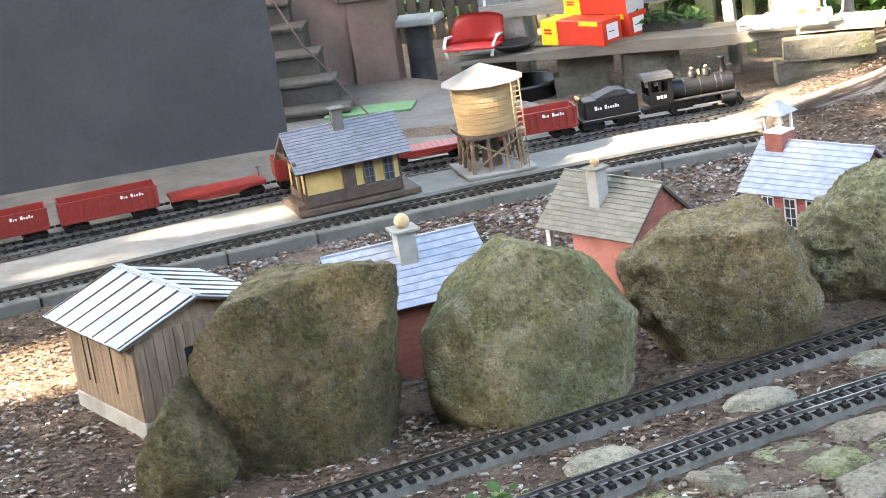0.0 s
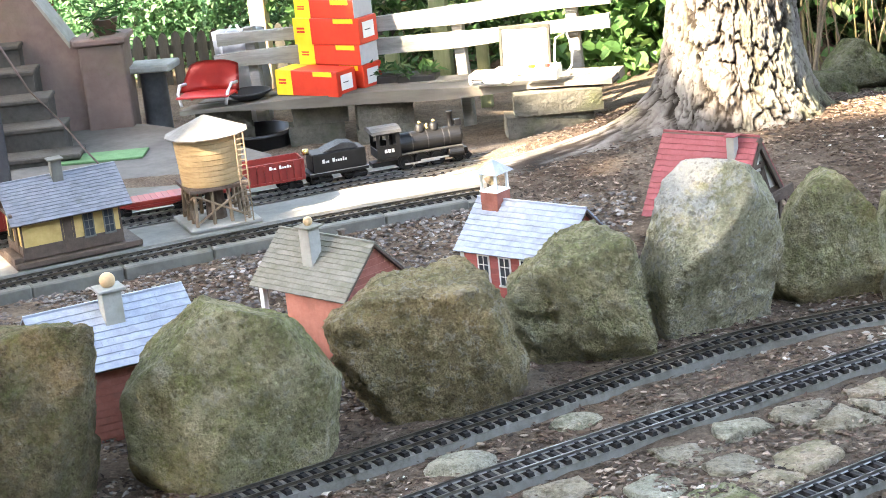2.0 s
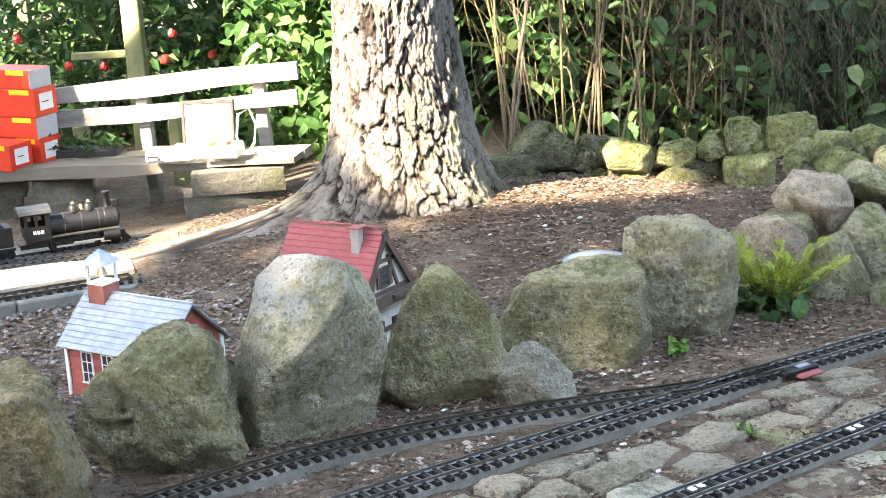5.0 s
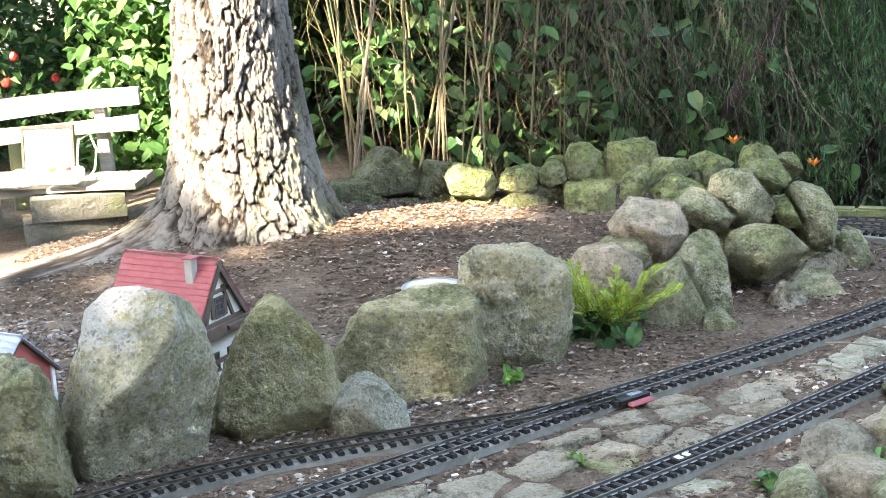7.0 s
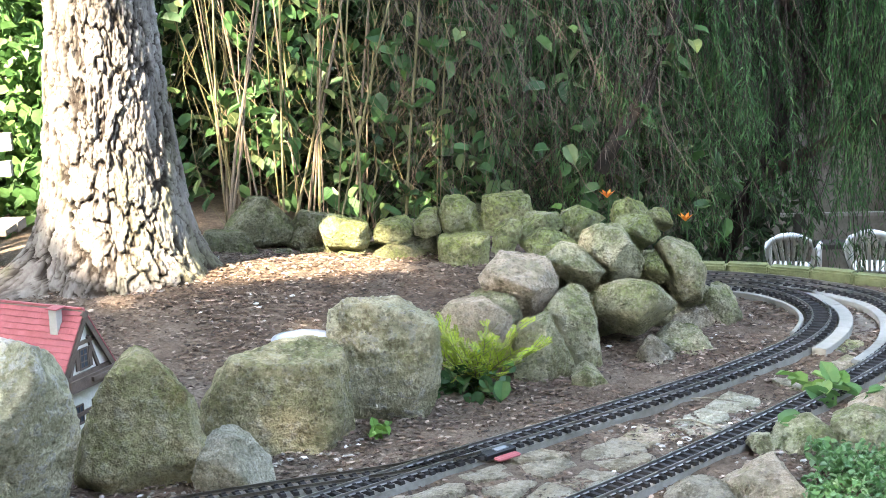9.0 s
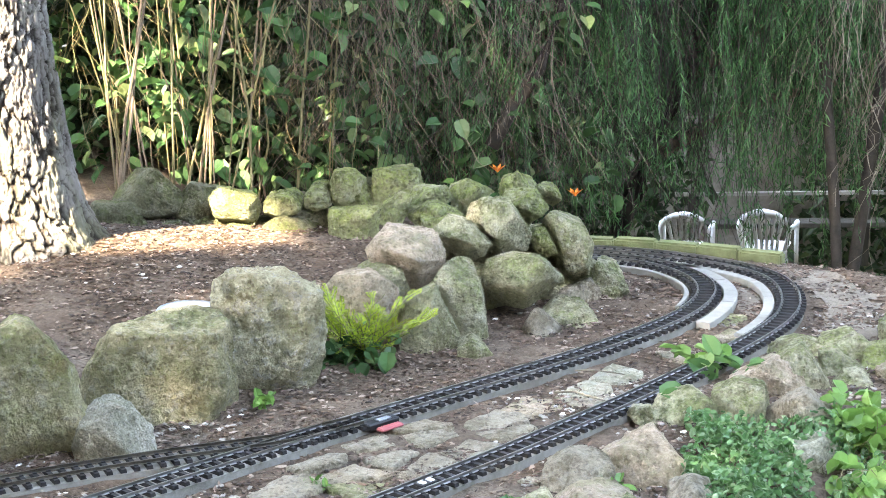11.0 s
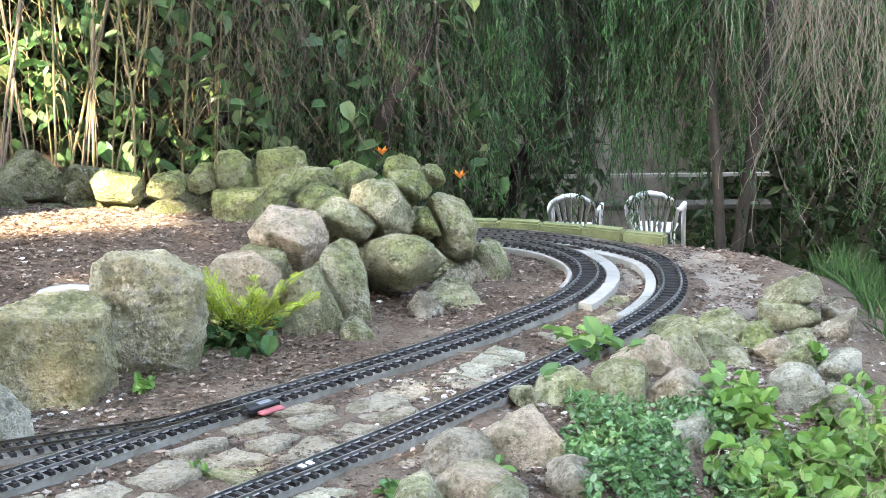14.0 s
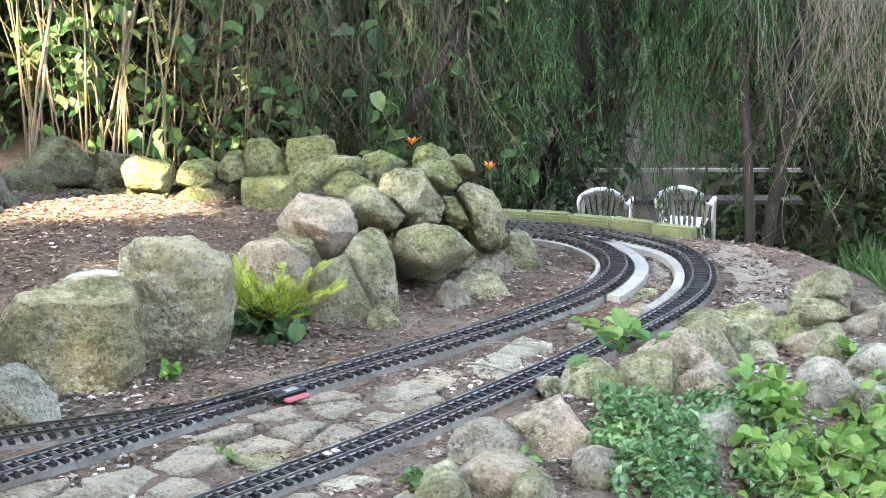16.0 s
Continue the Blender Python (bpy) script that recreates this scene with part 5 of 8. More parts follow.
MAT["wood_shed"] = worn("weathered_brown_board", (0.15, 0.105, 0.07), (0.30, 0.22, 0.15), 16, 0.8, stretch=(4, 4, 0.6), dirt=(0.09, 0.065, 0.045))
MAT["dark_gap"] = worn("near_black", (0.008, 0.008, 0.009), (0.015, 0.015, 0.016), 20, 0.9)
MAT["cap_tan"] = worn("tan_clay", (0.50, 0.33, 0.18), (0.62, 0.44, 0.26), 30, 0.7)
MAT["pane"] = worn("dark_window_pane", (0.03, 0.04, 0.05), (0.05, 0.06, 0.07), 20, 0.12, 0, 0.0, 0.001, 0.5)


# ---------------------------------------------------------------- model houses
def gable_body(L, W, h, rise, t=0.006):
    """Four walls with two gables, with a floor; open thickness is not seen."""
    bm = bmesh.new()
    prism(bm, [(-W / 2, 0), (W / 2, 0), (W / 2, h), (0, h + rise), (-W / 2, h)], -L / 2, L / 2, Matrix.Rotation(math.pi / 2, 4, "Z"))
    return bm


def gable_roof(root, L, W, h, rise, over, eave, material, courses=9, ridge_mat=None, thick=0.004, label=""):
    """Two roof slopes laid with overlapping courses, and a ridge cap. h: height of the wall top; eave and over: overhangs."""
    roof = part("roof", boxes((-L / 2 - over, -0.003, h + rise + 0.001, L / 2 + over, 0.003, h + rise + 0.006)), ridge_mat or material, root, label)
    slope = math.atan2(rise, W / 2)
    run = math.hypot(rise, W / 2) + eave
    deck = None
    course = None
    for s in (-1, 1):
        m = Matrix.Translation((0, 0, h + rise + 0.002)) @ Matrix.Rotation(0 if s < 0 else math.pi, 4, "Z") @ Matrix.Rotation(slope, 4, "X")
        if deck is None:
            deck = part("deck", boxes((-L / 2 - over, -run, -thick - 0.002, L / 2 + over, 0.0, -0.002)), MAT["trim_brown"], roof, at=m)
        else:
            share("deck", deck, roof, m)
        step = run / courses
        for i in range(courses):
            y0 = -(i + 1) * step - 0.002
            mm = m @ Matrix.Translation((0, y0, 0.0020)) @ Matrix.Rotation(-math.atan2(0.0022, step), 4, "X")
            if course is None:
                bm = bmesh.new()
                n = 26
                w = (L + 2 * over + 0.002) / n
                for k in range(n):
                    x0 = -L / 2 - over - 0.001 + k * w
                    box(bm, x0 + 0.0001, random.Random(k).uniform(-0.0008, 0.0008), -0.0012, x0 + w - 0.0001, step * 1.06, 0.0008)
                course = part("shingle_course", bm, material, roof, at=mm)
            else:
                share("shingle_course", course, roof, mm)
    return roof


def window_part(root, x, y, z, w, h, yaw, frame="trim_white", bars=(1, 1), name="window"):
    """A framed, barred model window; its outer face looks along -y before the turn by yaw."""
    m = Matrix.Translation((x, y, z)) @ Matrix.Rotation(yaw, 4, "Z")
    t = 0.0032
    bm = boxes((-w / 2, -0.003, 0, -w / 2 + t, 0.001, h), (w / 2 - t, -0.003, 0, w / 2, 0.001, h), (-w / 2, -0.0031, h - t, w / 2, 0.001, h), (-w / 2 - 0.002, -0.0045, -0.001, w / 2 + 0.002, 0.001, t))
    for i in range(bars[0]):
        xx = -w / 2 + w * (i + 1) / (bars[0] + 1)
        box(bm, xx - 0.0009, -0.0024, t, xx + 0.0009, 0.0005, h - t)
    for i in range(bars[1]):
        zz = h * (i + 1) / (bars[1] + 1)
        box(bm, -w / 2 + t, -0.0026, zz - 0.0009, w / 2 - t, 0.0005, zz + 0.0009)
    ob = part(name, bm, frame, root, at=m)
    part("pane", boxes((-w / 2 + 0.001, -0.0012, 0.001, w / 2 - 0.001, 0.002, h - 0.001)), "pane", ob, "dark glass pane")
    return ob


def chimney_part(root, x, y, z0, z1, w, material, cap_material=None, ball=None):
    bm = boxes((x - w / 2, y - w / 2, z0, x + w / 2, y + w / 2, z1))
    ob = part("chimney", soften(bm, 0.0012), material, root)
    part("cap", soften(boxes((x - w * 0.72, y - w * 0.72, z1, x + w * 0.72, y + w * 0.72, z1 + w * 0.16)), 0.001), cap_material or material, ob)
    if ball:
        bm = bmesh.new()
        bmesh.ops.create_uvsphere(bm, u_segments=20, v_segments=12, radius=ball, matrix=Matrix.Translation((x, y, z1 + w * 0.16 + ball * 0.82)))
        part("knob", bm, "cap_tan", ob, "round tan clay knob", smooth=True)
    return ob


def ridge_pose(x, y, z_eave, yaw, wall, tilt=0.0):
    """Pose of a house whose eaves lie at z_eave and whose walls are that high."""
    return pose(x, y, z_eave - wall, 0, tilt, yaw)


def schoolhouse():
    h = 0.145
    root = thing("schoolhouse", ridge_pose(-1.148, 4.098, 0.092, -31.1, h), "red model schoolhouse with pale blue shingles and belfry", "model house", "model houses")
    L, W, rise = 0.30, 0.19, 0.090
    part("wall", gable_body(L, W, h, rise), "wall_red", root)
    for i in range(9):
        part("board", boxes((-L / 2, -W / 2 - 0.0014, i * 0.0155 + 0.002, L / 2, -W / 2, i * 0.0155 + 0.0155)), "wall_red", root)
    gable_roof(root, L, W, h, rise, 0.015, 0.022, "shingle_blue", 10)
    for sx in (-1, 1):
        for sy in (-1, 1):
            part("corner_post", boxes((sx * L / 2 - 0.005, sy * W / 2 - 0.005, 0, sx * L / 2 + 0.005, sy * W / 2 + 0.005, h - 0.002)), "trim_white", root)
    for x in (-0.085, -0.02, 0.045):
        window_part(root, x, -W / 2 - 0.002, 0.05, 0.036, 0.075, 0, "trim_white", (1, 2))
    b = part("belfry_base", soften(boxes((-L / 2 + 0.015, -0.026, h + rise - 0.03, -L / 2 + 0.067, 0.026, h + rise + 0.024)), 0.001), "wall_brick", root, "red brick belfry base")
    cx, z = -L / 2 + 0.041, h + rise + 0.024
    bf = part("belfry", boxes((cx - 0.027, -0.027, z, cx + 0.027, 0.027, z + 0.004)), "trim_white", root, "white belfry with a bell")
    for sx in (-1, 1):
        for sy in (-1, 1):
            part("post", boxes((cx + sx * 0.022 - 0.003, sy * 0.022 - 0.003, z, cx + sx * 0.022 + 0.003, sy * 0.022 + 0.003, z + 0.047)), "trim_white", bf)
    bm = bmesh.new()
    lathe(bm, [(0.014, 0), (0.0125, 0.004), (0.009, 0.014), (0.007, 0.02), (0.002, 0.024)], 16, (cx, 0, z + 0.018))
    part("bell", bm, "cap_tan", bf, "small brass bell", smooth=True)
    bm = bmesh.new()
    a = [bm.verts.new((cx + sx * 0.036, sy * 0.036, z + 0.047)) for sx, sy in ((-1, -1), (1, -1), (1, 1), (-1, 1))]
    t = bm.verts.new((cx, 0, z + 0.080))
    bm.faces.new(a[::-1])
    for i in range(4):
        bm.faces.new((a[i], a[(i + 1) % 4], t))
    part("belfry_roof", bm, "shingle_blue", bf, "pale blue pyramid roof")


def red_roof_house():
    h = 0.16
    root = thing("half_timbered_house", ridge_pose(-0.717, 4.328, 0.119, -28.8, h), "model house with red tile roof and cream gable", "model house", "model houses")
    L, W, rise = 0.24, 0.21, 0.151
    part("wall", gable_body(L, W, h, rise), "wall_cream", root)
    gable_roof(root, L, W, h, rise, 0.015, 0.042, "roof_red", 15, "roof_red")
    x = L / 2 + 0.002
    for i, (y0, z0, y1, z1, t) in enumerate([(-W / 2, h, W / 2, h, 0.012), (-W / 2, h * 0.45, W / 2, h * 0.45, 0.01), (-W / 2, 0.0, -W / 2, h, 0.011), (W / 2, 0, W / 2, h, 0.011), (0.055, h, 0.02, h + 0.085, 0.008), (-0.055, h, -0.02, h + 0.085, 0.008), (-0.04, h + 0.075, 0.04, h + 0.075, 0.008)]):
        d = Vector((0, y1 - y0, z1 - z0))
        m = Matrix.Translation((x, y0, z0)) @ d.to_track_quat("Y", "Z").to_matrix().to_4x4()
        part("beam", boxes((-0.004, 0, -t / 2, 0.004, d.length, t / 2)), "trim_brown", root, at=m)
    window_part(root, x + 0.001, 0.0, h + 0.014, 0.032, 0.048, math.pi / 2, "trim_brown", (1, 2))
    for s in (-1, 1):
        part("shutter", boxes((x, s * 0.024 - 0.006, h + 0.014, x + 0.004, s * 0.024 + 0.006, h + 0.062)), MAT["trim_brown"], root)
    bal = part("balcony", boxes((x, -W / 2, h - 0.016, x + 0.042, W / 2, h - 0.010)), "trim_brown", root, "dark wooden balcony")
    part("railing", boxes((x + 0.036, -W / 2, h - 0.010, x + 0.042, W / 2, h + 0.012)), "trim_brown", bal)
    part("flower_box", boxes((x + 0.042, -0.03, h - 0.004, x + 0.050, 0.03, h + 0.006)), "trim_brown", bal)
    for y in (-0.03, 0.035):
        window_part(root, x + 0.001, y, 0.05, 0.03, 0.045, math.pi / 2, "trim_brown", (1, 1))
    chimney_part(root, L / 2 - 0.045, -0.028, h + rise - 0.075, h + rise + 0.006, 0.022, "concrete", "roof_red")
    for s in (-1, 1):
        sl = math.atan2(rise, W / 2)
        m = Matrix.Translation((L / 2 + 0.013, 0, h + rise + 0.002)) @ Matrix.Rotation(-s * sl, 4, "X")
        part("barge_board", boxes((0, 0 if s > 0 else -0.225, -0.016, 0.005, 0.225 if s > 0 else 0, -0.004)), "trim_brown", root, at=m)


def grey_roof_house():
    h = 0.175
    root = thing("brick_cottage", ridge_pose(-1.575, 3.744, 0.136, -34.4, h), "red model cottage with faded grey roof", "model house", "model houses")
    L, W, rise = 0.20, 0.19, 0.092
    part("wall", gable_body(L, W, h, rise), "wall_salmon", root, at=Matrix.Translation((0.045, 0, 0)))
    for i in range(16):
        part("siding", boxes((0.045 + L / 2, -W / 2 * min(1, max(0.05, (h + rise - i * 0.0165 - 0.02) / rise)), i * 0.0165 + 0.001, 0.045 + L / 2 + 0.0015, W / 2 * min(1, max(0.05, (h + rise - i * 0.0165 - 0.02) / rise)), i * 0.0165 + 0.0163)), "wall_brick", root)
    gable_roof(root, 0.29, W, h, rise, 0.012, 0.022, "roof_grey", 12, "roof_grey")
    for y in (-W / 2 + 0.006, W / 2 - 0.006):
        part("porch_post", boxes((-0.145, y - 0.006, 0, -0.132, y + 0.006, h)), "trim_white", root, "white porch post")
    chimney_part(root, -0.005, -0.045, h + 0.035, h + rise + 0.032, 0.034, "concrete", "roof_grey", 0.011)
    chimney_part(root, 0.02, 0.03, h + 0.05, h + rise + 0.008, 0.012, "trim_brown")


def knob_chimney_house():
    h = 0.19
    root = thing("slate_roof_house", ridge_pose(-1.98, 3.365, 0.135, 34, h), "model brick house with slate roof and ball-topped chimney", "model house", "model houses")
    L, W, rise = 0.32, 0.25, 0.082
    part("wall", gable_body(L, W, h, rise), "wall_brick", root)
    for i in range(12):
        part("brick_course", boxes((-L / 2 - 0.001, -W / 2 - 0.0016, i * 0.0158 + 0.001, L / 2 + 0.001, -W / 2, i * 0.0158 + 0.0150)), "wall_brick", root)
    gable_roof(root, L, W, h, rise, 0.014, 0.035, "shingle_blue", 9)
    chimney_part(root, 0.005, -0.04, h + 0.02, h + rise + 0.035, 0.042, "concrete", "concrete", 0.017)
    window_part(root, 0.02, -W / 2 - 0.002, 0.06, 0.04, 0.07, 0, "trim_brown", (1, 1))


def station():
    h = 0.132
    root = thing("station_building", pose(-2.512, 4.548, 0.027, 0, 0, 34.0), "ochre yellow model railway station with slate roof", "model house", "model houses")
    L, W, rise = 0.275, 0.18, 0.066
    part("wall", gable_body(L, W, h, rise), "wall_yellow", root)
    part("wainscot", boxes((-L / 2 - 0.003, -W / 2 - 0.003, 0.0, L / 2 + 0.003, W / 2 + 0.003, 0.034)), "trim_brown", root, "dark brown lower boarding")
    gable_roof(root, L, W, h, rise, 0.03, 0.045, "shingle_slate", 13)
    for x in (-L / 2, -0.026, 0.006, L / 2):
        part("batten", boxes((x - 0.0025, -W / 2 - 0.004, 0.03, x + 0.0025, -W / 2 + 0.001, h - 0.002)), "trim_brown", root)
    part("beam", boxes((-L / 2, -W / 2 - 0.0045, h - 0.012, L / 2, -W / 2 + 0.001, h - 0.004)), "trim_brown", root)
    part("door", boxes((-0.022, -W / 2 - 0.005, 0.004, 0.002, -W / 2 + 0.001, 0.098)), "trim_brown", root, "dark brown door")
    for x in (0.048, 0.105):
        window_part(root, x, -W / 2 - 0.003, 0.030, 0.030, 0.070, 0, "kerb", (1, 2))
    part("door", boxes((-L / 2 - 0.005, -0.05, 0.004, -L / 2 + 0.001, -0.018, 0.092)), "trim_brown", root)
    window_part(root, -L / 2 - 0.003, 0.03, 0.035, 0.03, 0.055, -math.pi / 2, "kerb", (1, 2))
    part("gable_beam", boxes((-L / 2 - 0.028, -W / 2 - 0.02, h - 0.004, -L / 2 - 0.02, W / 2 + 0.02, h + 0.003)), "trim_brown", root)
    part("king_post", boxes((-L / 2 - 0.027, -0.004, h, -L / 2 - 0.021, 0.004, h + rise - 0.006)), "trim_brown", root)
    part("base", soften(boxes((-L / 2 - 0.03, -W / 2 - 0.018, -0.020, L / 2 + 0.05, W / 2 + 0.02, -0.004)), 0.002), "trim_brown", root, "dark wooden station deck")
    part("step", boxes((-L / 2 - 0.03, -W / 2 - 0.005, -0.004, -L / 2 - 0.005, W / 2 - 0.05, 0.010)), "trim_brown", root)
    chimney_part(root, 0.0, -0.01, h + rise - 0.02, h + rise + 0.045, 0.030, "kerb", "kerb")


MAT["tower_roof"] = worn("dull_grey_roof", (0.15, 0.14, 0.125), (0.25, 0.24, 0.22), 20, 0.7, dirt=(0.08, 0.08, 0.06))


def water_tower():
    root = thing("water_tower", pose(-2.145, 4.79, 0.004, 0, 0, 30), "model wooden water tower on a braced timber frame", "water tower")
    part("base", soften(boxes((-0.105, -0.105, 0, 0.105, 0.105, 0.010)), 0.002), "concrete", root, "pale base slab")
    for i in range(9):
        r0 = 0.086 + 0.010 * i / 9
        bm = bmesh.new()
        lathe(bm, [(r0, 0), (r0 + 0.0012, 0.001), (r0 + 0.0012, 0.0145), (r0, 0.0155)], 40, (0, 0, 0.118 + i * 0.0156))
        part("stave_ring", bm, "wood_tan", root)
    bm = bmesh.new()
    lathe(bm, [(0.119, 0), (0.120, 0.003), (0.004, 0.052), (0.001, 0.053)], 12, (0, 0, 0.258))
    part("roof", bm, "tower_roof", root, "faceted grey roof")
    part("platform", boxes((-0.088, -0.088, 0.108, 0.088, 0.088, 0.118)), "trim_brown", root)
    for i in range(4):
        for j in range(4):
            x, y = -0.072 + i * 0.048, -0.072 + j * 0.048
            if i in (0, 3) or j in (0, 3):
                bm = bmesh.new()
                tube(bm, [(x * 1.06, y * 1.06, 0.01), (x, y, 0.109)], 0.0055, 6)
                part("post", bm, "wood_shed", root)
    for s in (-1, 1):
        for a, b in (((-0.074, s * 0.078, 0.02), (0.074, s * 0.075, 0.10)), ((0.074, s * 0.078, 0.02), (-0.074, s * 0.075, 0.10))):
            bm = bmesh.new()
            tube(bm, [a, b], 0.0035, 5)
            part("brace", bm, "wood_shed", root)
            bm = bmesh.new()
            tube(bm, [(a[1], a[0], a[2]), (b[1], b[0], b[2])], 0.0035, 5)
            part("brace", bm, "wood_shed", root)
    bm = bmesh.new()
    lathe(bm, [(0.03, 0), (0.026, 0.10)], 12, (0, 0, 0.01))
    part("riser_pipe", bm, "trim_brown", root, "dark central pipe")


def tower_ladder():
    root = thing("tower_ladder", pose(-2.145, 4.79, 0.014, 0, 0, 30), "thin dark ladder leaning on the water tower", "ladder")
    for x in (0.052, 0.076):
        part("rail", boxes((x, -0.114, 0.0, x + 0.003, -0.110, 0.255)), "wood_shed", root)
    for i in range(16):
        part("rung", boxes((0.055, -0.1135, 0.012 + i * 0.015, 0.076, -0.1105, 0.0145 + i * 0.015)), "wood_shed", root)


def goods_shed():
    h = 0.225
    root = thing("goods_shed", pose(-2.456, 3.146, -0.045, 0, 0, -40), "brown board goods shed with pale standing-seam roof", "model house", "model houses")
    L, W, rise = 0.335, 0.30, 0.050
    part("plinth", soften(boxes((-L / 2 - 0.005, -W / 2 - 0.006, 0, L / 2 + 0.005, W / 2 + 0.006, 0.040)), 0.003), "concrete", root, "speckled pale plinth")
    part("wall", gable_body(L, W, h, rise), "wood_shed", root)
    for i in range(15):
        x = -L / 2 + (i + 0.5) * L / 15
        part("board", boxes((x - L / 30 + 0.0007, -W / 2 - 0.004, 0.040, x + L / 30 - 0.0007, -W / 2, h - 0.002)), "wood_shed", root)
    for i in range(13):
        y = -W / 2 + (i + 0.5) * W / 13
        part("board", boxes((L / 2, y - W / 26 + 0.0007, 0.040, L / 2 + 0.004, y + W / 26 - 0.0007, h - 0.002)), "wood_shed", root)
    roof = gable_roof(root, L, W, h, rise, 0.026, 0.040, "roof_metal", 1, "roof_metal")
    sl = math.atan2(rise, W / 2)
    run = math.hypot(rise, W / 2) + 0.040
    for s in (0, 1):
        m = Matrix.Translation((0, 0, h + rise + 0.002)) @ Matrix.Rotation(math.pi * s, 4, "Z") @ Matrix.Rotation(sl, 4, "X")
        for i in range(7):
            x = -L / 2 - 0.018 + i * (L + 0.036) / 6
            part("seam", boxes((x - 0.0013, -run, 0.001, x + 0.0013, 0, 0.0045)), "trim_brown", roof, at=m)
    # no hole is cut; dark panels stand for the shaded inside
    part("doorway", boxes((L / 2 + 0.003, -0.04, 0.042, L / 2 + 0.0052, 0.08, 0.17)), "dark_gap", root, "dark panel for the shaded open doorway")
    for x in (-0.085, -0.055, 0.055):
        part("slot", boxes((x - 0.0025, -W / 2 - 0.0052, 0.08, x + 0.0025, -W / 2 - 0.003, 0.19)), "dark_gap", root)


tower_ladder()
schoolhouse()
red_roof_house()
grey_roof_house()
knob_chimney_house()
station()
water_tower()
goods_shed()


# ---------------------------------------------------------------- yard behind the station
MAT["wall_dark"] = worn("dark_blue_grey_wall_paint", (0.040, 0.042, 0.047), (0.058, 0.060, 0.066), 3, 0.75, 0, 0.5, 0.004, 0.25, grain=25, dirt=(0.06, 0.06, 0.064))
MAT["plaster_brown"] = worn("stained_brown_plaster", (0.14, 0.095, 0.083), (0.22, 0.155, 0.135), 5, 0.9, 0, 0.5, 0.004, 0.2, dirt=(0.13, 0.12, 0.07))
MAT["step_grey"] = worn("weathered_step", (0.050, 0.044, 0.038), (0.105, 0.095, 0.083), 8, 0.85, 0, 0.4, 0.003, 0.2, dirt=(0.09, 0.09, 0.07))
MAT["paving"] = worn("grey_yard_paving", (0.105, 0.095, 0.085), (0.18, 0.168, 0.15), 6, 0.9, 0, 0.3, 0.002, 0.2, dirt=(0.17, 0.16, 0.14))
MAT["wood_grey"] = worn("silver_grey_weathered_wood", (0.19, 0.185, 0.17), (0.34, 0.33, 0.31), 7, 0.8, 0, 0.5, 0.002, 0.25, stretch=(0.6, 5, 5), dirt=(0.16, 0.16, 0.12))
MAT["wood_black"] = worn("dark_stained_wood", (0.035, 0.035, 0.03), (0.07, 0.068, 0.058), 9, 0.8, 0, 0.4, 0.002, 0.2, stretch=(4, 4, 0.8))
MAT["wood_green"] = worn("algae_green_post", (0.15, 0.17, 0.08), (0.25, 0.25, 0.14), 8, 0.85, 0, 0.4, 0.002, 0.2, stretch=(4, 4, 0.8))
MAT["wood_post"] = worn("tan_wood_post", (0.40, 0.28, 0.17), (0.55, 0.42, 0.28), 8, 0.7, 0, 0.4, 0.002, 0.2, stretch=(4, 4, 0.6))
MAT["block_stone"] = worn("dark_weathered_block", (0.055, 0.053, 0.044), (0.15, 0.145, 0.122), 9, 0.92, 0, 0.6, 0.005, 0.2, grain=9, dirt=(0.075, 0.09, 0.035))
MAT["box_red"] = worn("red_cardboard", (0.50, 0.028, 0.012), (0.60, 0.045, 0.02), 8, 0.45, 0, 0.1, 0.0005, 0.4)
MAT["box_yellow"] = worn("yellow_cardboard", (0.78, 0.47, 0.02), (0.85, 0.55, 0.04), 8, 0.45, 0, 0.1, 0.0005, 0.4)
MAT["box_label"] = worn("pale_paper_label", (0.60, 0.58, 0.55), (0.72, 0.70, 0.66), 12, 0.6)
MAT["box_grey"] = worn("grey_cardboard", (0.33, 0.33, 0.32), (0.43, 0.42, 0.41), 8, 0.7)
MAT["plastic_red"] = worn("red_plastic", (0.42, 0.02, 0.015), (0.52, 0.035, 0.028), 8, 0.4, 0, 0.1, 0.0005, 0.5)
MAT["plastic_white"] = worn("white_plastic", (0.66, 0.67, 0.66), (0.78, 0.79, 0.78), 10, 0.4, 0, 0.1, 0.0005, 0.5, dirt=(0.5, 0.5, 0.46))
MAT["plastic_black"] = worn("black_plastic", (0.012, 0.012, 0.013), (0.03, 0.03, 0.03), 10, 0.4, 0, 0.1, 0.0005, 0.5)
MAT["metal_grey"] = worn("galvanised_metal", (0.30, 0.32, 0.35), (0.45, 0.47, 0.50), 9, 0.4, 0.7, 0.1, 0.0005)
MAT["loco_black"] = worn("loco_black_paint", (0.004, 0.004, 0.0045), (0.010, 0.010, 0.011), 30, 0.5, 0, 0.1, 0.0003, 0.3)
MAT["loco_grey"] = worn("dusty_black_roof", (0.020, 0.020, 0.021), (0.055, 0.055, 0.056), 30, 0.6)
MAT["car_red"] = worn("boxcar_red_plastic", (0.20, 0.018, 0.014), (0.30, 0.032, 0.025), 20, 0.5, 0, 0.1, 0.0004, 0.4, dirt=(0.2, 0.03, 0.02))
MAT["brass"] = worn("polished_brass", (0.60, 0.42, 0.16), (0.72, 0.55, 0.25), 20, 0.25, 0.9)
MAT["letter"] = worn("white_lettering", (0.72, 0.72, 0.70), (0.80, 0.80, 0.78), 20, 0.6)
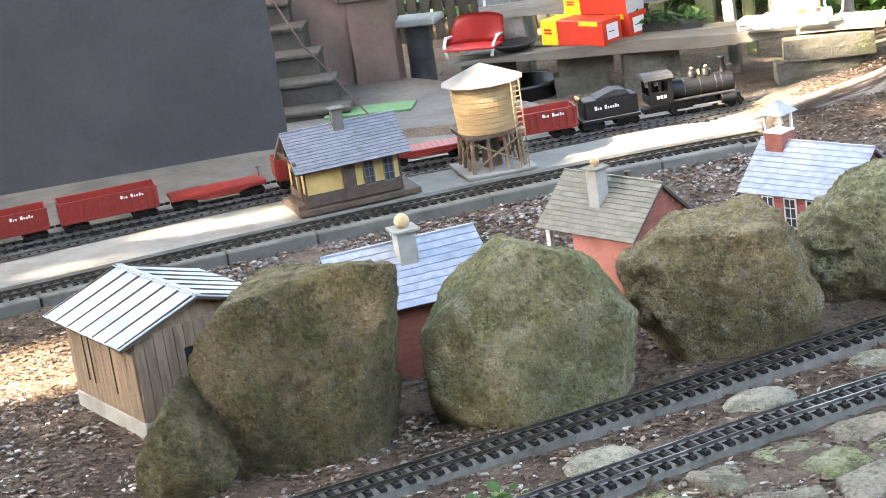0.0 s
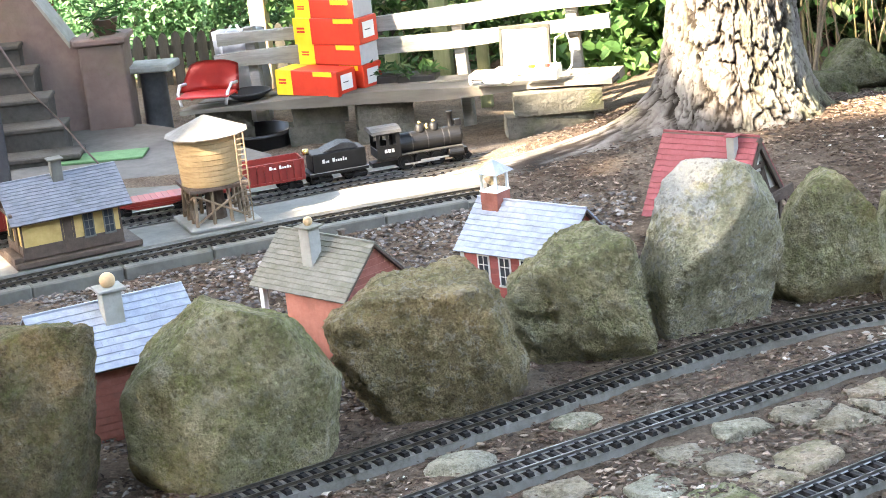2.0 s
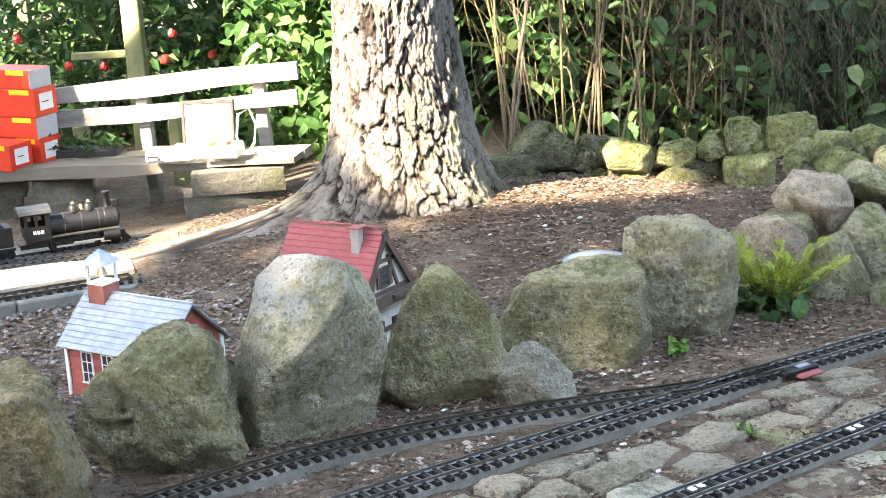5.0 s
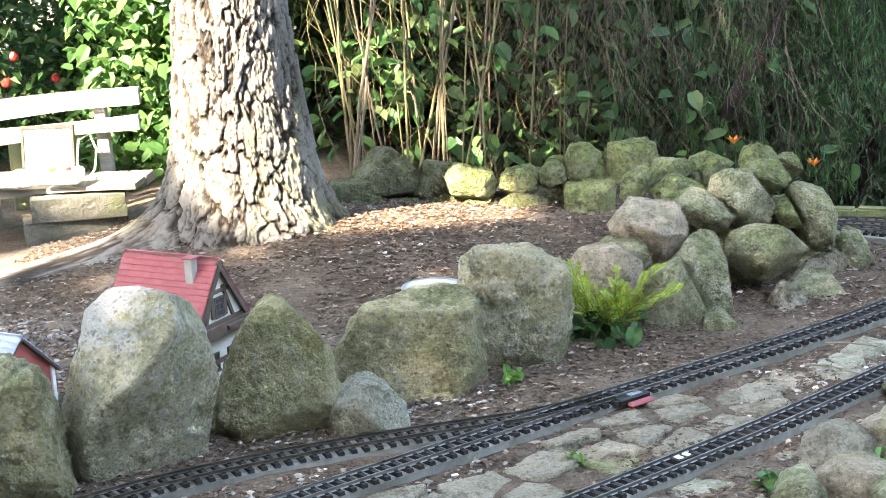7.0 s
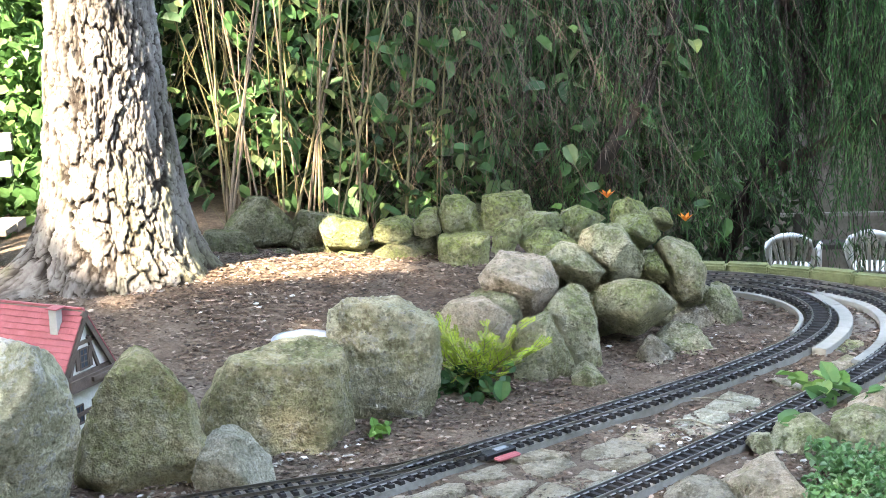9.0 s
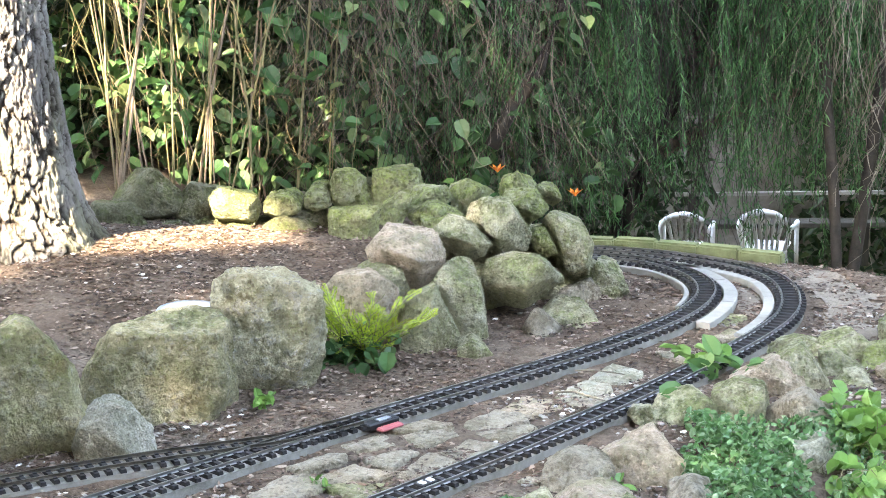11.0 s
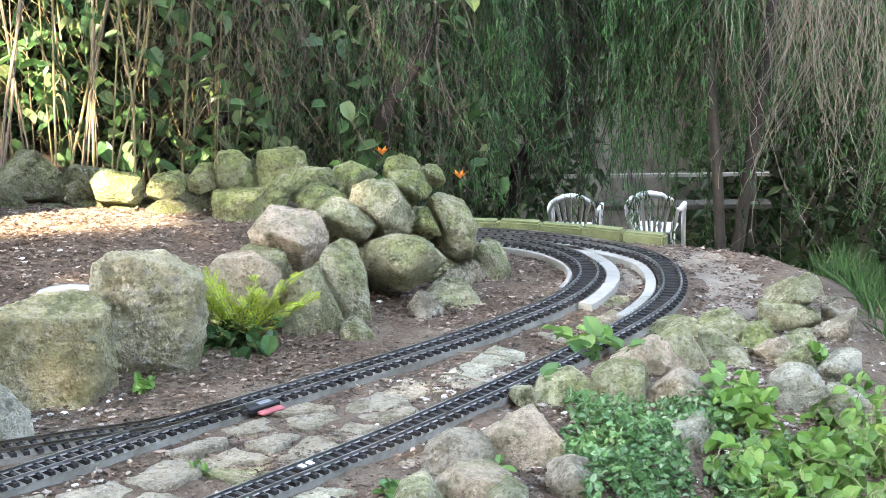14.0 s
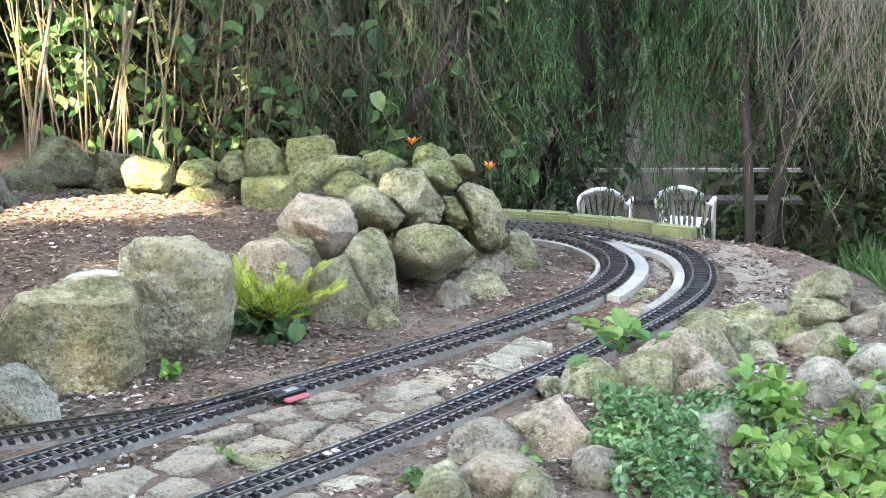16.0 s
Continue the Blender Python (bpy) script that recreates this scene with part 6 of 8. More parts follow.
MAT["mat_green"] = worn("green_artificial_turf", (0.09, 0.20, 0.09), (0.14, 0.28, 0.13), 30, 0.9)
MAT["moss_kerb"] = worn("mossy_concrete", (0.085, 0.098, 0.04), (0.18, 0.19, 0.095), 22, 0.95, 0, 0.5, 0.003, 0.2, dirt=(0.10, 0.13, 0.04))


def slab(name, x0, y0, z0, x1, y1, z1, material, label, category, bevel=0.004, m=None):
    ob = part(name, soften(boxes((x0, y0, z0, x1, y1, z1)), bevel), material, None)
    if m is not None:
        ob.matrix_basis = m
    return tagged(ob, label, category, kind="structure")


# grey house wall, end corner at about (-3.0, 5.4)
slab("wall_house", -3.2, 0, -0.5, 0, 0.24, 2.4, "wall_dark", "dark blue-grey painted rendered house wall", "wall", m=pose(-2.985, 5.36, 0, 0, 0, 24))
strip_between("yard_paving", [(-4.6, 4.1), (-3.4, 4.72), (-2.6, 5.12), (-2.05, 5.34)], [(-5.2, 6.4), (-3.6, 6.6), (-2.9, 6.5), (-2.25, 5.85)], -0.12, -0.055, MAT["paving"], "grey paved yard behind the tracks", "pavement")
slab("turf_mat", -0.20, -0.08, -0.0545, 0.12, 0.06, -0.046, "mat_green", "green artificial turf mat on the paving", "mat", 0.002, pose(-2.86, 5.98, 0, 0, 0, 8))


def stairs():
    root = thing("stairs", pose(-3.21, 5.88, -0.09, 0, 0, 11), "weathered grey outdoor steps beside a brown wall", "stairs", kind="structure")
    for i in range(7):
        bm = boxes((-0.62, i * 0.125, -0.1, 0.25 - i * 0.062, i * 0.125 + 0.14, i * 0.082 + 0.050))
        part("riser", bm, "step_grey", root)
        part("tread", soften(boxes((-0.62, i * 0.125 - 0.012, i * 0.082 + 0.050, 0.256 - i * 0.062, i * 0.125 + 0.14, i * 0.082 + 0.068)), 0.004), "step_grey", root)
    return root


stairs()


def brown_wall():
    root = thing("stair_wall", pose(0, 0, 0), "brown plastered stair wall with pale sloping coping", "wall", kind="structure")
    bm = bmesh.new()
    m = Matrix.Translation((-3.09, 6.48, 0)) @ Matrix.Rotation(math.radians(9), 4, "Z")
    prism(bm, [(-1.3, -0.3), (0, -0.3), (0, 0.27), (-0.06, 0.29), (-0.21, 0.54), (-1.3, 2.35)], 0, 0.11, m)
    part("wall_body", bm, "plaster_brown", root)
    bm = bmesh.new()
    prism(bm, [(-0.05, 0.285), (-0.215, 0.56), (-1.3, 2.38), (-1.3, 2.34), (-0.205, 0.525), (-0.05, 0.262)], -0.02, 0.13, m)
    part("coping", bm, "concrete", root, "pale weathered coping")
    part("pillar", soften(boxes((-0.02, -0.03, -0.3, 0.15, 0.14, 0.265)), 0.006), "plaster_brown", root, at=m)
    part("pillar_cap", soften(boxes((-0.035, -0.045, 0.265, 0.165, 0.155, 0.290)), 0.005), "plaster_brown", root, at=m)
    pot = thing("potted_plant", pose(-3.02, 6.55, 0.29), "trailing narrow-leaved plant in a pot on the pillar", "plant")
    bm = bmesh.new()
    lathe(bm, [(0.035, 0), (0.05, 0.06), (0.053, 0.06), (0.045, 0.058)], 20)
    part("pot", bm, "plaster_brown", pot, smooth=True)
    rng = np.random.default_rng(77)
    q = rng.normal(0, 0.045, (90, 3)) + np.array([0, 0, 0.07])
    o = leaves("foliage", q, 0.085, 0.010, "leaf_mid", 78, droop=-0.1)
    o.parent = pot
    q = np.stack([rng.normal(-0.02, 0.02, 50), np.full(50, -0.07) + rng.normal(0, 0.01, 50), rng.uniform(-0.16, 0.06, 50)], 1)
    o = leaves("trailing_foliage", q, 0.03, 0.012, "leaf_mid", 79, droop=0.6)
    o.parent = pot


brown_wall()
MAT["wall_red_dark"] = worn("dark_red_paint", (0.22, 0.02, 0.02), (0.30, 0.035, 0.03), 10, 0.6)
slab("red_wall", -0.6, 0, -0.5, 0.12, 0.12, 1.2, MAT["wall_red_dark"], "dark red painted wall beyond the stairs", "wall", m=pose(-4.02, 8.35, 0, 0, 0, 8))


def wire():
    bm = bmesh.new()
    tube(bm, [(-3.06, 5.62, 0.42), (-3.00, 5.66, 0.26), (-2.93, 5.70, 0.15), (-2.84, 5.66, 0.05), (-2.74, 5.62, -0.05)], 0.0035, 6)
    ob = part("cable", bm, "plaster_brown", None, smooth=True)
    tagged(ob, "pale cable hanging down beside the wall", "cable")


wire()


MAT["bin_metal"] = worn("dull_dark_metal", (0.06, 0.065, 0.07), (0.13, 0.14, 0.15), 9, 0.45, 0.5, 0.1, 0.0005)


def bin_column():
    root = thing("waste_bin", pose(-2.885, 6.62, -0.16), "grey metal waste bin with flat pale lid", "bin")
    bm = bmesh.new()
    lathe(bm, [(0.072, 0), (0.075, 0.012), (0.052, 0.04), (0.050, 0.285), (0.056, 0.29)], 28)
    part("body", bm, "bin_metal", root, smooth=True)
    part("lid", soften(boxes((-0.092, -0.075, 0.290, 0.092, 0.075, 0.318)), 0.006), "concrete", root, "pale flat lid")


bin_column()


def picket_fence():
    root = thing("picket_fence", pose(-3.42, 7.55, -0.25, 0, 0, 8), "dark stained picket fence with rounded tops", "fence", kind="structure")
    proto = None
    for i in range(24):
        if proto is None:
            bm = bmesh.new()
            prism(bm, [(-0.021, 0), (0.021, 0), (0.021, 0.33), (0.013, 0.355), (0, 0.365), (-0.013, 0.355), (-0.021, 0.33)], 0, 0.014)
            proto = part("picket", bm, "wood_black", root)
        else:
            share("picket", proto, root, pose(i * 0.056, 0, random.Random(i).uniform(-0.006, 0.006)))
    for z in (0.09, 0.27):
        part("rail", boxes((-0.05, 0.0145, z, 1.38, 0.034, z + 0.035)), "wood_black", root)


picket_fence()


# ---------------------------------------------------------------- bench and what lies on it
def wavy_plank(bm, x0, x1, z0, h, y0, y1, seed, slope=0.0):
    rng = random.Random(seed)
    a, b, c = rng.uniform(0, 6), rng.uniform(0, 6), rng.uniform(5, 8)
    n = 28
    low = [(x0 + (x1 - x0) * i / n, z0 + slope * i / n + 0.007 * math.sin(c * i / n + a) + 0.003 * math.sin(17 * i / n)) for i in range(n + 1)]
    high = [(x0 + (x1 - x0) * i / n, z0 + h + slope * i / n + 0.009 * math.sin(c * 0.9 * i / n + b)) for i in range(n + 1)]
    va = [bm.verts.new((x, y0, z)) for x, z in low]
    vb = [bm.verts.new((x, y0, z)) for x, z in high]
    vc = [bm.verts.new((x, y1, z)) for x, z in low]
    vd = [bm.verts.new((x, y1, z)) for x, z in high]
    for i in range(n):
        bm.faces.new((va[i], va[i + 1], vb[i + 1], vb[i]))
        bm.faces.new((vc[i + 1], vc[i], vd[i], vd[i + 1]))
        bm.faces.new((vb[i], vb[i + 1], vd[i + 1], vd[i]))
        bm.faces.new((va[i + 1], va[i], vc[i], vc[i + 1]))
    bm.faces.new((va[0], vb[0], vd[0], vc[0]))
    bm.faces.new((va[n], vc[n], vd[n], vb[n]))
    return bm


BENCH = pose(-1.885, 6.13, 0.072, 0, -1.9, -7.5)


# darker than the backrest wood: shade on the seat is in the colour
MAT["wood_seat"] = worn("shaded_weathered_plank", (0.10, 0.09, 0.075), (0.22, 0.20, 0.17), 6, 0.85, stretch=(0.2, 1, 1), bump=0.5)


def bench():
    root = thing("garden_bench", BENCH, "rustic grey plank bench on stacked stone blocks", "bench")
    part("seat", wavy_plank(bmesh.new(), -0.80, 0.80, -0.030, 0.030, 0.0, 0.115, 1), "wood_seat", root)
    part("seat", wavy_plank(bmesh.new(), -0.78, 0.80, -0.030, 0.029, 0.125, 0.215, 2), "wood_seat", root)
    part("backrest", wavy_plank(bmesh.new(), -0.72, 0.77, 0.168, 0.056, 0.245, 0.267, 3, 0.035), "wood_grey", root)
    part("backrest", wavy_plank(bmesh.new(), -0.74, 0.76, 0.084, 0.055, 0.243, 0.265, 4, 0.035), "wood_grey", root)
    for x in (-0.60, 0.20, 0.62):
        part("post", soften(boxes((x - 0.02, 0.267, -0.22, x + 0.02, 0.305, 0.235)), 0.003), "wood_grey", root)


bench()


def stone_blocks():
    proto = None
    for j, (bx, by, yaw, levels, base) in enumerate(((-1.452, 5.975, 12, 3, -0.165), (-2.02, 6.155, 14, 3, -0.222), (-2.27, 6.22, 14, 2, -0.130), (-2.62, 6.24, 14, 2, -0.130))):
        for k in range(levels):
            rng = random.Random(j * 9 + k)
            bm = boxes((-0.0, -0.0, 0, 0.30 if j == 0 else 0.20, 0.105, 0.083 if j else 0.0745))
            bmesh.ops.subdivide_edges(bm, edges=bm.edges[:], cuts=3, use_grid_fill=True)
            for v in bm.verts:
                v.co += Vector([0.004 * noise.noise(v.co * 25 + Vector((j, k, a))) for a in range(3)])
            ob = part("stone_block", soften(bm, 0.0), "block_stone", None)
            ob.matrix_basis = pose(bx + rng.uniform(-0.012, 0.012) + 0.008 * k, by + rng.uniform(-0.008, 0.008), base + k * (0.0838 if j else 0.0755), 0, 0, yaw + rng.uniform(-3, 3))
            tagged(ob, "rough grey stone block stacked under the bench", "stone block", "stone blocks under the bench")


stone_blocks()


def train_box(m, L, W, H, grey_end=False):
    root = thing("cardboard_box", m, "red and yellow cardboard box with paper label", "box", "boxes stacked on the bench")
    part("carton", soften(boxes((-L / 2, -W / 2, 0, L / 2, W / 2, H)), 0.002), "box_red", root)
    part("yellow_band", boxes((-L / 2 - 0.0008, -W / 2 - 0.0008, 0.0006, -L / 2 + L * 0.26, W / 2 + 0.0008, H + 0.0008)), "box_yellow", root, "yellow end of the box")
    part("corner_patch", boxes((L * 0.12, -W / 2 - 0.0009, H - 0.018, L * 0.42, -W / 2, H - 0.001)), "box_yellow", root)
    if grey_end:
        part("end_panel", boxes((L / 2, -W / 2 + 0.001, 0.001, L / 2 + 0.0012, W / 2 - 0.001, H - 0.001)), "box_grey", root)
    else:
        part("paper_label", boxes((L / 2, -W * 0.30, H * 0.22, L / 2 + 0.0012, W * 0.30, H * 0.82)), "box_label", root, "white paper label")
        part("print_bar", boxes((L / 2 + 0.001, -W * 0.2, H * 0.5, L / 2 + 0.0018, W * 0.1, H * 0.53)), "dark_gap", root)
    for k in range(2):
        part("print_bar", boxes((-L * 0.45, -W / 2 - 0.0016, H * (0.58 - 0.13 * k), -L * 0.33, -W / 2 - 0.0008, H * (0.66 - 0.13 * k))), "box_red", root)


BOX_YAW = -26
for x, y, z, L, W, H, g in ((-2.163, 6.249, 0.068, 0.285, 0.105, 0.090, False), (-2.085, 6.340, 0.068, 0.285, 0.105, 0.090, False), (-2.090, 6.335, 0.159, 0.275, 0.105, 0.072, True), (-2.090, 6.335, 0.232, 0.290, 0.112, 0.094, False), (-2.090, 6.335, 0.327, 0.270, 0.105, 0.066, True)):
    train_box(pose(x, y, z, 0, 0, BOX_YAW + random.Random(int(z * 999)).uniform(-2, 2)), L, W, H, g)



def small_red_chair():
    root = thing("red_chair", pose(-2.575, 6.30, 0.055, 0, 0, -4), "small red plastic chair with pale arm loops on the bench", "chair")
    bm = bmesh.new()
    n = 12
    rows = []
    for j in range(7):
        t = j / 6
        rows.append([bm.verts.new(((-1 + 2 * i / n) * (0.115 - 0.02 * t), 0.05 + 0.03 * t - 0.05 * (1 - abs(-1 + 2 * i / n)) * 0.3 - 0.05 * (abs(-1 + 2 * i / n)) ** 2 * (1 - t), 0.035 + 0.105 * t - 0.02 * t * (abs(-1 + 2 * i / n)) ** 3)) for i in range(n + 1)])
    for r, s in zip(rows, rows[1:]):
        for i in range(n):
            bm.faces.new((r[i], r[i + 1], s[i + 1], s[i]))
    bmesh.ops.solidify(bm, geom=bm.faces[:], thickness=0.005)
    part("backrest", bm, "plastic_red", root, smooth=True)
    part("seat", soften(boxes((-0.10, -0.09, 0.028, 0.10, 0.05, 0.036)), 0.003), "plastic_red", root)
    for s in (-1, 1):
        bm = bmesh.new()
        tube(bm, [(s * 0.085, -0.075, 0.0), (s * 0.095, -0.07, 0.045), (s * 0.10, -0.03, 0.068), (s * 0.10, 0.03, 0.062)], 0.006, 8)
        part("arm", bm, "plastic_white", root, "pale arm loop", smooth=True)
        bm = bmesh.new()
        tube(bm, [(s * 0.085, 0.04, 0.0), (s * 0.088, 0.04, 0.03)], 0.006, 8)
        part("leg", bm, "plastic_red", root)


small_red_chair()


def bench_clutter():
    bm = bmesh.new()
    lathe(bm, [(0.05, 0), (0.052, 0.002), (0.083, 0.020), (0.085, 0.026), (0.080, 0.026), (0.05, 0.006)], 28)
    ob = part("black_bowl", bm, "plastic_black", None, smooth=True)
    ob.matrix_basis = pose(-2.43, 6.30, 0.058)
    tagged(ob, "shallow black plastic bowl on the bench", "bowl")
    for i, (x, y) in enumerate(((-1.93, 6.33), (-1.80, 6.30))):
        tray = thing("plant_tray", pose(x, y, 0.070, 0, 0, -8 + 5 * i), "black plastic plant tray with green seedlings", "plant tray", "plant trays on the bench")
        part("tray", soften(boxes((-0.07, -0.045, 0, 0.07, 0.045, 0.035)), 0.004), "plastic_black", tray)
        rng = np.random.default_rng(60 + i)
        pts = np.stack([rng.uniform(-0.06, 0.06, 60), rng.uniform(-0.04, 0.04, 60), rng.uniform(0.03, 0.06, 60)], 1)
        o = leaves("foliage", pts, 0.05, 0.018, "leaf_mid", 61 + i, droop=-0.5)
        o.parent = tray
    board = thing("white_board", pose(-1.40, 6.19, 0.092, -8, 0, -6), "white framed panel leaning on the bench backrest", "board")
    part("panel", boxes((-0.085, 0, 0.0, 0.085, 0.010, 0.165)), "plastic_white", board)
    for a in ((-0.09, -0.004, 0, -0.080, 0.012, 0.17), (0.080, -0.004, 0, 0.09, 0.012, 0.17), (-0.09, -0.0045, 0.16, 0.09, 0.0125, 0.172)):
        part("frame", soften(boxes(a), 0.001), "wood_black", board)
    dev = thing("power_unit", pose(-1.475, 6.05, 0.098, 0, 0, -8), "white power unit with handle on the bench", "power unit")
    part("case", soften(boxes((-0.10, -0.04, 0, 0.02, 0.05, 0.038)), 0.006), "plastic_white", dev)
    part("lid", soften(boxes((-0.02, -0.03, 0.0, 0.05, 0.05, 0.046)), 0.005), "plastic_white", dev)
    bm = bmesh.new()
    tube(bm, [(-0.085, -0.043, 0.012), (-0.085, -0.052, 0.022), (-0.05, -0.052, 0.022), (-0.05, -0.043, 0.012)], 0.003, 6)
    part("handle", bm, "plastic_black", dev)
    tr = thing("transformer", pose(-1.33, 6.07, 0.100, 0, 0, -8), "grey train transformer with yellow and red knobs", "transformer")
    bm = bmesh.new()
    prism(bm, [(-0.04, 0), (0.045, 0), (0.045, 0.035), (0.03, 0.045), (-0.04, 0.03)], -0.06, 0.06, Matrix.Rotation(math.pi / 2, 4, "Z"))
    part("case", soften(bm, 0.002), "box_label", tr)
    bm = bmesh.new()
    lathe(bm, [(0.014, 0), (0.012, 0.012)], 16, (-0.035, 0.0, 0.035))
    part("knob", bm, "box_yellow", tr, "yellow knob")
    bm = bmesh.new()
    lathe(bm, [(0.010, 0), (0.009, 0.012)], 16, (0.02, 0.0, 0.037))
    part("knob", bm, "plastic_red", tr, "red knob")
    bm = bmesh.new()
    tube(bm, [(-1.25, 6.06, 0.105), (-1.23, 6.10, 0.13), (-1.225, 6.13, 0.19), (-1.25, 6.16, 0.235), (-1.285, 6.15, 0.22), (-1.29, 6.12, 0.15), (-1.27, 6.08, 0.11)], 0.004, 7)
    ob = part("cable_loop", bm, "plastic_white", None, smooth=True)
    tagged(ob, "white cable loop hanging on the bench", "cable")
    fl = thing("garden_bag", pose(-2.56, 6.72, -0.12, 0, 0, -6), "grey bag with white straps behind the bench", "bag")
    bm = boxes((-0.09, -0.04, 0, 0.09, 0.05, 0.36))
    bmesh.ops.subdivide_edges(bm, edges=bm.edges[:], cuts=4, use_grid_fill=True)
    for v in bm.verts:
        v.co += Vector([0.012 * noise.noise(v.co * 12 + Vector((a * 7, 0, 0))) for a in range(3)])
    part("sack", bm, "metal_grey", fl, smooth=True)
    for s in (-1, 1):
        bm = bmesh.new()
        tube(bm, [(s * 0.06, -0.05, 0.24), (s * 0.05, -0.06, 0.34), (s * 0.01, -0.03, 0.385)], 0.006, 6)
        part("strap", bm, "plastic_white", fl)


bench_clutter()


def under_bench_tub():
    # added black body that stands in for the shade under the bench
    bm = bmesh.new()
    lathe(bm, [(0.10, 0), (0.105, 0.004), (0.135, 0.19), (0.142, 0.192), (0.142, 0.204), (0.132, 0.204), (0.10, 0.012)], 28)
    ob = part("black_tub", bm, "plastic_black", None, smooth=True)
    ob.matrix_basis = pose(-2.42, 6.28, -0.26)
    tagged(ob, "black plastic tub added for the shade under the bench", "tub")


under_bench_tub()


def pergola():
    root = thing("pergola", pose(0, 0, 0), "wooden rose pergola of tan and green posts", "pergola", kind="structure")
    for x, y, mat, w, top in ((-2.645, 7.38, "wood_post", 0.035, 1.6), (-1.85, 7.15, "wood_green", 0.035, 1.6), (-2.50, 7.9, "wood_green", 0.03, 1.6), (-1.62, 6.68, "wood_green", 0.022, 0.16), (-1.96, 6.66, "wood_green", 0.025, 0.12)):
        part("post", soften(boxes((x - w, y - w, -0.35, x + w, y + w, top)), 0.004), mat, root)
    for x0, x1, z, y in ((-2.10, -1.80, 0.285, 7.15), (-2.66, -2.45, 0.47, 7.40), (-2.60, -2.40, 0.30, 7.42)):
        part("bar", soften(boxes((x0, y - 0.012, z, x1, y + 0.012, z + 0.028)), 0.003), "wood_green", root)


pergola()


# ---------------------------------------------------------------- train
def along(pts, s):
    """Pose on a track at s metres from its start."""
    q, yaw = curve_points(pts, 0.01)
    i = min(max(int(s / 0.01), 0), len(q) - 1)
    return Matrix.Translation((q[i][0], q[i][1], 0)) @ Matrix.Rotation(yaw[i], 4, "Z")


def wheel_bm(r, w=0.006):
    bm = bmesh.new()
    lathe(bm, [(r * 1.12, 0), (r * 1.12, 0.0015), (r, 0.002), (r * 0.97, w), (r * 0.8, w), (r * 0.72, w - 0.0015), (r * 0.3, w - 0.0015), (r * 0.25, w + 0.001)], 20)
    for v in bm.verts:
        v.co = Vector((v.co.x, -v.co.z, v.co.y))
    return bm


def truck(root, x, r=0.013):
    """A freight truck: side frames and four wheels."""
    for s in (-1, 1):
        bm = boxes((x - 0.034, s * 0.030 - 0.003, r * 0.55, x + 0.034, s * 0.030 + 0.003, r * 1.2), (x - 0.010, s * 0.030 - 0.004, r * 0.5, x + 0.010, s * 0.030 + 0.004, r * 1.9))
        part("side_frame", soften(bm, 0.0008), "loco_black", root)
        for dx in (-0.023, 0.023):
            o = part("wheel", wheel_bm(r), "loco_black", root, smooth=False)
            o.matrix_basis = Matrix.Translation((x + dx, s * 0.0215, r)) @ Matrix.Rotation(0 if s < 0 else math.pi, 4, "Z")


def gondola(m):
    root = thing("gondola_car", m, "red model gondola freight car with ribbed sides", "freight car", "cars of the model train")
    L, W = 0.285, 0.088
    part("floor", boxes((-L / 2, -W / 2, 0.032, L / 2, W / 2, 0.040)), "car_red", root)
    for s in (-1, 1):
        part("side", boxes((-L / 2, s * W / 2 - 0.0015, 0.034, L / 2, s * W / 2 + 0.0015, 0.092)), "car_red", root)
        part("end", boxes((s * L / 2 - 0.0015, -W / 2, 0.034, s * L / 2 + 0.0015, W / 2, 0.092)), "car_red", root)
        part("sill", boxes((-L / 2, s * (W / 2 + 0.002) - 0.002, 0.030, L / 2, s * (W / 2 + 0.002) + 0.002, 0.037)), "car_red", root)
        part("top_rail", boxes((-L / 2, s * (W / 2 + 0.002) - 0.0025, 0.089, L / 2, s * (W / 2 + 0.002) + 0.0025, 0.094)), "car_red", root)
        for i in range(13):
            x = -L / 2 + 0.006 + i * (L - 0.012) / 12
            part("rib", boxes((x - 0.0035, s * (W / 2 + 0.0035) - 0.0025, 0.031, x + 0.0035, s * (W / 2 + 0.0035) + 0.0025, 0.0895)), "car_red", root)
        x = 0.035
        for wide, tall in ((0.007, 0.010), (0.003, 0.006), (0.006, 0.006), (0.0, 0), (0.007, 0.010), (0.004, 0.006), (0.006, 0.006), (0.005, 0.009), (0.005, 0.006)):
            if wide:
                part("letter_bar", soften(boxes((x, s * (W / 2 + 0.0065) - 0.0006, 0.074, x + wide, s * (W / 2 + 0.0065) + 0.0006, 0.074 + tall)), 0.0005), "letter", root)
            x += wide + 0.0024 if wide else 0.007
        part("coupler", boxes((s * L / 2, -0.004, 0.020, s * (L / 2 + 0.016), 0.004, 0.027)) if s > 0 else boxes((-L / 2 - 0.016, -0.004, 0.020, -L / 2, 0.004, 0.027)), "loco_black", root)
        truck(root, s * 0.10)


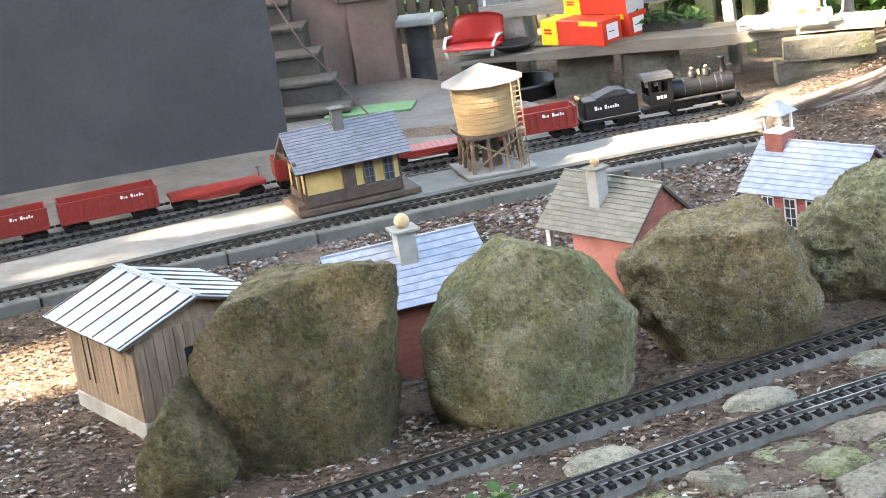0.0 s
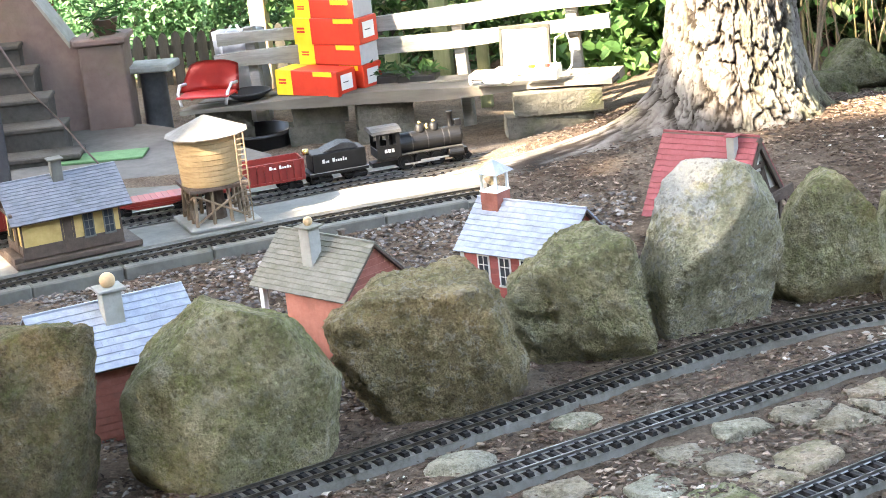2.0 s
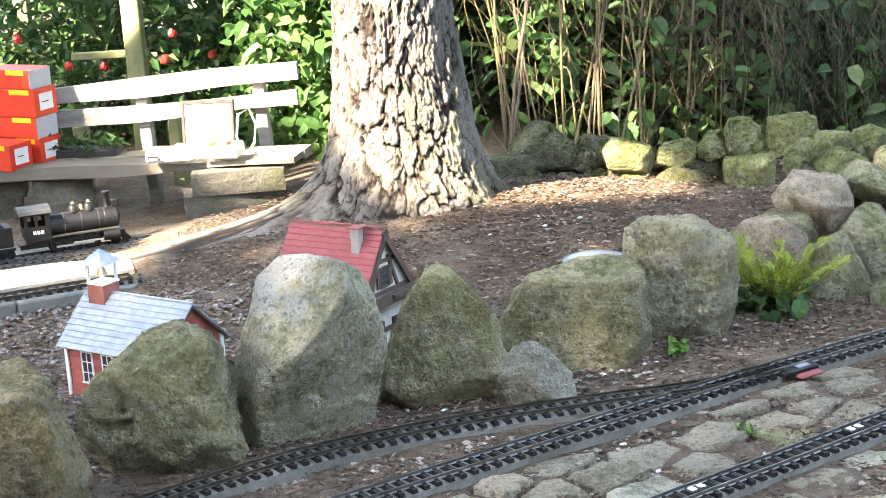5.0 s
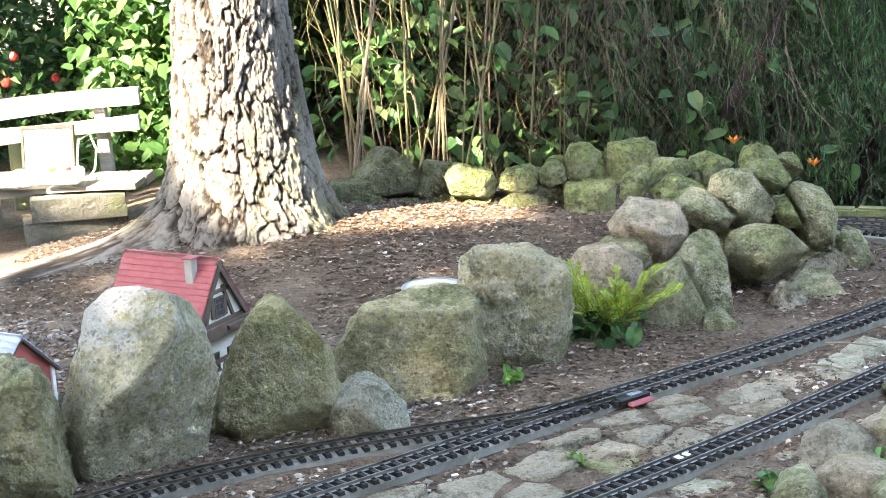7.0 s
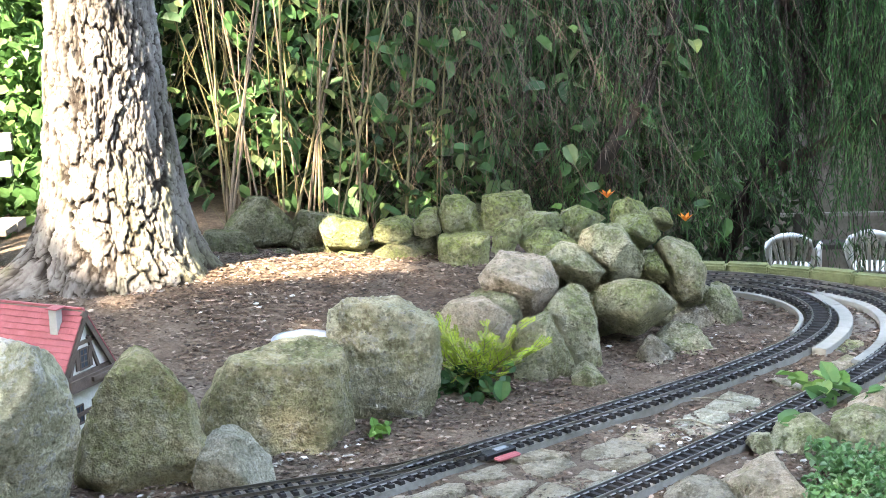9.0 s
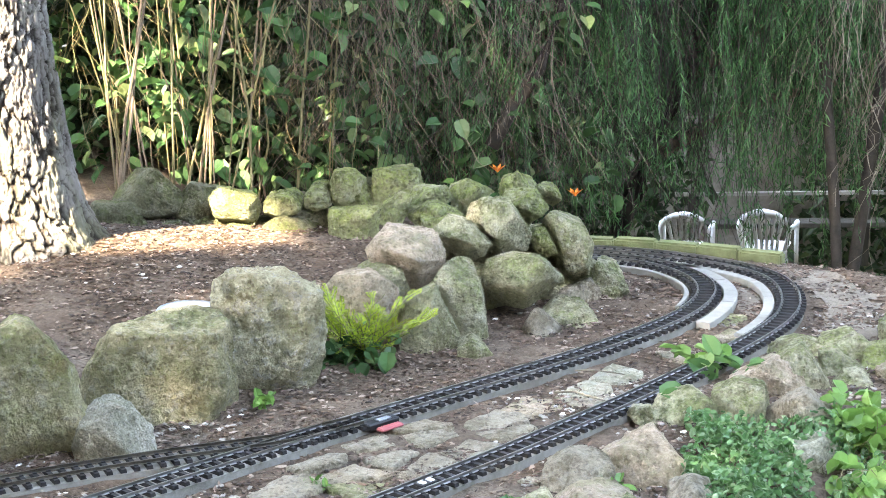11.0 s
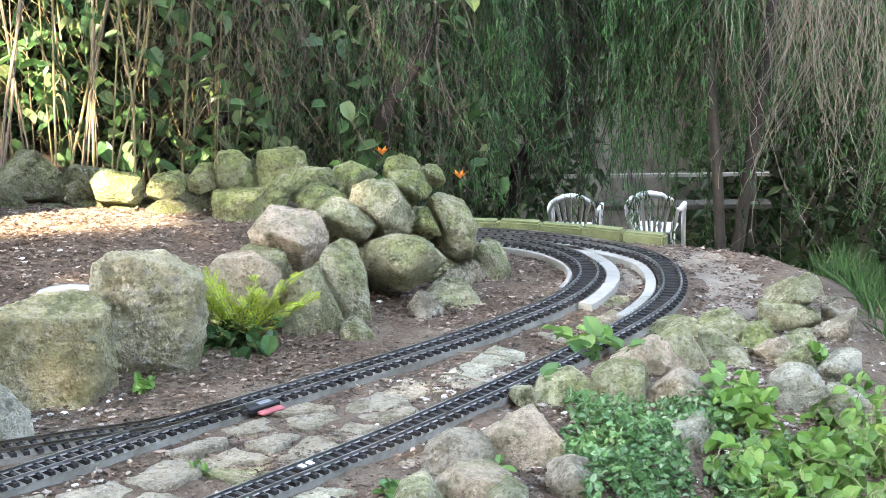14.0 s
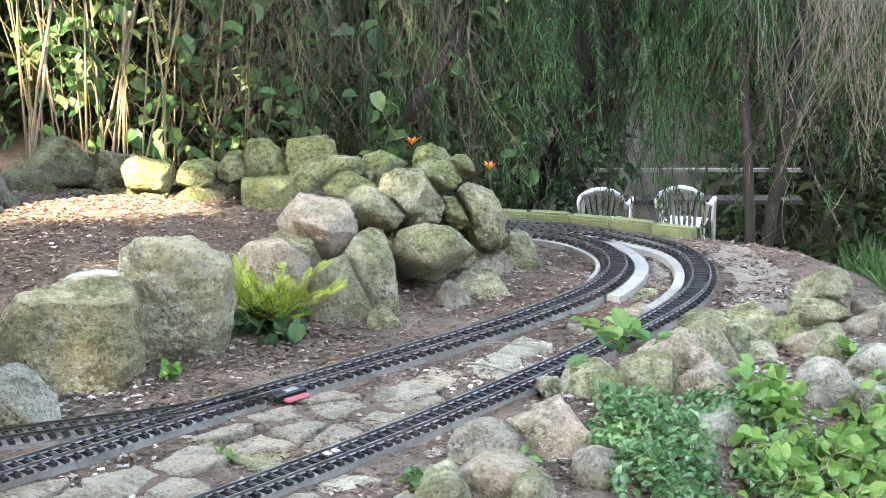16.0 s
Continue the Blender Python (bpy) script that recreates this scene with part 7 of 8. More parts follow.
def flatcar(m):
    root = thing("flat_car", m, "low red model flat car", "freight car", "cars of the model train")
    L, W = 0.285, 0.088
    part("deck", soften(boxes((-L / 2, -W / 2, 0.032, L / 2, W / 2, 0.043)), 0.001), "car_red", root)
    for i in range(16):
        x = -L / 2 + (i + 0.5) * L / 16
        part("plank", boxes((x - 0.0082, -W / 2 + 0.001, 0.043, x + 0.0082, W / 2 - 0.001, 0.0446)), "car_red", root)
    bm = bmesh.new()
    prism(bm, [(-0.09, 0.031), (0.09, 0.031), (0.05, 0.021), (-0.05, 0.021)], -W / 2, W / 2)
    part("truss", bm, "car_red", root)
    bm = bmesh.new()
    lathe(bm, [(0.008, 0), (0.008, 0.002)], 14, (L / 2 - 0.01, 0.02, 0.072))
    tube(bm, [(L / 2 - 0.01, 0.02, 0.044), (L / 2 - 0.01, 0.02, 0.072)], 0.0012, 6)
    part("brake_wheel", bm, "loco_black", root)
    for s in (-1, 1):
        part("coupler", boxes((min(s * L / 2, s * (L / 2 + 0.016)), -0.004, 0.020, max(s * L / 2, s * (L / 2 + 0.016)), 0.004, 0.027)), "loco_black", root)
        truck(root, s * 0.10)


def tender(m):
    root = thing("tender", m, "black model tender with sloping dark coal load", "tender", "cars of the model train")
    L, W = 0.185, 0.088
    part("frame", boxes((-L / 2, -W / 2, 0.028, L / 2, W / 2, 0.038)), "loco_black", root)
    part("tank", soften(boxes((-L / 2 + 0.012, -W / 2 + 0.003, 0.038, L / 2 - 0.004, W / 2 - 0.003, 0.095)), 0.003), "loco_black", root)
    bm = bmesh.new()
    prism(bm, [(-0.045, 0.095), (0.07, 0.095), (0.055, 0.112), (0.02, 0.118), (-0.02, 0.106)], -W / 2 + 0.01, W / 2 - 0.01)
    part("coal", soften(bm, 0.003), "loco_grey", root, "dark heaped coal load")
    bm = bmesh.new()
    lathe(bm, [(0.010, 0), (0.010, 0.016), (0.006, 0.018)], 14)
    o = part("rear_lamp", bm, "brass", root, "lamp on the tender", smooth=True)
    o.matrix_basis = Matrix.Translation((-L / 2 + 0.012, 0, 0.10)) @ Matrix.Rotation(-math.pi / 2, 4, "Y")
    for s in (-1, 1):
        x = -0.05
        for wide, tall in ((0.008, 0.012), (0.003, 0.007), (0.006, 0.007), (0.0, 0), (0.008, 0.012), (0.004, 0.007), (0.006, 0.007), (0.006, 0.007), (0.005, 0.011), (0.005, 0.007)):
            if wide:
                part("letter_bar", soften(boxes((x, s * (W / 2 - 0.002) - 0.0008, 0.065, x + wide, s * (W / 2 - 0.002) + 0.0008, 0.065 + tall)), 0.0006), "letter", root)
            x += wide + 0.0022 if wide else 0.008
        part("stripe", boxes((-L / 2, s * W / 2 - 0.001, 0.0365, L / 2, s * W / 2 + 0.001, 0.0385)), "metal_grey", root)
        truck(root, s * 0.055)


def locomotive(m):
    root = thing("steam_locomotive", m, "black model steam locomotive with brass bell and domes", "locomotive")
    part("frame", boxes((-0.15, -0.022, 0.020, 0.15, 0.022, 0.034)), "loco_black", root)
    for s in (-1, 1):
        part("running_board", boxes((-0.06, s * 0.036 - 0.010, 0.050, 0.135, s * 0.036 + 0.010, 0.053)), "loco_grey", root)
    bm = bmesh.new()
    lathe(bm, [(0.030, 0), (0.032, 0.004), (0.032, 0.16), (0.033, 0.163), (0.033, 0.198), (0.030, 0.202), (0.012, 0.206), (0.010, 0.209)], 28)
    o = part("boiler", bm, "loco_black", root, smooth=False)
    o.matrix_basis = Matrix.Translation((-0.062, 0, 0.077)) @ Matrix.Rotation(math.pi / 2, 4, "Y")
    for x in (-0.02, 0.03, 0.08):
        bm = bmesh.new()
        lathe(bm, [(0.0328, 0), (0.0328, 0.003)], 28)
        o = part("boiler_band", bm, "loco_grey", root)
        o.matrix_basis = Matrix.Translation((x, 0, 0.077)) @ Matrix.Rotation(math.pi / 2, 4, "Y")
    for x, r, h, mat in ((0.015, 0.014, 0.024, "loco_black"), (0.060, 0.014, 0.024, "loco_black")):
        bm = bmesh.new()
        lathe(bm, [(r * 1.2, 0), (r, 0.006), (r, h - 0.006), (r * 0.6, h), (r * 0.1, h + 0.003)], 20, (x, 0, 0.104))
        part("dome", bm, mat, root, smooth=True)
        bm = bmesh.new()
        lathe(bm, [(0.004, 0), (0.006, 0.005), (0.002, 0.010)], 12, (x, 0, 0.104 + h))
        part("finial", bm, "brass", root, "polished brass finial")
    bm = bmesh.new()
    lathe(bm, [(0.008, 0), (0.004, 0.003), (0.006, 0.012), (0.002, 0.016)], 14, (0.037, 0, 0.112))
    part("bell", bm, "brass", root, "small brass bell", smooth=True)
    bm = bmesh.new()
    lathe(bm, [(0.013, 0), (0.009, 0.006), (0.0085, 0.045), (0.011, 0.047), (0.011, 0.052), (0.007, 0.052)], 20, (0.112, 0, 0.104))
    part("smokestack", bm, "loco_black", root, smooth=True)
    part("headlamp", soften(boxes((0.125, -0.010, 0.108, 0.145, 0.010, 0.128)), 0.002), "loco_black", root)
    # cab
    cab = part("cab", boxes((-0.135, -0.044, 0.048, -0.132, 0.044, 0.075), (-0.065, -0.044, 0.048, -0.060, 0.044, 0.128)), "loco_black", root)
    for s in (-1, 1):
        for a in ((-0.135, 0.048, -0.062, 0.088), (-0.135, 0.088, -0.125, 0.128), (-0.104, 0.088, -0.096, 0.128), (-0.074, 0.088, -0.062, 0.128), (-0.135, 0.120, -0.062, 0.128)):
            part("cab_panel", boxes((a[0], s * 0.044 - 0.0015, a[1], a[2], s * 0.044 + 0.0015, a[3])), "loco_black", cab)
        for i in range(3):
            part("number_bar", boxes((-0.112 + i * 0.011, s * 0.0462 - 0.0006, 0.066, -0.104 + i * 0.011, s * 0.0462 + 0.0006, 0.076)), "letter", cab)
    bm = bmesh.new()
    prism(bm, [(-0.052, 0.126), (0.052, 0.126), (0.045, 0.134), (0.02, 0.140), (-0.02, 0.140), (-0.045, 0.134)], 0.055, 0.148, Matrix.Rotation(math.pi / 2, 4, "Z"))
    part("cab_roof", bm, "loco_grey", cab, "dusty black cab roof")
    for x in (-0.045, 0.005, 0.055):
        for s in (-1, 1):
            o = part("driving_wheel", wheel_bm(0.024, 0.007), "loco_black", root)
            o.matrix_basis = Matrix.Translation((x, s * 0.0215, 0.024)) @ Matrix.Rotation(0 if s < 0 else math.pi, 4, "Z")
    for s in (-1, 1):
        o = part("pilot_wheel", wheel_bm(0.013), "loco_black", root)
        o.matrix_basis = Matrix.Translation((0.125, s * 0.0215, 0.013)) @ Matrix.Rotation(0 if s < 0 else math.pi, 4, "Z")
        bm = bmesh.new()
        lathe(bm, [(0.014, 0), (0.016, 0.002), (0.016, 0.046), (0.014, 0.048)], 18)
        o = part("cylinder", bm, "loco_black", root)
        o.matrix_basis = Matrix.Translation((0.088, s * 0.038, 0.034)) @ Matrix.Rotation(math.pi / 2, 4, "Y")
        part("side_rod", boxes((-0.05, s * 0.034 - 0.0015, 0.016, 0.06, s * 0.034 + 0.0015, 0.021)), "metal_grey", root, "bright steel rod")
        part("main_rod", boxes((0.0, s * 0.038 - 0.0015, 0.022, 0.095, s * 0.038 + 0.0015, 0.027)), "metal_grey", root)
    part("pilot_beam", boxes((0.140, -0.040, 0.030, 0.150, 0.040, 0.044)), "loco_black", root)
    bm = bmesh.new()
    for i in range(9):
        y = -0.032 + i * 0.008
        box(bm, 0.148, y - 0.0016, 0.006, 0.150 + 0.022 * (1 - abs(y) / 0.04), y + 0.0016, 0.012)
        tube(bm, [(0.150, y * 0.8, 0.034), (0.150 + 0.022 * (1 - abs(y) / 0.04), y, 0.009)], 0.0016, 5)
    part("cowcatcher", bm, "loco_black", root)


S0 = 2.83
locomotive(along(B3, S0))
tender(along(B3, S0 - 0.255))
gondola(along(B3, S0 - 0.51))
flatcar(along(B3, S0 - 0.83))
gondola(along(B3, S0 - 1.15))
flatcar(along(B3, S0 - 1.47))
gondola(along(B3, S0 - 1.79))
gondola(along(B3, S0 - 2.11))


# ---------------------------------------------------------------- chairs beyond the bank
def garden_chair(m):
    """A stacking chair with arched slotted back, arms and four splayed legs, in full-size metres; m scales it."""
    root = thing("plastic_garden_chair", m, "white plastic garden chair with slotted arched back", "chair", "white garden chairs")
    part("seat", soften(boxes((-0.22, -0.22, 0.40, 0.22, 0.20, 0.425)), 0.01), "plastic_white", root)
    rim = [(-0.20, 0.20, 0.42), (-0.235, 0.235, 0.55), (-0.25, 0.265, 0.66), (-0.20, 0.29, 0.76), (-0.10, 0.305, 0.81), (0, 0.31, 0.825), (0.10, 0.305, 0.81), (0.20, 0.29, 0.76), (0.25, 0.265, 0.66), (0.235, 0.235, 0.55), (0.20, 0.20, 0.42)]
    bm = bmesh.new()
    tube(bm, rim, [0.022, 0.024, 0.028, 0.034, 0.038, 0.040, 0.038, 0.034, 0.028, 0.024, 0.022], 8)
    back = part("backrest", bm, "plastic_white", root, smooth=True)
    for i in range(6):
        x = -0.125 + i * 0.05
        x2 = x * 1.5
        bm = bmesh.new()
        zt = 0.80 - 0.9 * x2 * x2
        tube(bm, [(x, 0.20, 0.42), (x * 1.1, 0.235, 0.55), (x * 1.3, 0.27, 0.67), (x2, 0.30, zt)], [0.016, 0.020, 0.025, 0.030], 6)
        part("slat", bm, "plastic_white", back)
    for s in (-1, 1):
        bm = bmesh.new()
        tube(bm, [(s * 0.25, 0.265, 0.66), (s * 0.27, 0.10, 0.645), (s * 0.28, -0.10, 0.64), (s * 0.275, -0.21, 0.63), (s * 0.27, -0.235, 0.56), (s * 0.265, -0.25, 0.42), (s * 0.275, -0.28, 0.0)], [0.024, 0.026, 0.028, 0.028, 0.024, 0.024, 0.020], 8)
        part("arm", bm, "plastic_white", root, smooth=True)
        bm = bmesh.new()
        tube(bm, [(s * 0.21, 0.20, 0.42), (s * 0.24, 0.30, 0.0)], [0.026, 0.02], 8)
        part("leg", bm, "plastic_white", root)


def scaled(x, y, z, yaw, k):
    return pose(x, y, z, 0, 0, yaw) @ Matrix.Scale(k, 4)


garden_chair(scaled(2.88, 10.36, -1.47, 158, 0.56))
garden_chair(scaled(2.43, 10.42, -1.45, 162, 0.52))


def low_wall():
    root = thing("bank_kerb", pose(0, 0, 0), "low mossy green kerb of concrete blocks", "kerb", kind="structure")
    q, yaw = curve_points([(0.55, 5.69), (0.85, 5.65), (1.065, 5.582), (1.242, 5.512), (1.378, 5.43), (1.495, 5.352), (1.612, 5.274)], 0.13)
    for i, ((x, y), a) in enumerate(zip(q, yaw)):
        bm = boxes((-0.064, -0.022, -0.12, 0.064, 0.022, -0.002))
        part("kerb_stone", soften(bm, 0.006, 2), "moss_kerb", root, at=pose(x, y, 0.002 * math.sin(i * 3), 0, 0, math.degrees(a)))


low_wall()


# ---------------------------------------------------------------- trackside details
def switch_machine():
    root = thing("switch_motor", pose(0.273, 4.017, -0.02, 0, 0, 38), "black switch motor box with red lever by the rails", "switch motor")
    part("case", soften(boxes((-0.045, -0.075, 0, 0.045, -0.047, 0.015)), 0.003), "loco_black", root)
    part("plate", boxes((-0.01, -0.070, 0.015, 0.025, -0.053, 0.0165)), "metal_grey", root, "small metal plate")
    part("lever", soften(boxes((-0.03, -0.100, 0.0, 0.035, -0.079, 0.008)), 0.003), "roof_red", root, "faded red lever")


switch_machine()


def track_contact(x, y, yaw):
    """A small black plate between the rails with two white clips."""
    root = thing("track_contact", pose(x, y, -0.0078, 0, 0, yaw), "small black contact plate with white clips between the rails", "track part")
    part("plate", soften(boxes((-0.022, -0.012, 0, 0.022, 0.012, 0.006)), 0.001), "loco_black", root)
    for k in (-1, 1):
        part("clip", soften(boxes((k * 0.011 - 0.006, -0.008, 0.006, k * 0.011 + 0.006, 0.008, 0.009)), 0.001), "letter", root, "white clip")


track_contact(0.375, 3.567, 41)
track_contact(0.055, 3.287, 41)


def fallen_stick(pts, w):
    bm = bmesh.new()
    tube(bm, pts, [w, w * 0.9, w * 0.8, w * 0.5], 6)
    ob = part("stick", bm, "twig_pale", None, smooth=True)
    tagged(ob, "thin dry stick fallen on the flagstones", "stick", "sticks on the flagstones")


fallen_stick([(0.715, 4.13, -0.012), (0.76, 4.115, -0.008), (0.80, 4.065, -0.010), (0.845, 4.035, -0.014)], 0.0028)
fallen_stick([(0.79, 4.29, -0.014), (0.83, 4.27, -0.008), (0.875, 4.245, -0.009), (0.90, 4.25, -0.016)], 0.0022)


def metal_bowl():
    bm = bmesh.new()
    lathe(bm, [(0.060, 0), (0.066, 0.002), (0.076, 0.035), (0.082, 0.037), (0.080, 0.040), (0.072, 0.037), (0.060, 0.006)], 40)
    ob = part("metal_bowl", bm, "metal_grey", None, smooth=True)
    ob.matrix_basis = pose(-0.128, 4.80, -0.004)
    tagged(ob, "shiny round metal dish on the soil", "bowl")


metal_bowl()


def loop_kerbs():
    root = thing("loop_edging", pose(0, 0, 0), "pale concrete edging strips inside the track loop", "kerb", kind="structure")
    for line, off, w, a, b in ((T2, -0.064, 0.019, 4.50, 5.22), (T2, 0.054, 0.006, 4.62, 5.36), (T3, 0.058, 0.014, 4.05, 4.98)):
        q, yaw = curve_points(line, 0.02)
        i0, i1 = int(a / 0.02), min(int(b / 0.02), len(q) - 1)
        for k in range(i0, i1 - 2, 10):
            j = slice(k, min(k + 10, i1) + 1)
            p = np.stack([q[j, 0] - np.sin(yaw[j]) * off, q[j, 1] + np.cos(yaw[j]) * off], 1)
            p[-1] += (p[-2] - p[-1]) * 0.15
            bm = bmesh.new()
            sweep(bm, p, yaw[j], [(-w, -0.04), (w, -0.04), (w, -0.002), (w - 0.002, 0), (-w + 0.002, 0), (-w, -0.002)], -0.014)
            part("edging_stone", bm, "edging", root)


loop_kerbs()


# ---------------------------------------------------------------- unseen shade tree added behind the viewer, and the crown of the big tree
SLANT = Vector((TO_SUN.x / TO_SUN.z, TO_SUN.y / TO_SUN.z))
SUN_GAPS = [  # openings in the leaves, by where their light falls: x, y, radius
    (-3.0, 3.3, 0.15),
    (-3.3, 4.02, 0.07), (-3.05, 4.18, 0.07), (-2.8, 4.32, 0.05), (-1.95, 4.86, 0.05), (-1.75, 4.98, 0.06), (-1.55, 5.08, 0.05),
    (-1.55, 5.25, 0.07), (-1.35, 5.36, 0.08), (-1.15, 5.45, 0.10), (-0.42, 5.60, 0.12), (-0.25, 5.75, 0.12),
    (-0.40, 5.42, 0.09), (-0.30, 5.47, 0.09), (-0.2, 5.53, 0.09), (-0.1, 5.60, 0.08), (-0.02, 5.66, 0.07), (0.02, 5.76, 0.07),
    (-1.30, 6.20, 0.20), (-1.05, 6.30, 0.22), (-0.95, 6.5, 0.25),
    (-1.60, 6.45, 0.10),
    (-2.6, 7.6, 0.35), (-3.0, 8.2, 0.45), (-2.2, 8.4, 0.3), (-1.5, 7.4, 0.2), (-1.1, 7.0, 0.22), (-0.85, 7.2, 0.2), (-0.2, 6.9, 0.09), (0.1, 7.1, 0.09), (0.35, 7.25, 0.05), (0.0, 6.6, 0.05),
    (3.0, 10.4, 0.10),
]
for tx, ty, tz, r in ((-0.01, 5.89, 0.07, 0.06), (-0.02, 5.83, -0.01, 0.05), (-0.79, 3.60, 0.36, -0.065), (-3.6, 8.3, 0.5, 0.45), (-3.0, 8.3, 0.5, 0.4), (-3.3, 8.3, 0.2, 0.4), (-0.78, 5.36, 0.30, 0.05), (-0.80, 5.38, 0.42, 0.08), (-0.72, 5.33, 0.50, 0.08), (-0.80, 5.36, 0.60, 0.15), (-0.70, 5.31, 0.72, 0.15), (-0.80, 5.36, 0.85, 0.17), (-0.66, 5.32, 0.12, 0.05), (-0.56, 5.34, 0.08, 0.05),
                      (-1.1, 7.1, 0.35, 0.28), (-1.0, 7.0, 0.65, 0.25), (-0.25, 6.6, 0.25, 0.09), (-0.3, 6.7, 0.55, 0.10), (0.05, 6.8, 0.45, 0.03), (-1.35, 6.2, 0.25, 0.22), (-1.48, 6.2, 0.3, 0.12), (-1.2, 6.2, 0.1, 0.2)):
    SUN_GAPS.append((tx - SLANT.x * (tz - 0.1), ty - SLANT.y * (tz - 0.1), r))


gap_rng = random.Random(19)
for _ in range(20):
    SUN_GAPS.append((gap_rng.uniform(-0.6, 1.2), gap_rng.uniform(6.5, 8.2), gap_rng.uniform(-0.03, 0.05)))


def crown_points(n, seed, x_range, y_range, h_range):
    """Leaf places of a canopy, given by where they cast their shade, leaving the gaps open."""
    rng = np.random.default_rng(seed)
    gx, gy = rng.uniform(*x_range, n), rng.uniform(*y_range, n)
    keep = np.ones(n, bool)
    for x, y, r in SUN_GAPS:
        keep &= (gx - x) ** 2 + (gy - y) ** 2 > (r + 0.10) ** 2
    gx, gy = gx[keep], gy[keep]
    h = rng.uniform(*h_range, len(gx))
    return np.stack([gx + SLANT.x * (h - 0.1), gy + SLANT.y * (h - 0.1), h], 1)


# stands out of view; its leaves are placed only to block the sun
def shade_tree():
    root = thing("shade_tree", pose(-9.0, -1.5, -0.05), "unseen leafy tree added to shade the railway", "tree")
    bm = bmesh.new()
    tube(bm, [(0, 0, -0.1), (0.08, 0.05, 2.0), (0.0, 0.2, 4.4), (0.2, 0.4, 6.6), (0.3, 0.5, 8.6)], [0.42, 0.30, 0.25, 0.17, 0.06], 16)
    part("trunk", bm, "bark", root, smooth=True)
    for i in range(14):
        a = i * 0.9 + 0.3
        bm = bmesh.new()
        z = 5.0 + 0.22 * i
        s = 2.2 - 0.06 * i
        tube(bm, [(0.1, 0.3, z), (0.45 * s * math.cos(a), 0.3 + 0.45 * s * math.sin(a), z + 0.9), (s * math.cos(a), 0.3 + s * math.sin(a), z + 1.3)], [0.13, 0.08, 0.02], 8)
        part("limb", bm, "bark", root, smooth=True)
    pts = np.concatenate([crown_points(60000, 11, (-5.6, 5.0), (-3.4, 1.3), (7.0, 9.0)), crown_points(16000, 10, (-5.6, -3.25), (1.5, 6.2), (7.0, 9.0)), crown_points(80000, 3, (-3.3, 4.4), (1.2, 9.8), (7.0, 9.0)), crown_points(22000, 8, (-1.0, 7.0), (9.6, 14.0), (7.0, 9.0)), crown_points(15000, 9, (4.2, 7.0), (3.0, 9.8), (7.0, 9.0))]) - np.array([-9.0, -1.5, -0.05])
    o = leaves("crown", pts, 0.13, 0.095, "leaf_mid", 4)
    o.parent = root


shade_tree()


# ---------------------------------------------------------------- background planting
def zone(rng, n, x0, x1, y0, y1, z0, z1):
    return np.stack([rng.uniform(x0, x1, n), rng.uniform(y0, y1, n), rng.uniform(z0, z1, n)], 1)


def clumped(rng, n, x0, x1, y0, y1, z0, z1, clumps, size):
    c = zone(rng, clumps, x0, x1, y0, y1, z0, z1)
    return c[rng.integers(0, clumps, n)] + rng.normal(0, size, (n, 3))


# darker copy of the dry twig; shade deep in the foliage is in its colour
MAT["twig_dark"] = worn("shaded_dry_twig", (0.014, 0.011, 0.009), (0.04, 0.032, 0.024), 30, 0.9)
MAT["cane"] = worn("yellow_green_cane", (0.085, 0.075, 0.032), (0.19, 0.16, 0.08), 8, 0.7)


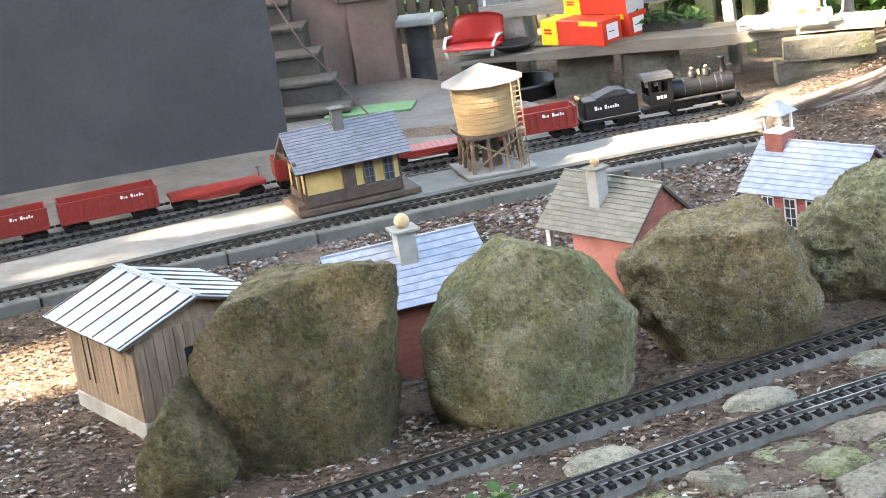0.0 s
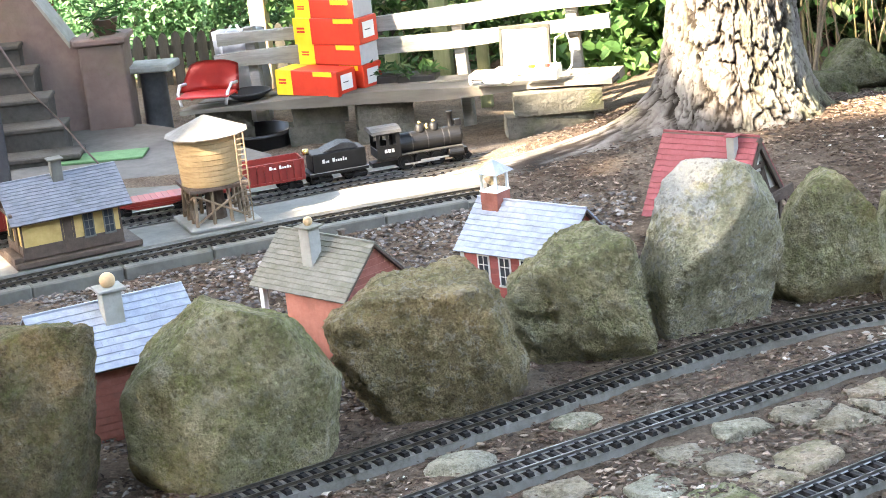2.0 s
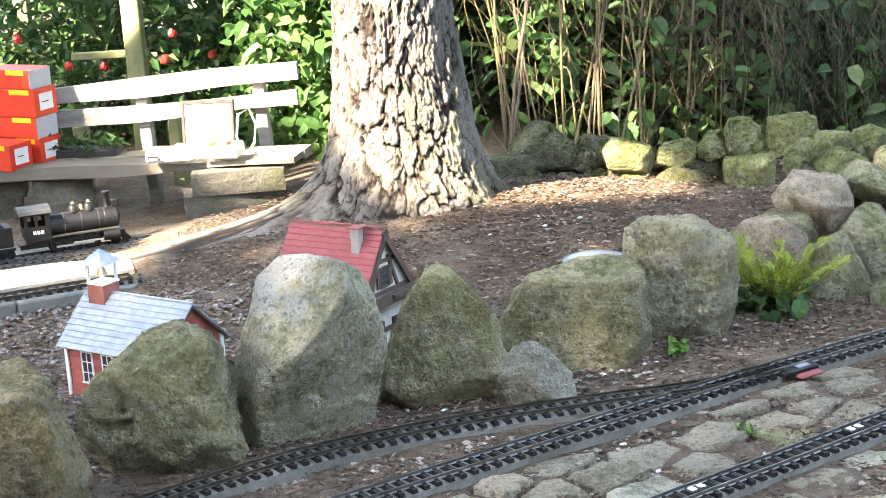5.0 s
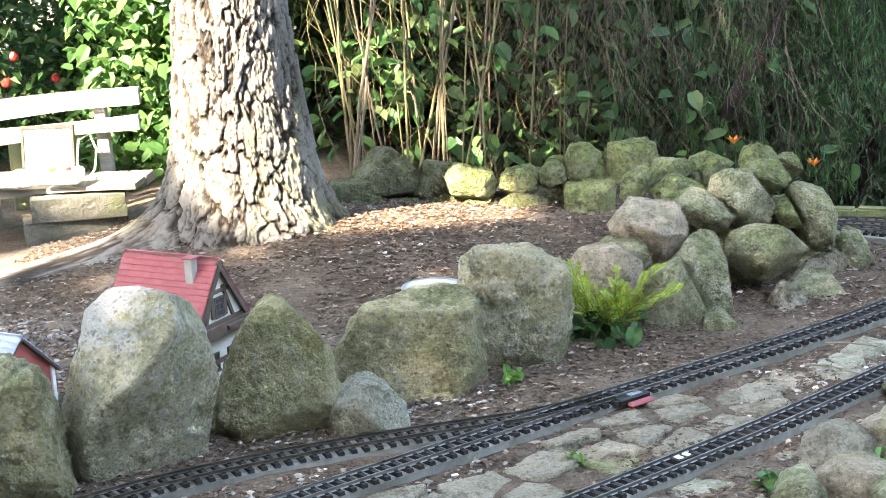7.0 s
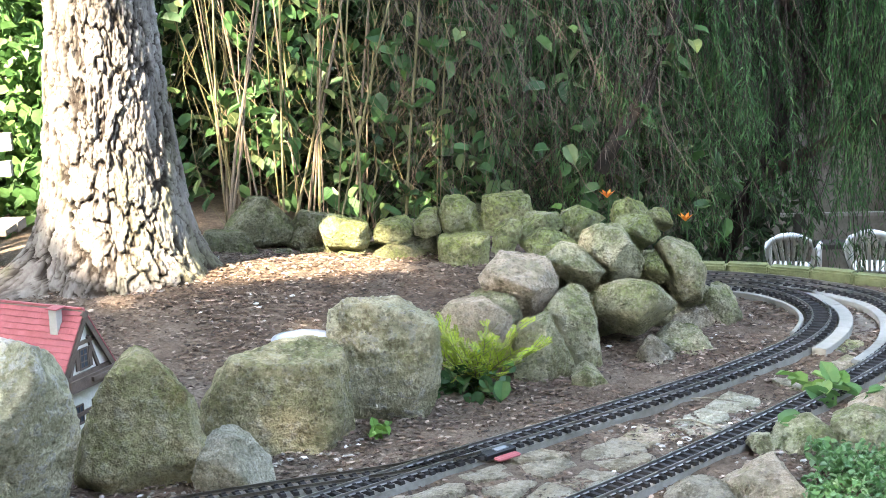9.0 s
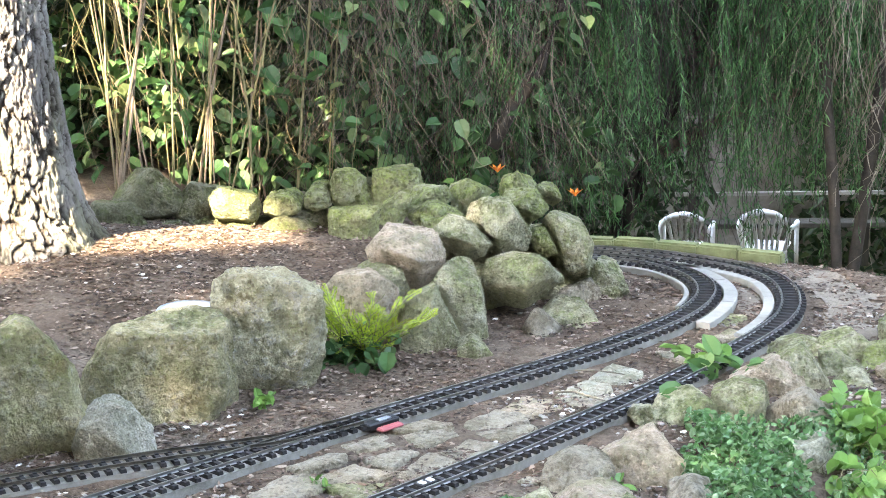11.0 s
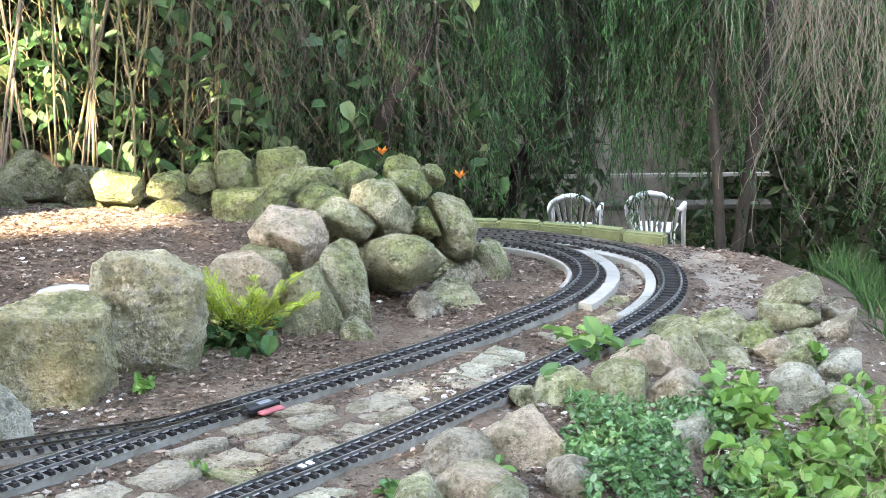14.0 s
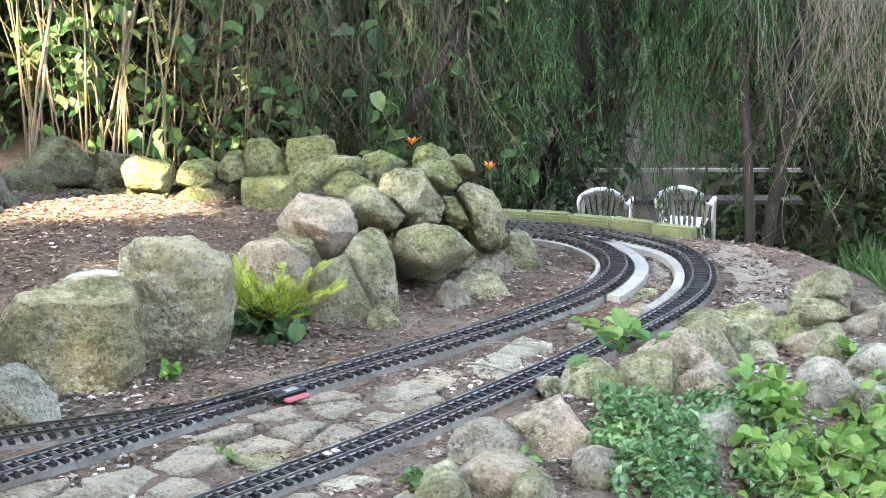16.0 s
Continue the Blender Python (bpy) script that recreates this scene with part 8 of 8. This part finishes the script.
def background():
    rng = np.random.default_rng(5)
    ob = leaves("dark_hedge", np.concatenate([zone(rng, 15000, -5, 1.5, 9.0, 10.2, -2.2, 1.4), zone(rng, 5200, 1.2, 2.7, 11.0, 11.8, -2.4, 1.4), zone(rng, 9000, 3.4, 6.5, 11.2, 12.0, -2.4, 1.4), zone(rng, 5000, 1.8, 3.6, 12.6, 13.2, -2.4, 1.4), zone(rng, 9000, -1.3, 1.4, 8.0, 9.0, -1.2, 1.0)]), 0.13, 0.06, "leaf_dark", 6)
    tagged(ob, "dense dark hedge that closes the garden", "hedge", kind="stuff")
    ob = leaves("rose_bushes", clumped(rng, 14000, -2.55, -1.0, 7.4, 8.9, -0.3, 1.0, 420, 0.07), 0.065, 0.036, "leaf_mid", 7)
    tagged(ob, "green rose bushes behind the bench", "bushes", kind="stuff")
    ob = leaves("sunlit_shrub", clumped(rng, 42000, -4.7, -2.75, 7.85, 8.7, -0.2, 1.1, 420, 0.08), 0.042, 0.024, "leaf_pale", 8)
    tagged(ob, "bright sunlit light green shrubs", "shrub", kind="stuff")
    ob = leaves("broadleaf_shrub", clumped(rng, 4600, -1.4, -0.72, 6.75, 7.5, -0.15, 0.9, 320, 0.05), 0.062, 0.042, "leaf_bright", 9, rich=True)
    tagged(ob, "broad-leaved bright green shrub beside the bench", "shrub", kind="stuff")
    ob = leaves("cane_leaves", np.concatenate([clumped(rng, 1300, -0.6, 0.9, 6.5, 7.5, -0.2, 0.9, 520, 0.06), clumped(rng, 500, 0.5, 1.3, 6.6, 7.5, -0.2, 0.7, 100, 0.05)]), 0.070, 0.048, "leaf_mid", 10, rich=True)
    tagged(ob, "green leaves among pale canes", "shrub", kind="stuff")
    # dark leaves behind the canes carry the shade of the gaps in their colour
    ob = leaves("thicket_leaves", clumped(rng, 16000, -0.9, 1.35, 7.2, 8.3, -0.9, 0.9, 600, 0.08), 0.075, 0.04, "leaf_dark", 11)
    tagged(ob, "undergrowth of the thicket in a shade-dark tone", "shrub", kind="stuff")
    # hedges added out of view round the garden, to block low sky light
    for name, a in (("boundary_hedge", (26000, -9, 9, -4.6, -3.6, -0.1, 4.4)), ("boundary_hedge", (20000, 6.6, 7.6, -4, 12, -1.4, 4.4)), ("boundary_hedge", (9000, -9.5, -8.5, -4, 12, -0.1, 2.6))):
        ob = leaves(name, zone(rng, *a), 0.30, 0.20, "leaf_dark", 15)
        tagged(ob, "unseen tall dark hedge added to block low light", "hedge", kind="stuff")
    # roses
    for i in range(9):
        bm = bmesh.new()
        bmesh.ops.create_icosphere(bm, subdivisions=2, radius=0.019)
        for v in bm.verts:
            v.co *= 1 + 0.35 * noise.noise(v.co * 60 + Vector((i, 0, 0)))
        o = part("rose", bm, "plastic_red", None)
        x = -2.35 + 0.12 * i + 0.1 * math.sin(i * 7)
        o.matrix_basis = pose(x, 7.30 + 0.1 * math.sin(i * 3), 0.36 - 0.14 * abs(math.sin(i * 2.1)))
        tagged(o, "red rose flower on a climbing rose", "flower", "red roses")
    # canes
    root = thing("cane_thicket", pose(0, 0, 0), "thicket of pale upright canes and dry twigs", "shrub")
    r = random.Random(4)
    for i in range(36):
        x = r.choice([r.uniform(-0.55, 0.0), r.uniform(-0.5, 0.0), r.uniform(-0.45, 0.35)])
        y = r.uniform(6.35, 7.1)
        lx, ly = r.gauss(0, 0.11), r.gauss(0, 0.12)
        z0 = float(ground_height(x, y)) - 0.03
        h = r.uniform(0.7, 1.5)
        bm = bmesh.new()
        w = r.uniform(0.002, 0.0062)
        tube(bm, [(x, y, z0), (x + lx * 0.35 + r.gauss(0, 0.01), y + ly * 0.3, z0 + h * 0.33), (x + lx * 0.7, y + ly * 0.65, z0 + h * 0.66), (x + lx * 1.1, y + ly, z0 + h)], [w, w * 0.9, w * 0.8, w * 0.5], 6)
        part("cane", bm, "cane" if i % 2 else "twig", root)
    g = np.random.default_rng(14)
    twig_mass("pale_stems", 14, zone(g, 120, -0.6, 0.5, 6.4, 7.2, 0.3, 1.0), g.uniform(0.4, 1.0, 120), 0.22, 0.0014, "cane", "thin pale crooked stems of the thicket", "stems", 2, lean=0.4)
    # tangle of dry twigs and vines
    twig_mass("dry_twigs", 12, zone(g, 420, 0.15, 1.15, 6.35, 7.3, 0.35, 1.15), g.uniform(0.4, 1.1, 420), 0.26, 0.0013, "twig", "tangle of dry grey-brown hanging vines", "twigs", 3, lean=0.35)
    twig_mass("inner_twigs", 17, zone(g, 700, 0.2, 1.7, 6.8, 7.9, 0.3, 1.1), g.uniform(0.5, 1.3, 700), 0.16, 0.0016, "twig_dark", "inner twigs of the thicket in a shade-dark tone", "twigs", 2, lean=0.3)
    # curtain of bare twigs
    st = zone(g, 900, 2.0, 4.2, 6.2, 7.7, 0.42, 1.25)
    st = st[g.random(900) < np.clip((st[:, 0] - 1.75) / 1.1, 0.12, 1)]
    twig_mass("hanging_twigs", 13, st, g.uniform(0.45, 1.15, len(st)), 0.15, 0.0016, "twig_pale", "curtain of bare brown hanging twigs", "twigs", 4, lean=0.12)
    st = zone(g, 240, 2.1, 3.8, 6.1, 6.9, 0.5, 1.2)
    twig_mass("pale_twigs", 19, st, g.uniform(0.4, 1.0, 240), 0.16, 0.0015, "twig_pale", "pale grey dead twigs hanging in front of the curtain", "twigs", 3, lean=0.35)


background()


def weeping_tree():
    root = thing("weeping_tree", pose(1.85, 8.3, -1.4), "dark weeping tree with hanging green twigs", "tree")
    bm = bmesh.new()
    tube(bm, [(-0.55, -0.6, -0.1), (-0.42, -0.55, 0.5), (-0.25, -0.5, 1.05), (0.0, -0.4, 1.5), (0.25, -0.2, 2.2), (0.3, 0, 3.2)], [0.075, 0.06, 0.055, 0.05, 0.045, 0.04], 10)
    part("trunk", bm, "twig_dark", root, "dark leaning trunk", smooth=True)
    for x, y, z, dx, dz in ((0.0, -0.4, 1.5, 0.9, 0.5), (0.1, -0.3, 1.8, -0.8, 0.6), (0.25, -0.2, 2.2, 1.2, 0.4), (-0.1, -0.4, 1.2, 0.7, 0.3)):
        bm = bmesh.new()
        tube(bm, [(x, y, z), (x + dx * 0.5, y - 0.1, z + dz * 0.7), (x + dx, y - 0.15, z + dz)], [0.032, 0.024, 0.014], 8)
        part("limb", bm, "twig", root, smooth=True)
    for path, w in (([(-0.68, -1.58, 2.10), (-0.70, -1.60, 1.99), (-0.80, -1.65, 1.76), (-0.91, -1.68, 1.61), (-0.98, -1.70, 1.49)], 0.026), ([(0.25, -1.48, 1.93), (0.26, -1.56, 1.61), (0.27, -1.66, 1.25), (0.27, -1.73, 0.97), (0.27, -1.73, 0.37)], 0.020), ([(0.57, -1.32, 1.90), (0.51, -1.40, 1.58), (0.44, -1.48, 1.21), (0.38, -1.55, 0.92), (0.36, -1.55, 0.32)], 0.024)):
        bm = bmesh.new()
        tube(bm, path, w, 9)
        part("limb", bm, "twig_dark", root, smooth=True)
    rng = np.random.default_rng(22)
    n = 230000
    c = np.stack([rng.uniform(-1.25, 2.6, 260), rng.uniform(-1.7, 1.2, 260)], 1)
    hang = rng.uniform(1.0, 1.7, 260)
    pick = rng.integers(0, 260, 2400)
    st = np.concatenate([c[pick] + rng.normal(0, 0.06, (2400, 2)), rng.uniform(2.0, 2.7, (2400, 1))], 1)
    v, f, path = crooked(25, st, st[:, 2] - hang[pick] + rng.uniform(-0.15, 0.2, 2400), 0.05, 0.0022, segs=16, lean=0.08)
    data_part("hanging_shoot_mass", v, f, "twig_dark", root)
    k, u = rng.integers(0, 2400, n), rng.random(n) * 15.99
    i0 = u.astype(int)
    pts = path[k, i0] + (path[k, i0 + 1] - path[k, i0]) * (u - i0)[:, None] + rng.normal(0, 0.006, (n, 3))
    o = leaves("crown", np.concatenate([pts, zone(rng, 10000, -2.7, 3.6, -1.9, 1.2, 2.45, 3.1)]), 0.040, 0.0053, "leaf_willow", 23, droop=1.0)
    o.parent = root
    # leaves added above the view to keep the planting below in shade
    over = leaves("shading_foliage", zone(rng, 12000, -2.7, 3.8, -1.9, 1.2, 2.5, 3.2), 0.13, 0.06, "leaf_dark", 24)
    over.parent = root


weeping_tree()


def far_wall():
    slab("garden_wall", -1.6, 0, -2.4, 2.4, 0.15, 0.2, MAT["bed"], "grey garden wall behind the trees", "wall", m=pose(3.3, 12.2, 0, 0, 0, -8))
    root = thing("plank_table", pose(3.0, 10.9, -1.55, 0, 0, -6), "weathered dark plank table behind the chairs", "table")
    part("top", soften(boxes((-0.5, 0.1, 0.26, 0.75, 0.24, 0.29)), 0.004), "wood_black", root)
    part("rail", boxes((-0.5, 0.2, 0.44, 0.75, 0.23, 0.46)), "wood_grey", root)
    for x in (-0.4, 0.65):
        part("leg", boxes((x - 0.02, 0.18, 0.0, x + 0.02, 0.25, 0.46)), "wood_black", root)


far_wall()


# ---------------------------------------------------------------- near planting
def golden_bush():
    root = thing("golden_shrub", pose(0.30, 4.50, -0.035), "small yellow-green needled shrub among the rocks", "shrub")
    r = random.Random(31)
    verts, faces = [], []

    def needle(p, d, side, length, width):
        e, k = p + d * length, len(verts)
        m = p.lerp(e, 0.5)
        w = side * width
        verts.extend((p[:], (m + w)[:], e[:], (m - w)[:]))
        faces.append((k, k + 1, k + 2, k + 3))

    def shoot(name, a, d, length, wide, dress):
        """One feathery shoot: a bent stem with two ranks of needles and side shoots."""
        d = d.normalized()
        bm, pts = bmesh.new(), []
        for q in range(7):
            pts.append(a.copy())
            a = a + d * (length / 6)
            d = (d + Vector((r.gauss(0, 0.08), r.gauss(0, 0.08), -0.02))).normalized()
        tube(bm, pts, [0.0022 * (1 - q / 9) * (1 if dress else 0.6) for q in range(7)], 5)
        part(name, bm, "twig", root)
        side = d.cross(Vector((r.gauss(0, 0.4), r.gauss(0, 0.4), 1))).normalized()
        n = int(length / 0.0017)
        for q in range(n):
            t = 0.15 + 0.85 * q / n
            i = min(int(t * 6), 5)
            p = pts[i].lerp(pts[i + 1], t * 6 - i)
            along_d = (pts[i + 1] - pts[i]).normalized()
            s = side if q % 2 else -side
            nd = (s * 1.0 + along_d * 0.55 + Vector((r.gauss(0, 0.16), r.gauss(0, 0.16), r.gauss(0.1, 0.16)))).normalized()
            needle(p, nd, nd.cross(along_d.cross(s)).normalized(), wide * (1.05 - 0.55 * t) * r.uniform(0.8, 1.15), 0.0015)
        if dress:
            for q in range(7):
                t = 0.28 + 0.60 * q / 6
                i = min(int(t * 6), 5)
                p = pts[i].lerp(pts[i + 1], t * 6 - i)
                along_d = (pts[i + 1] - pts[i]).normalized()
                shoot("side_stem", p, along_d * 0.8 + side * (0.75 if q % 2 else -0.75) + Vector((0, 0, r.gauss(0.1, 0.2))), length * r.uniform(0.24, 0.42) * (1.15 - 0.6 * t), 0.013, False)

    for i in range(24):
        a = i * 2.4 + r.uniform(-0.3, 0.3)
        out = r.uniform(0.3, 1.5)
        shoot("stem", Vector((r.gauss(0, 0.012), r.gauss(-0.01, 0.012), 0.0)), Vector((math.cos(a) * out, math.sin(a) * out * 0.8, r.uniform(1.0, 1.5))), r.uniform(0.13, 0.23), 0.015, True)
    ob = data_part("needles", [Vector(v) for v in verts], faces, "leaf_gold", root)
    g = np.random.default_rng(33)
    o = leaves("broad_leaves", np.stack([g.normal(-0.03, 0.055, 90), g.normal(-0.05, 0.035, 90), g.uniform(0.005, 0.075, 90)], 1), 0.040, 0.034, "leaf_mid", 33, droop=0.1, rich=True)
    o.parent = root


golden_bush()


def ground_cover():
    rng = np.random.default_rng(41)
    n = 12000
    x, y = rng.uniform(0.72, 1.42, n), rng.uniform(3.12, 3.86, n)
    patchy = np.array([noise.noise((a * 9, b * 9, 7)) for a, b in zip(x, y)])
    ok = (y < 3.9 - 0.35 * np.abs(x - 1.0)) & (x > 0.86 + 0.25 * np.abs(y - 3.45)) & (patchy > -0.22)
    x, y = x[ok], y[ok]
    z = ground_height(x, y) + rng.uniform(0.0, 0.05, len(x)) + 0.02 * np.sin(x * 21) * np.sin(y * 17)
    ob = leaves("ground_cover", np.stack([x, y, z], 1), 0.0165, 0.0125, "leaf_blue", 42, droop=-0.1, spread=1.3, rich=True)
    tagged(ob, "low carpet of small blue-green leaves", "ground cover", kind="stuff")
    n = 1700
    c = np.stack([rng.uniform(1.12, 1.85, 60), rng.uniform(3.1, 3.98, 60), np.zeros(60)], 1)
    p = c[rng.integers(0, 60, n)] + rng.normal(0, 0.035, (n, 3)) * np.array([1, 1, 0])
    p = p[p[:, 0] > 1.05 + 0.28 * (p[:, 1] - 3.0)]
    p[:, 2] = ground_height(p[:, 0], p[:, 1]) + rng.uniform(0.015, 0.075, len(p))
    ob = leaves("leafy_weeds", p, 0.042, 0.037, "leaf_lime", 43, droop=0.05, spread=1.3, rich=True)
    tagged(ob, "bright green leafy weeds among the border stones", "weeds", kind="stuff")
    g = np.random.default_rng(44)
    twig_mass("weed_stems", 44, zone(g, 110, 1.12, 1.8, 3.1, 3.95, -0.02, 0.03), g.uniform(0.06, 0.16, 110), 0.35, 0.0013, "cane", "pale thin weed stems", "weeds", 1, lean=0.9, fall=0.35)
    spots = ((0.16, 3.62, 14, 0.022), (0.54, 3.44, 26, 0.035), (1.12, 4.33, 16, 0.055), (1.16, 4.22, 16, 0.055), (0.05, 4.17, 12, 0.028), (0.97, 4.05, 10, 0.05), (0.73, 3.54, 20, 0.03), (-1.60, 2.56, 14, 0.03), (1.62, 4.10, 12, 0.04))
    for i, (x, y, k, s) in enumerate(spots):
        g = np.random.default_rng(70 + i)
        p = np.stack([x + g.normal(0, s * 0.6, k), y + g.normal(0, s * 0.6, k), float(ground_height(x, y)) + g.uniform(0.0, s * 0.9, k)], 1)
        ob = leaves("weed", p, s * 1.1, s * 0.7, "leaf_bright" if i % 2 else "leaf_lime", 80 + i, droop=-0.15, rich=True)
        tagged(ob, "small green weed growing between the stones", "weed", "weeds between the tracks", "stuff")
    n = 14000
    x, y = rng.uniform(1.8, 3.4, n), rng.uniform(4.3, 6.4, n)
    k = x > 1.84 + 0.16 * (y - 4.3)
    x, y = x[k], y[k]
    z = ground_height(x, y)
    g = leaves("bank_grass", np.stack([x, y, z], 1), 0.12, 0.0018, "leaf_mid", 45, droop=-1.25)
    tagged(g, "long green grass on the falling bank", "grass", kind="stuff")


ground_cover()


def lily(x, y, z, label):
    root = thing("lily", pose(x, y, z), label, "flower", "orange lilies")
    bm = bmesh.new()
    tube(bm, [(0, 0, -0.25), (0.005, 0, 0)], 0.002, 5)
    part("stem", bm, "leaf_mid", root)
    bm = bmesh.new()
    for i in range(6):
        a = i * math.tau / 6
        c, s = math.cos(a), math.sin(a)
        v = [bm.verts.new(p) for p in ((0, 0, 0), (c * 0.014 - s * 0.006, s * 0.014 + c * 0.006, 0.016), (c * 0.026, s * 0.026, 0.024), (c * 0.014 + s * 0.006, s * 0.014 - c * 0.006, 0.016))]
        bm.faces.new((v[0], v[1], v[2]))
        bm.faces.new((v[0], v[2], v[3]))
    bmesh.ops.solidify(bm, geom=bm.faces[:], thickness=0.0008)
    part("petals", bm, "petal", root, "orange petals")


MAT["petal"] = worn("orange_petal", (0.65, 0.20, 0.03), (0.75, 0.30, 0.05), 40, 0.6)
lily(1.03, 5.76, 0.085, "orange lily in bloom behind the rock heap")
lily(0.80, 5.85, 0.15, "orange lily half hidden behind the rocks")


def litter():
    """Dead leaves, bark flakes, pebbles and twigs on the soil."""
    rng = np.random.default_rng(51)

    def spread(n):
        x, y = rng.uniform(-3.4, 1.9, n), rng.uniform(2.2, 6.2, n)
        keep = (y > 2.0 + 0.55 * (x + 1.0)) | (x < 0.6)
        x, y = x[keep], y[keep]
        # nothing on the tracks' ballast strips and the platform
        for line, half in ((T1, 0.05), (T2, 0.05), (T3, 0.05)):
            q, _ = curve_points(line, 0.04)
            d = np.min((x[:, None] - q[None, :, 0]) ** 2 + (y[:, None] - q[None, :, 1]) ** 2, 1)
            keep = d > half ** 2
            x, y = x[keep], y[keep]
        q, _ = curve_points(shifted(B1, -0.13), 0.05)
        keep = y < np.interp(x, q[:, 0], q[:, 1], right=9)
        x, y = x[keep], y[keep]
        keep = x < 1.55 + 0.35 * rng.random(len(x))
        return x[keep], y[keep]

    x, y = spread(150000)
    z = ground_height(x, y) + 0.004
    ob = leaves("leaf_litter", np.stack([x, y, z], 1), 0.017, 0.0062, "litter", 52, droop=0.0, fold=0.1, spread=0.5)
    tagged(ob, "brown dead leaves and needles on the soil", "leaf litter", kind="stuff")
    x, y = spread(22000)
    dens = np.array([noise.noise((a * 1.7, b * 1.7, 4)) for a, b in zip(x, y)])
    k = (dens > -0.05) & ((y < 4.3 + 0.3 * x) | (rng.random(len(x)) < 0.22))
    x, y = x[k], y[k]
    z = ground_height(x, y)
    s = np.minimum(rng.gamma(2.0, 0.0016, len(x)) + 0.0014, 0.0075)
    oct_v = np.array([(1, 0, 0), (0, 1, 0), (-1, 0, 0), (0, -1, 0), (0, 0, 0.7), (0, 0, -0.6), (0.62, 0.62, 0.4), (-0.62, 0.62, 0.4), (-0.62, -0.62, 0.4), (0.62, -0.62, 0.4)])
    oct_f = np.array([(0, 6, 9), (1, 7, 6), (2, 8, 7), (3, 9, 8), (6, 4, 9), (7, 4, 6), (8, 4, 7), (9, 4, 8), (0, 1, 6), (1, 2, 7), (2, 3, 8), (3, 0, 9), (1, 0, 5), (2, 1, 5), (3, 2, 5), (0, 3, 5)])
    yaw = rng.uniform(0, 6.28, len(x))
    jit = rng.uniform(0.7, 1.3, (len(x), 10, 3))
    v = oct_v[None] * jit * s[:, None, None] * np.array([1.3, 1, 0.9])
    c, t = np.cos(yaw)[:, None], np.sin(yaw)[:, None]
    v = np.stack([v[..., 0] * c - v[..., 1] * t + x[:, None], v[..., 0] * t + v[..., 1] * c + y[:, None], v[..., 2] + z[:, None] + 0.002], -1).reshape(-1, 3)
    f = (oct_f[None] + 10 * np.arange(len(x))[:, None, None]).reshape(-1, 3)
    cx, cy = spread(34000)
    cv = oct_v[None] * rng.uniform(0.5, 1.4, (len(cx), 10, 3)) * rng.uniform(0.0035, 0.0085, len(cx))[:, None, None] * np.array([1.5, 0.8, 0.45])
    turn = rng.uniform(0, 6.28, len(cx))
    ca, sa = np.cos(turn)[:, None], np.sin(turn)[:, None]
    cv = np.stack([cv[..., 0] * ca - cv[..., 1] * sa, cv[..., 0] * sa + cv[..., 1] * ca, cv[..., 2]], -1)
    cv = (cv + np.stack([cx, cy, ground_height(cx, cy) + 0.004], 1)[:, None, :]).reshape(-1, 3)
    ob = data_part("bark_chips", cv, (oct_f[None] + 10 * np.arange(len(cx))[:, None, None]).reshape(-1, 3), "chip")
    tagged(ob, "dark brown bark chips and cone scales on the soil", "bark chips", kind="stuff")
    gx, gy = rng.uniform(-2.75, -0.95, 9000), rng.uniform(3.1, 4.9, 9000)
    q1, _ = curve_points(T1, 0.04)
    q2, _ = curve_points(B1, 0.04)
    k = (gy > np.interp(gx, q1[:, 0], q1[:, 1]) + 0.42) & (gy < np.interp(gx, q2[:, 0], q2[:, 1]) - 0.12)
    gx, gy = gx[k], gy[k]
    gv = oct_v[None] * rng.uniform(0.6, 1.3, (len(gx), 10, 3)) * rng.uniform(0.004, 0.0095, len(gx))[:, None, None]
    gv = (gv + np.stack([gx, gy, ground_height(gx, gy) + 0.003], 1)[:, None, :]).reshape(-1, 3)
    gf = (oct_f[None] + 10 * np.arange(len(gx))[:, None, None]).reshape(-1, 3)
    ob = data_part("gravel", gv, gf, "gravel")
    tagged(ob, "coarse grey gravel and bark chips between the model houses", "gravel", kind="stuff")
    ob = data_part("pebbles", v, f, "pebble")
    tagged(ob, "scattered grey and whitish pebbles", "pebbles", kind="stuff")


MAT["litter"] = leaf_material("dead_leaf", (0.026, 0.016, 0.012), (0.125, 0.078, 0.056), (0.33, 0.25, 0.195), 0.8, 0.1)
MAT["chip"] = leaf_material("bark_chip", (0.022, 0.015, 0.011), (0.115, 0.075, 0.05), (0.30, 0.23, 0.18), 0.9, 0.0)
MAT["gravel"] = leaf_material("grey_gravel", (0.06, 0.052, 0.048), (0.16, 0.14, 0.13), (0.30, 0.28, 0.26), 0.9, 0.0)
MAT["pebble"] = leaf_material("pebble_stone", (0.14, 0.12, 0.10), (0.34, 0.31, 0.27), (0.66, 0.63, 0.58), 0.8, 0.0)
litter()
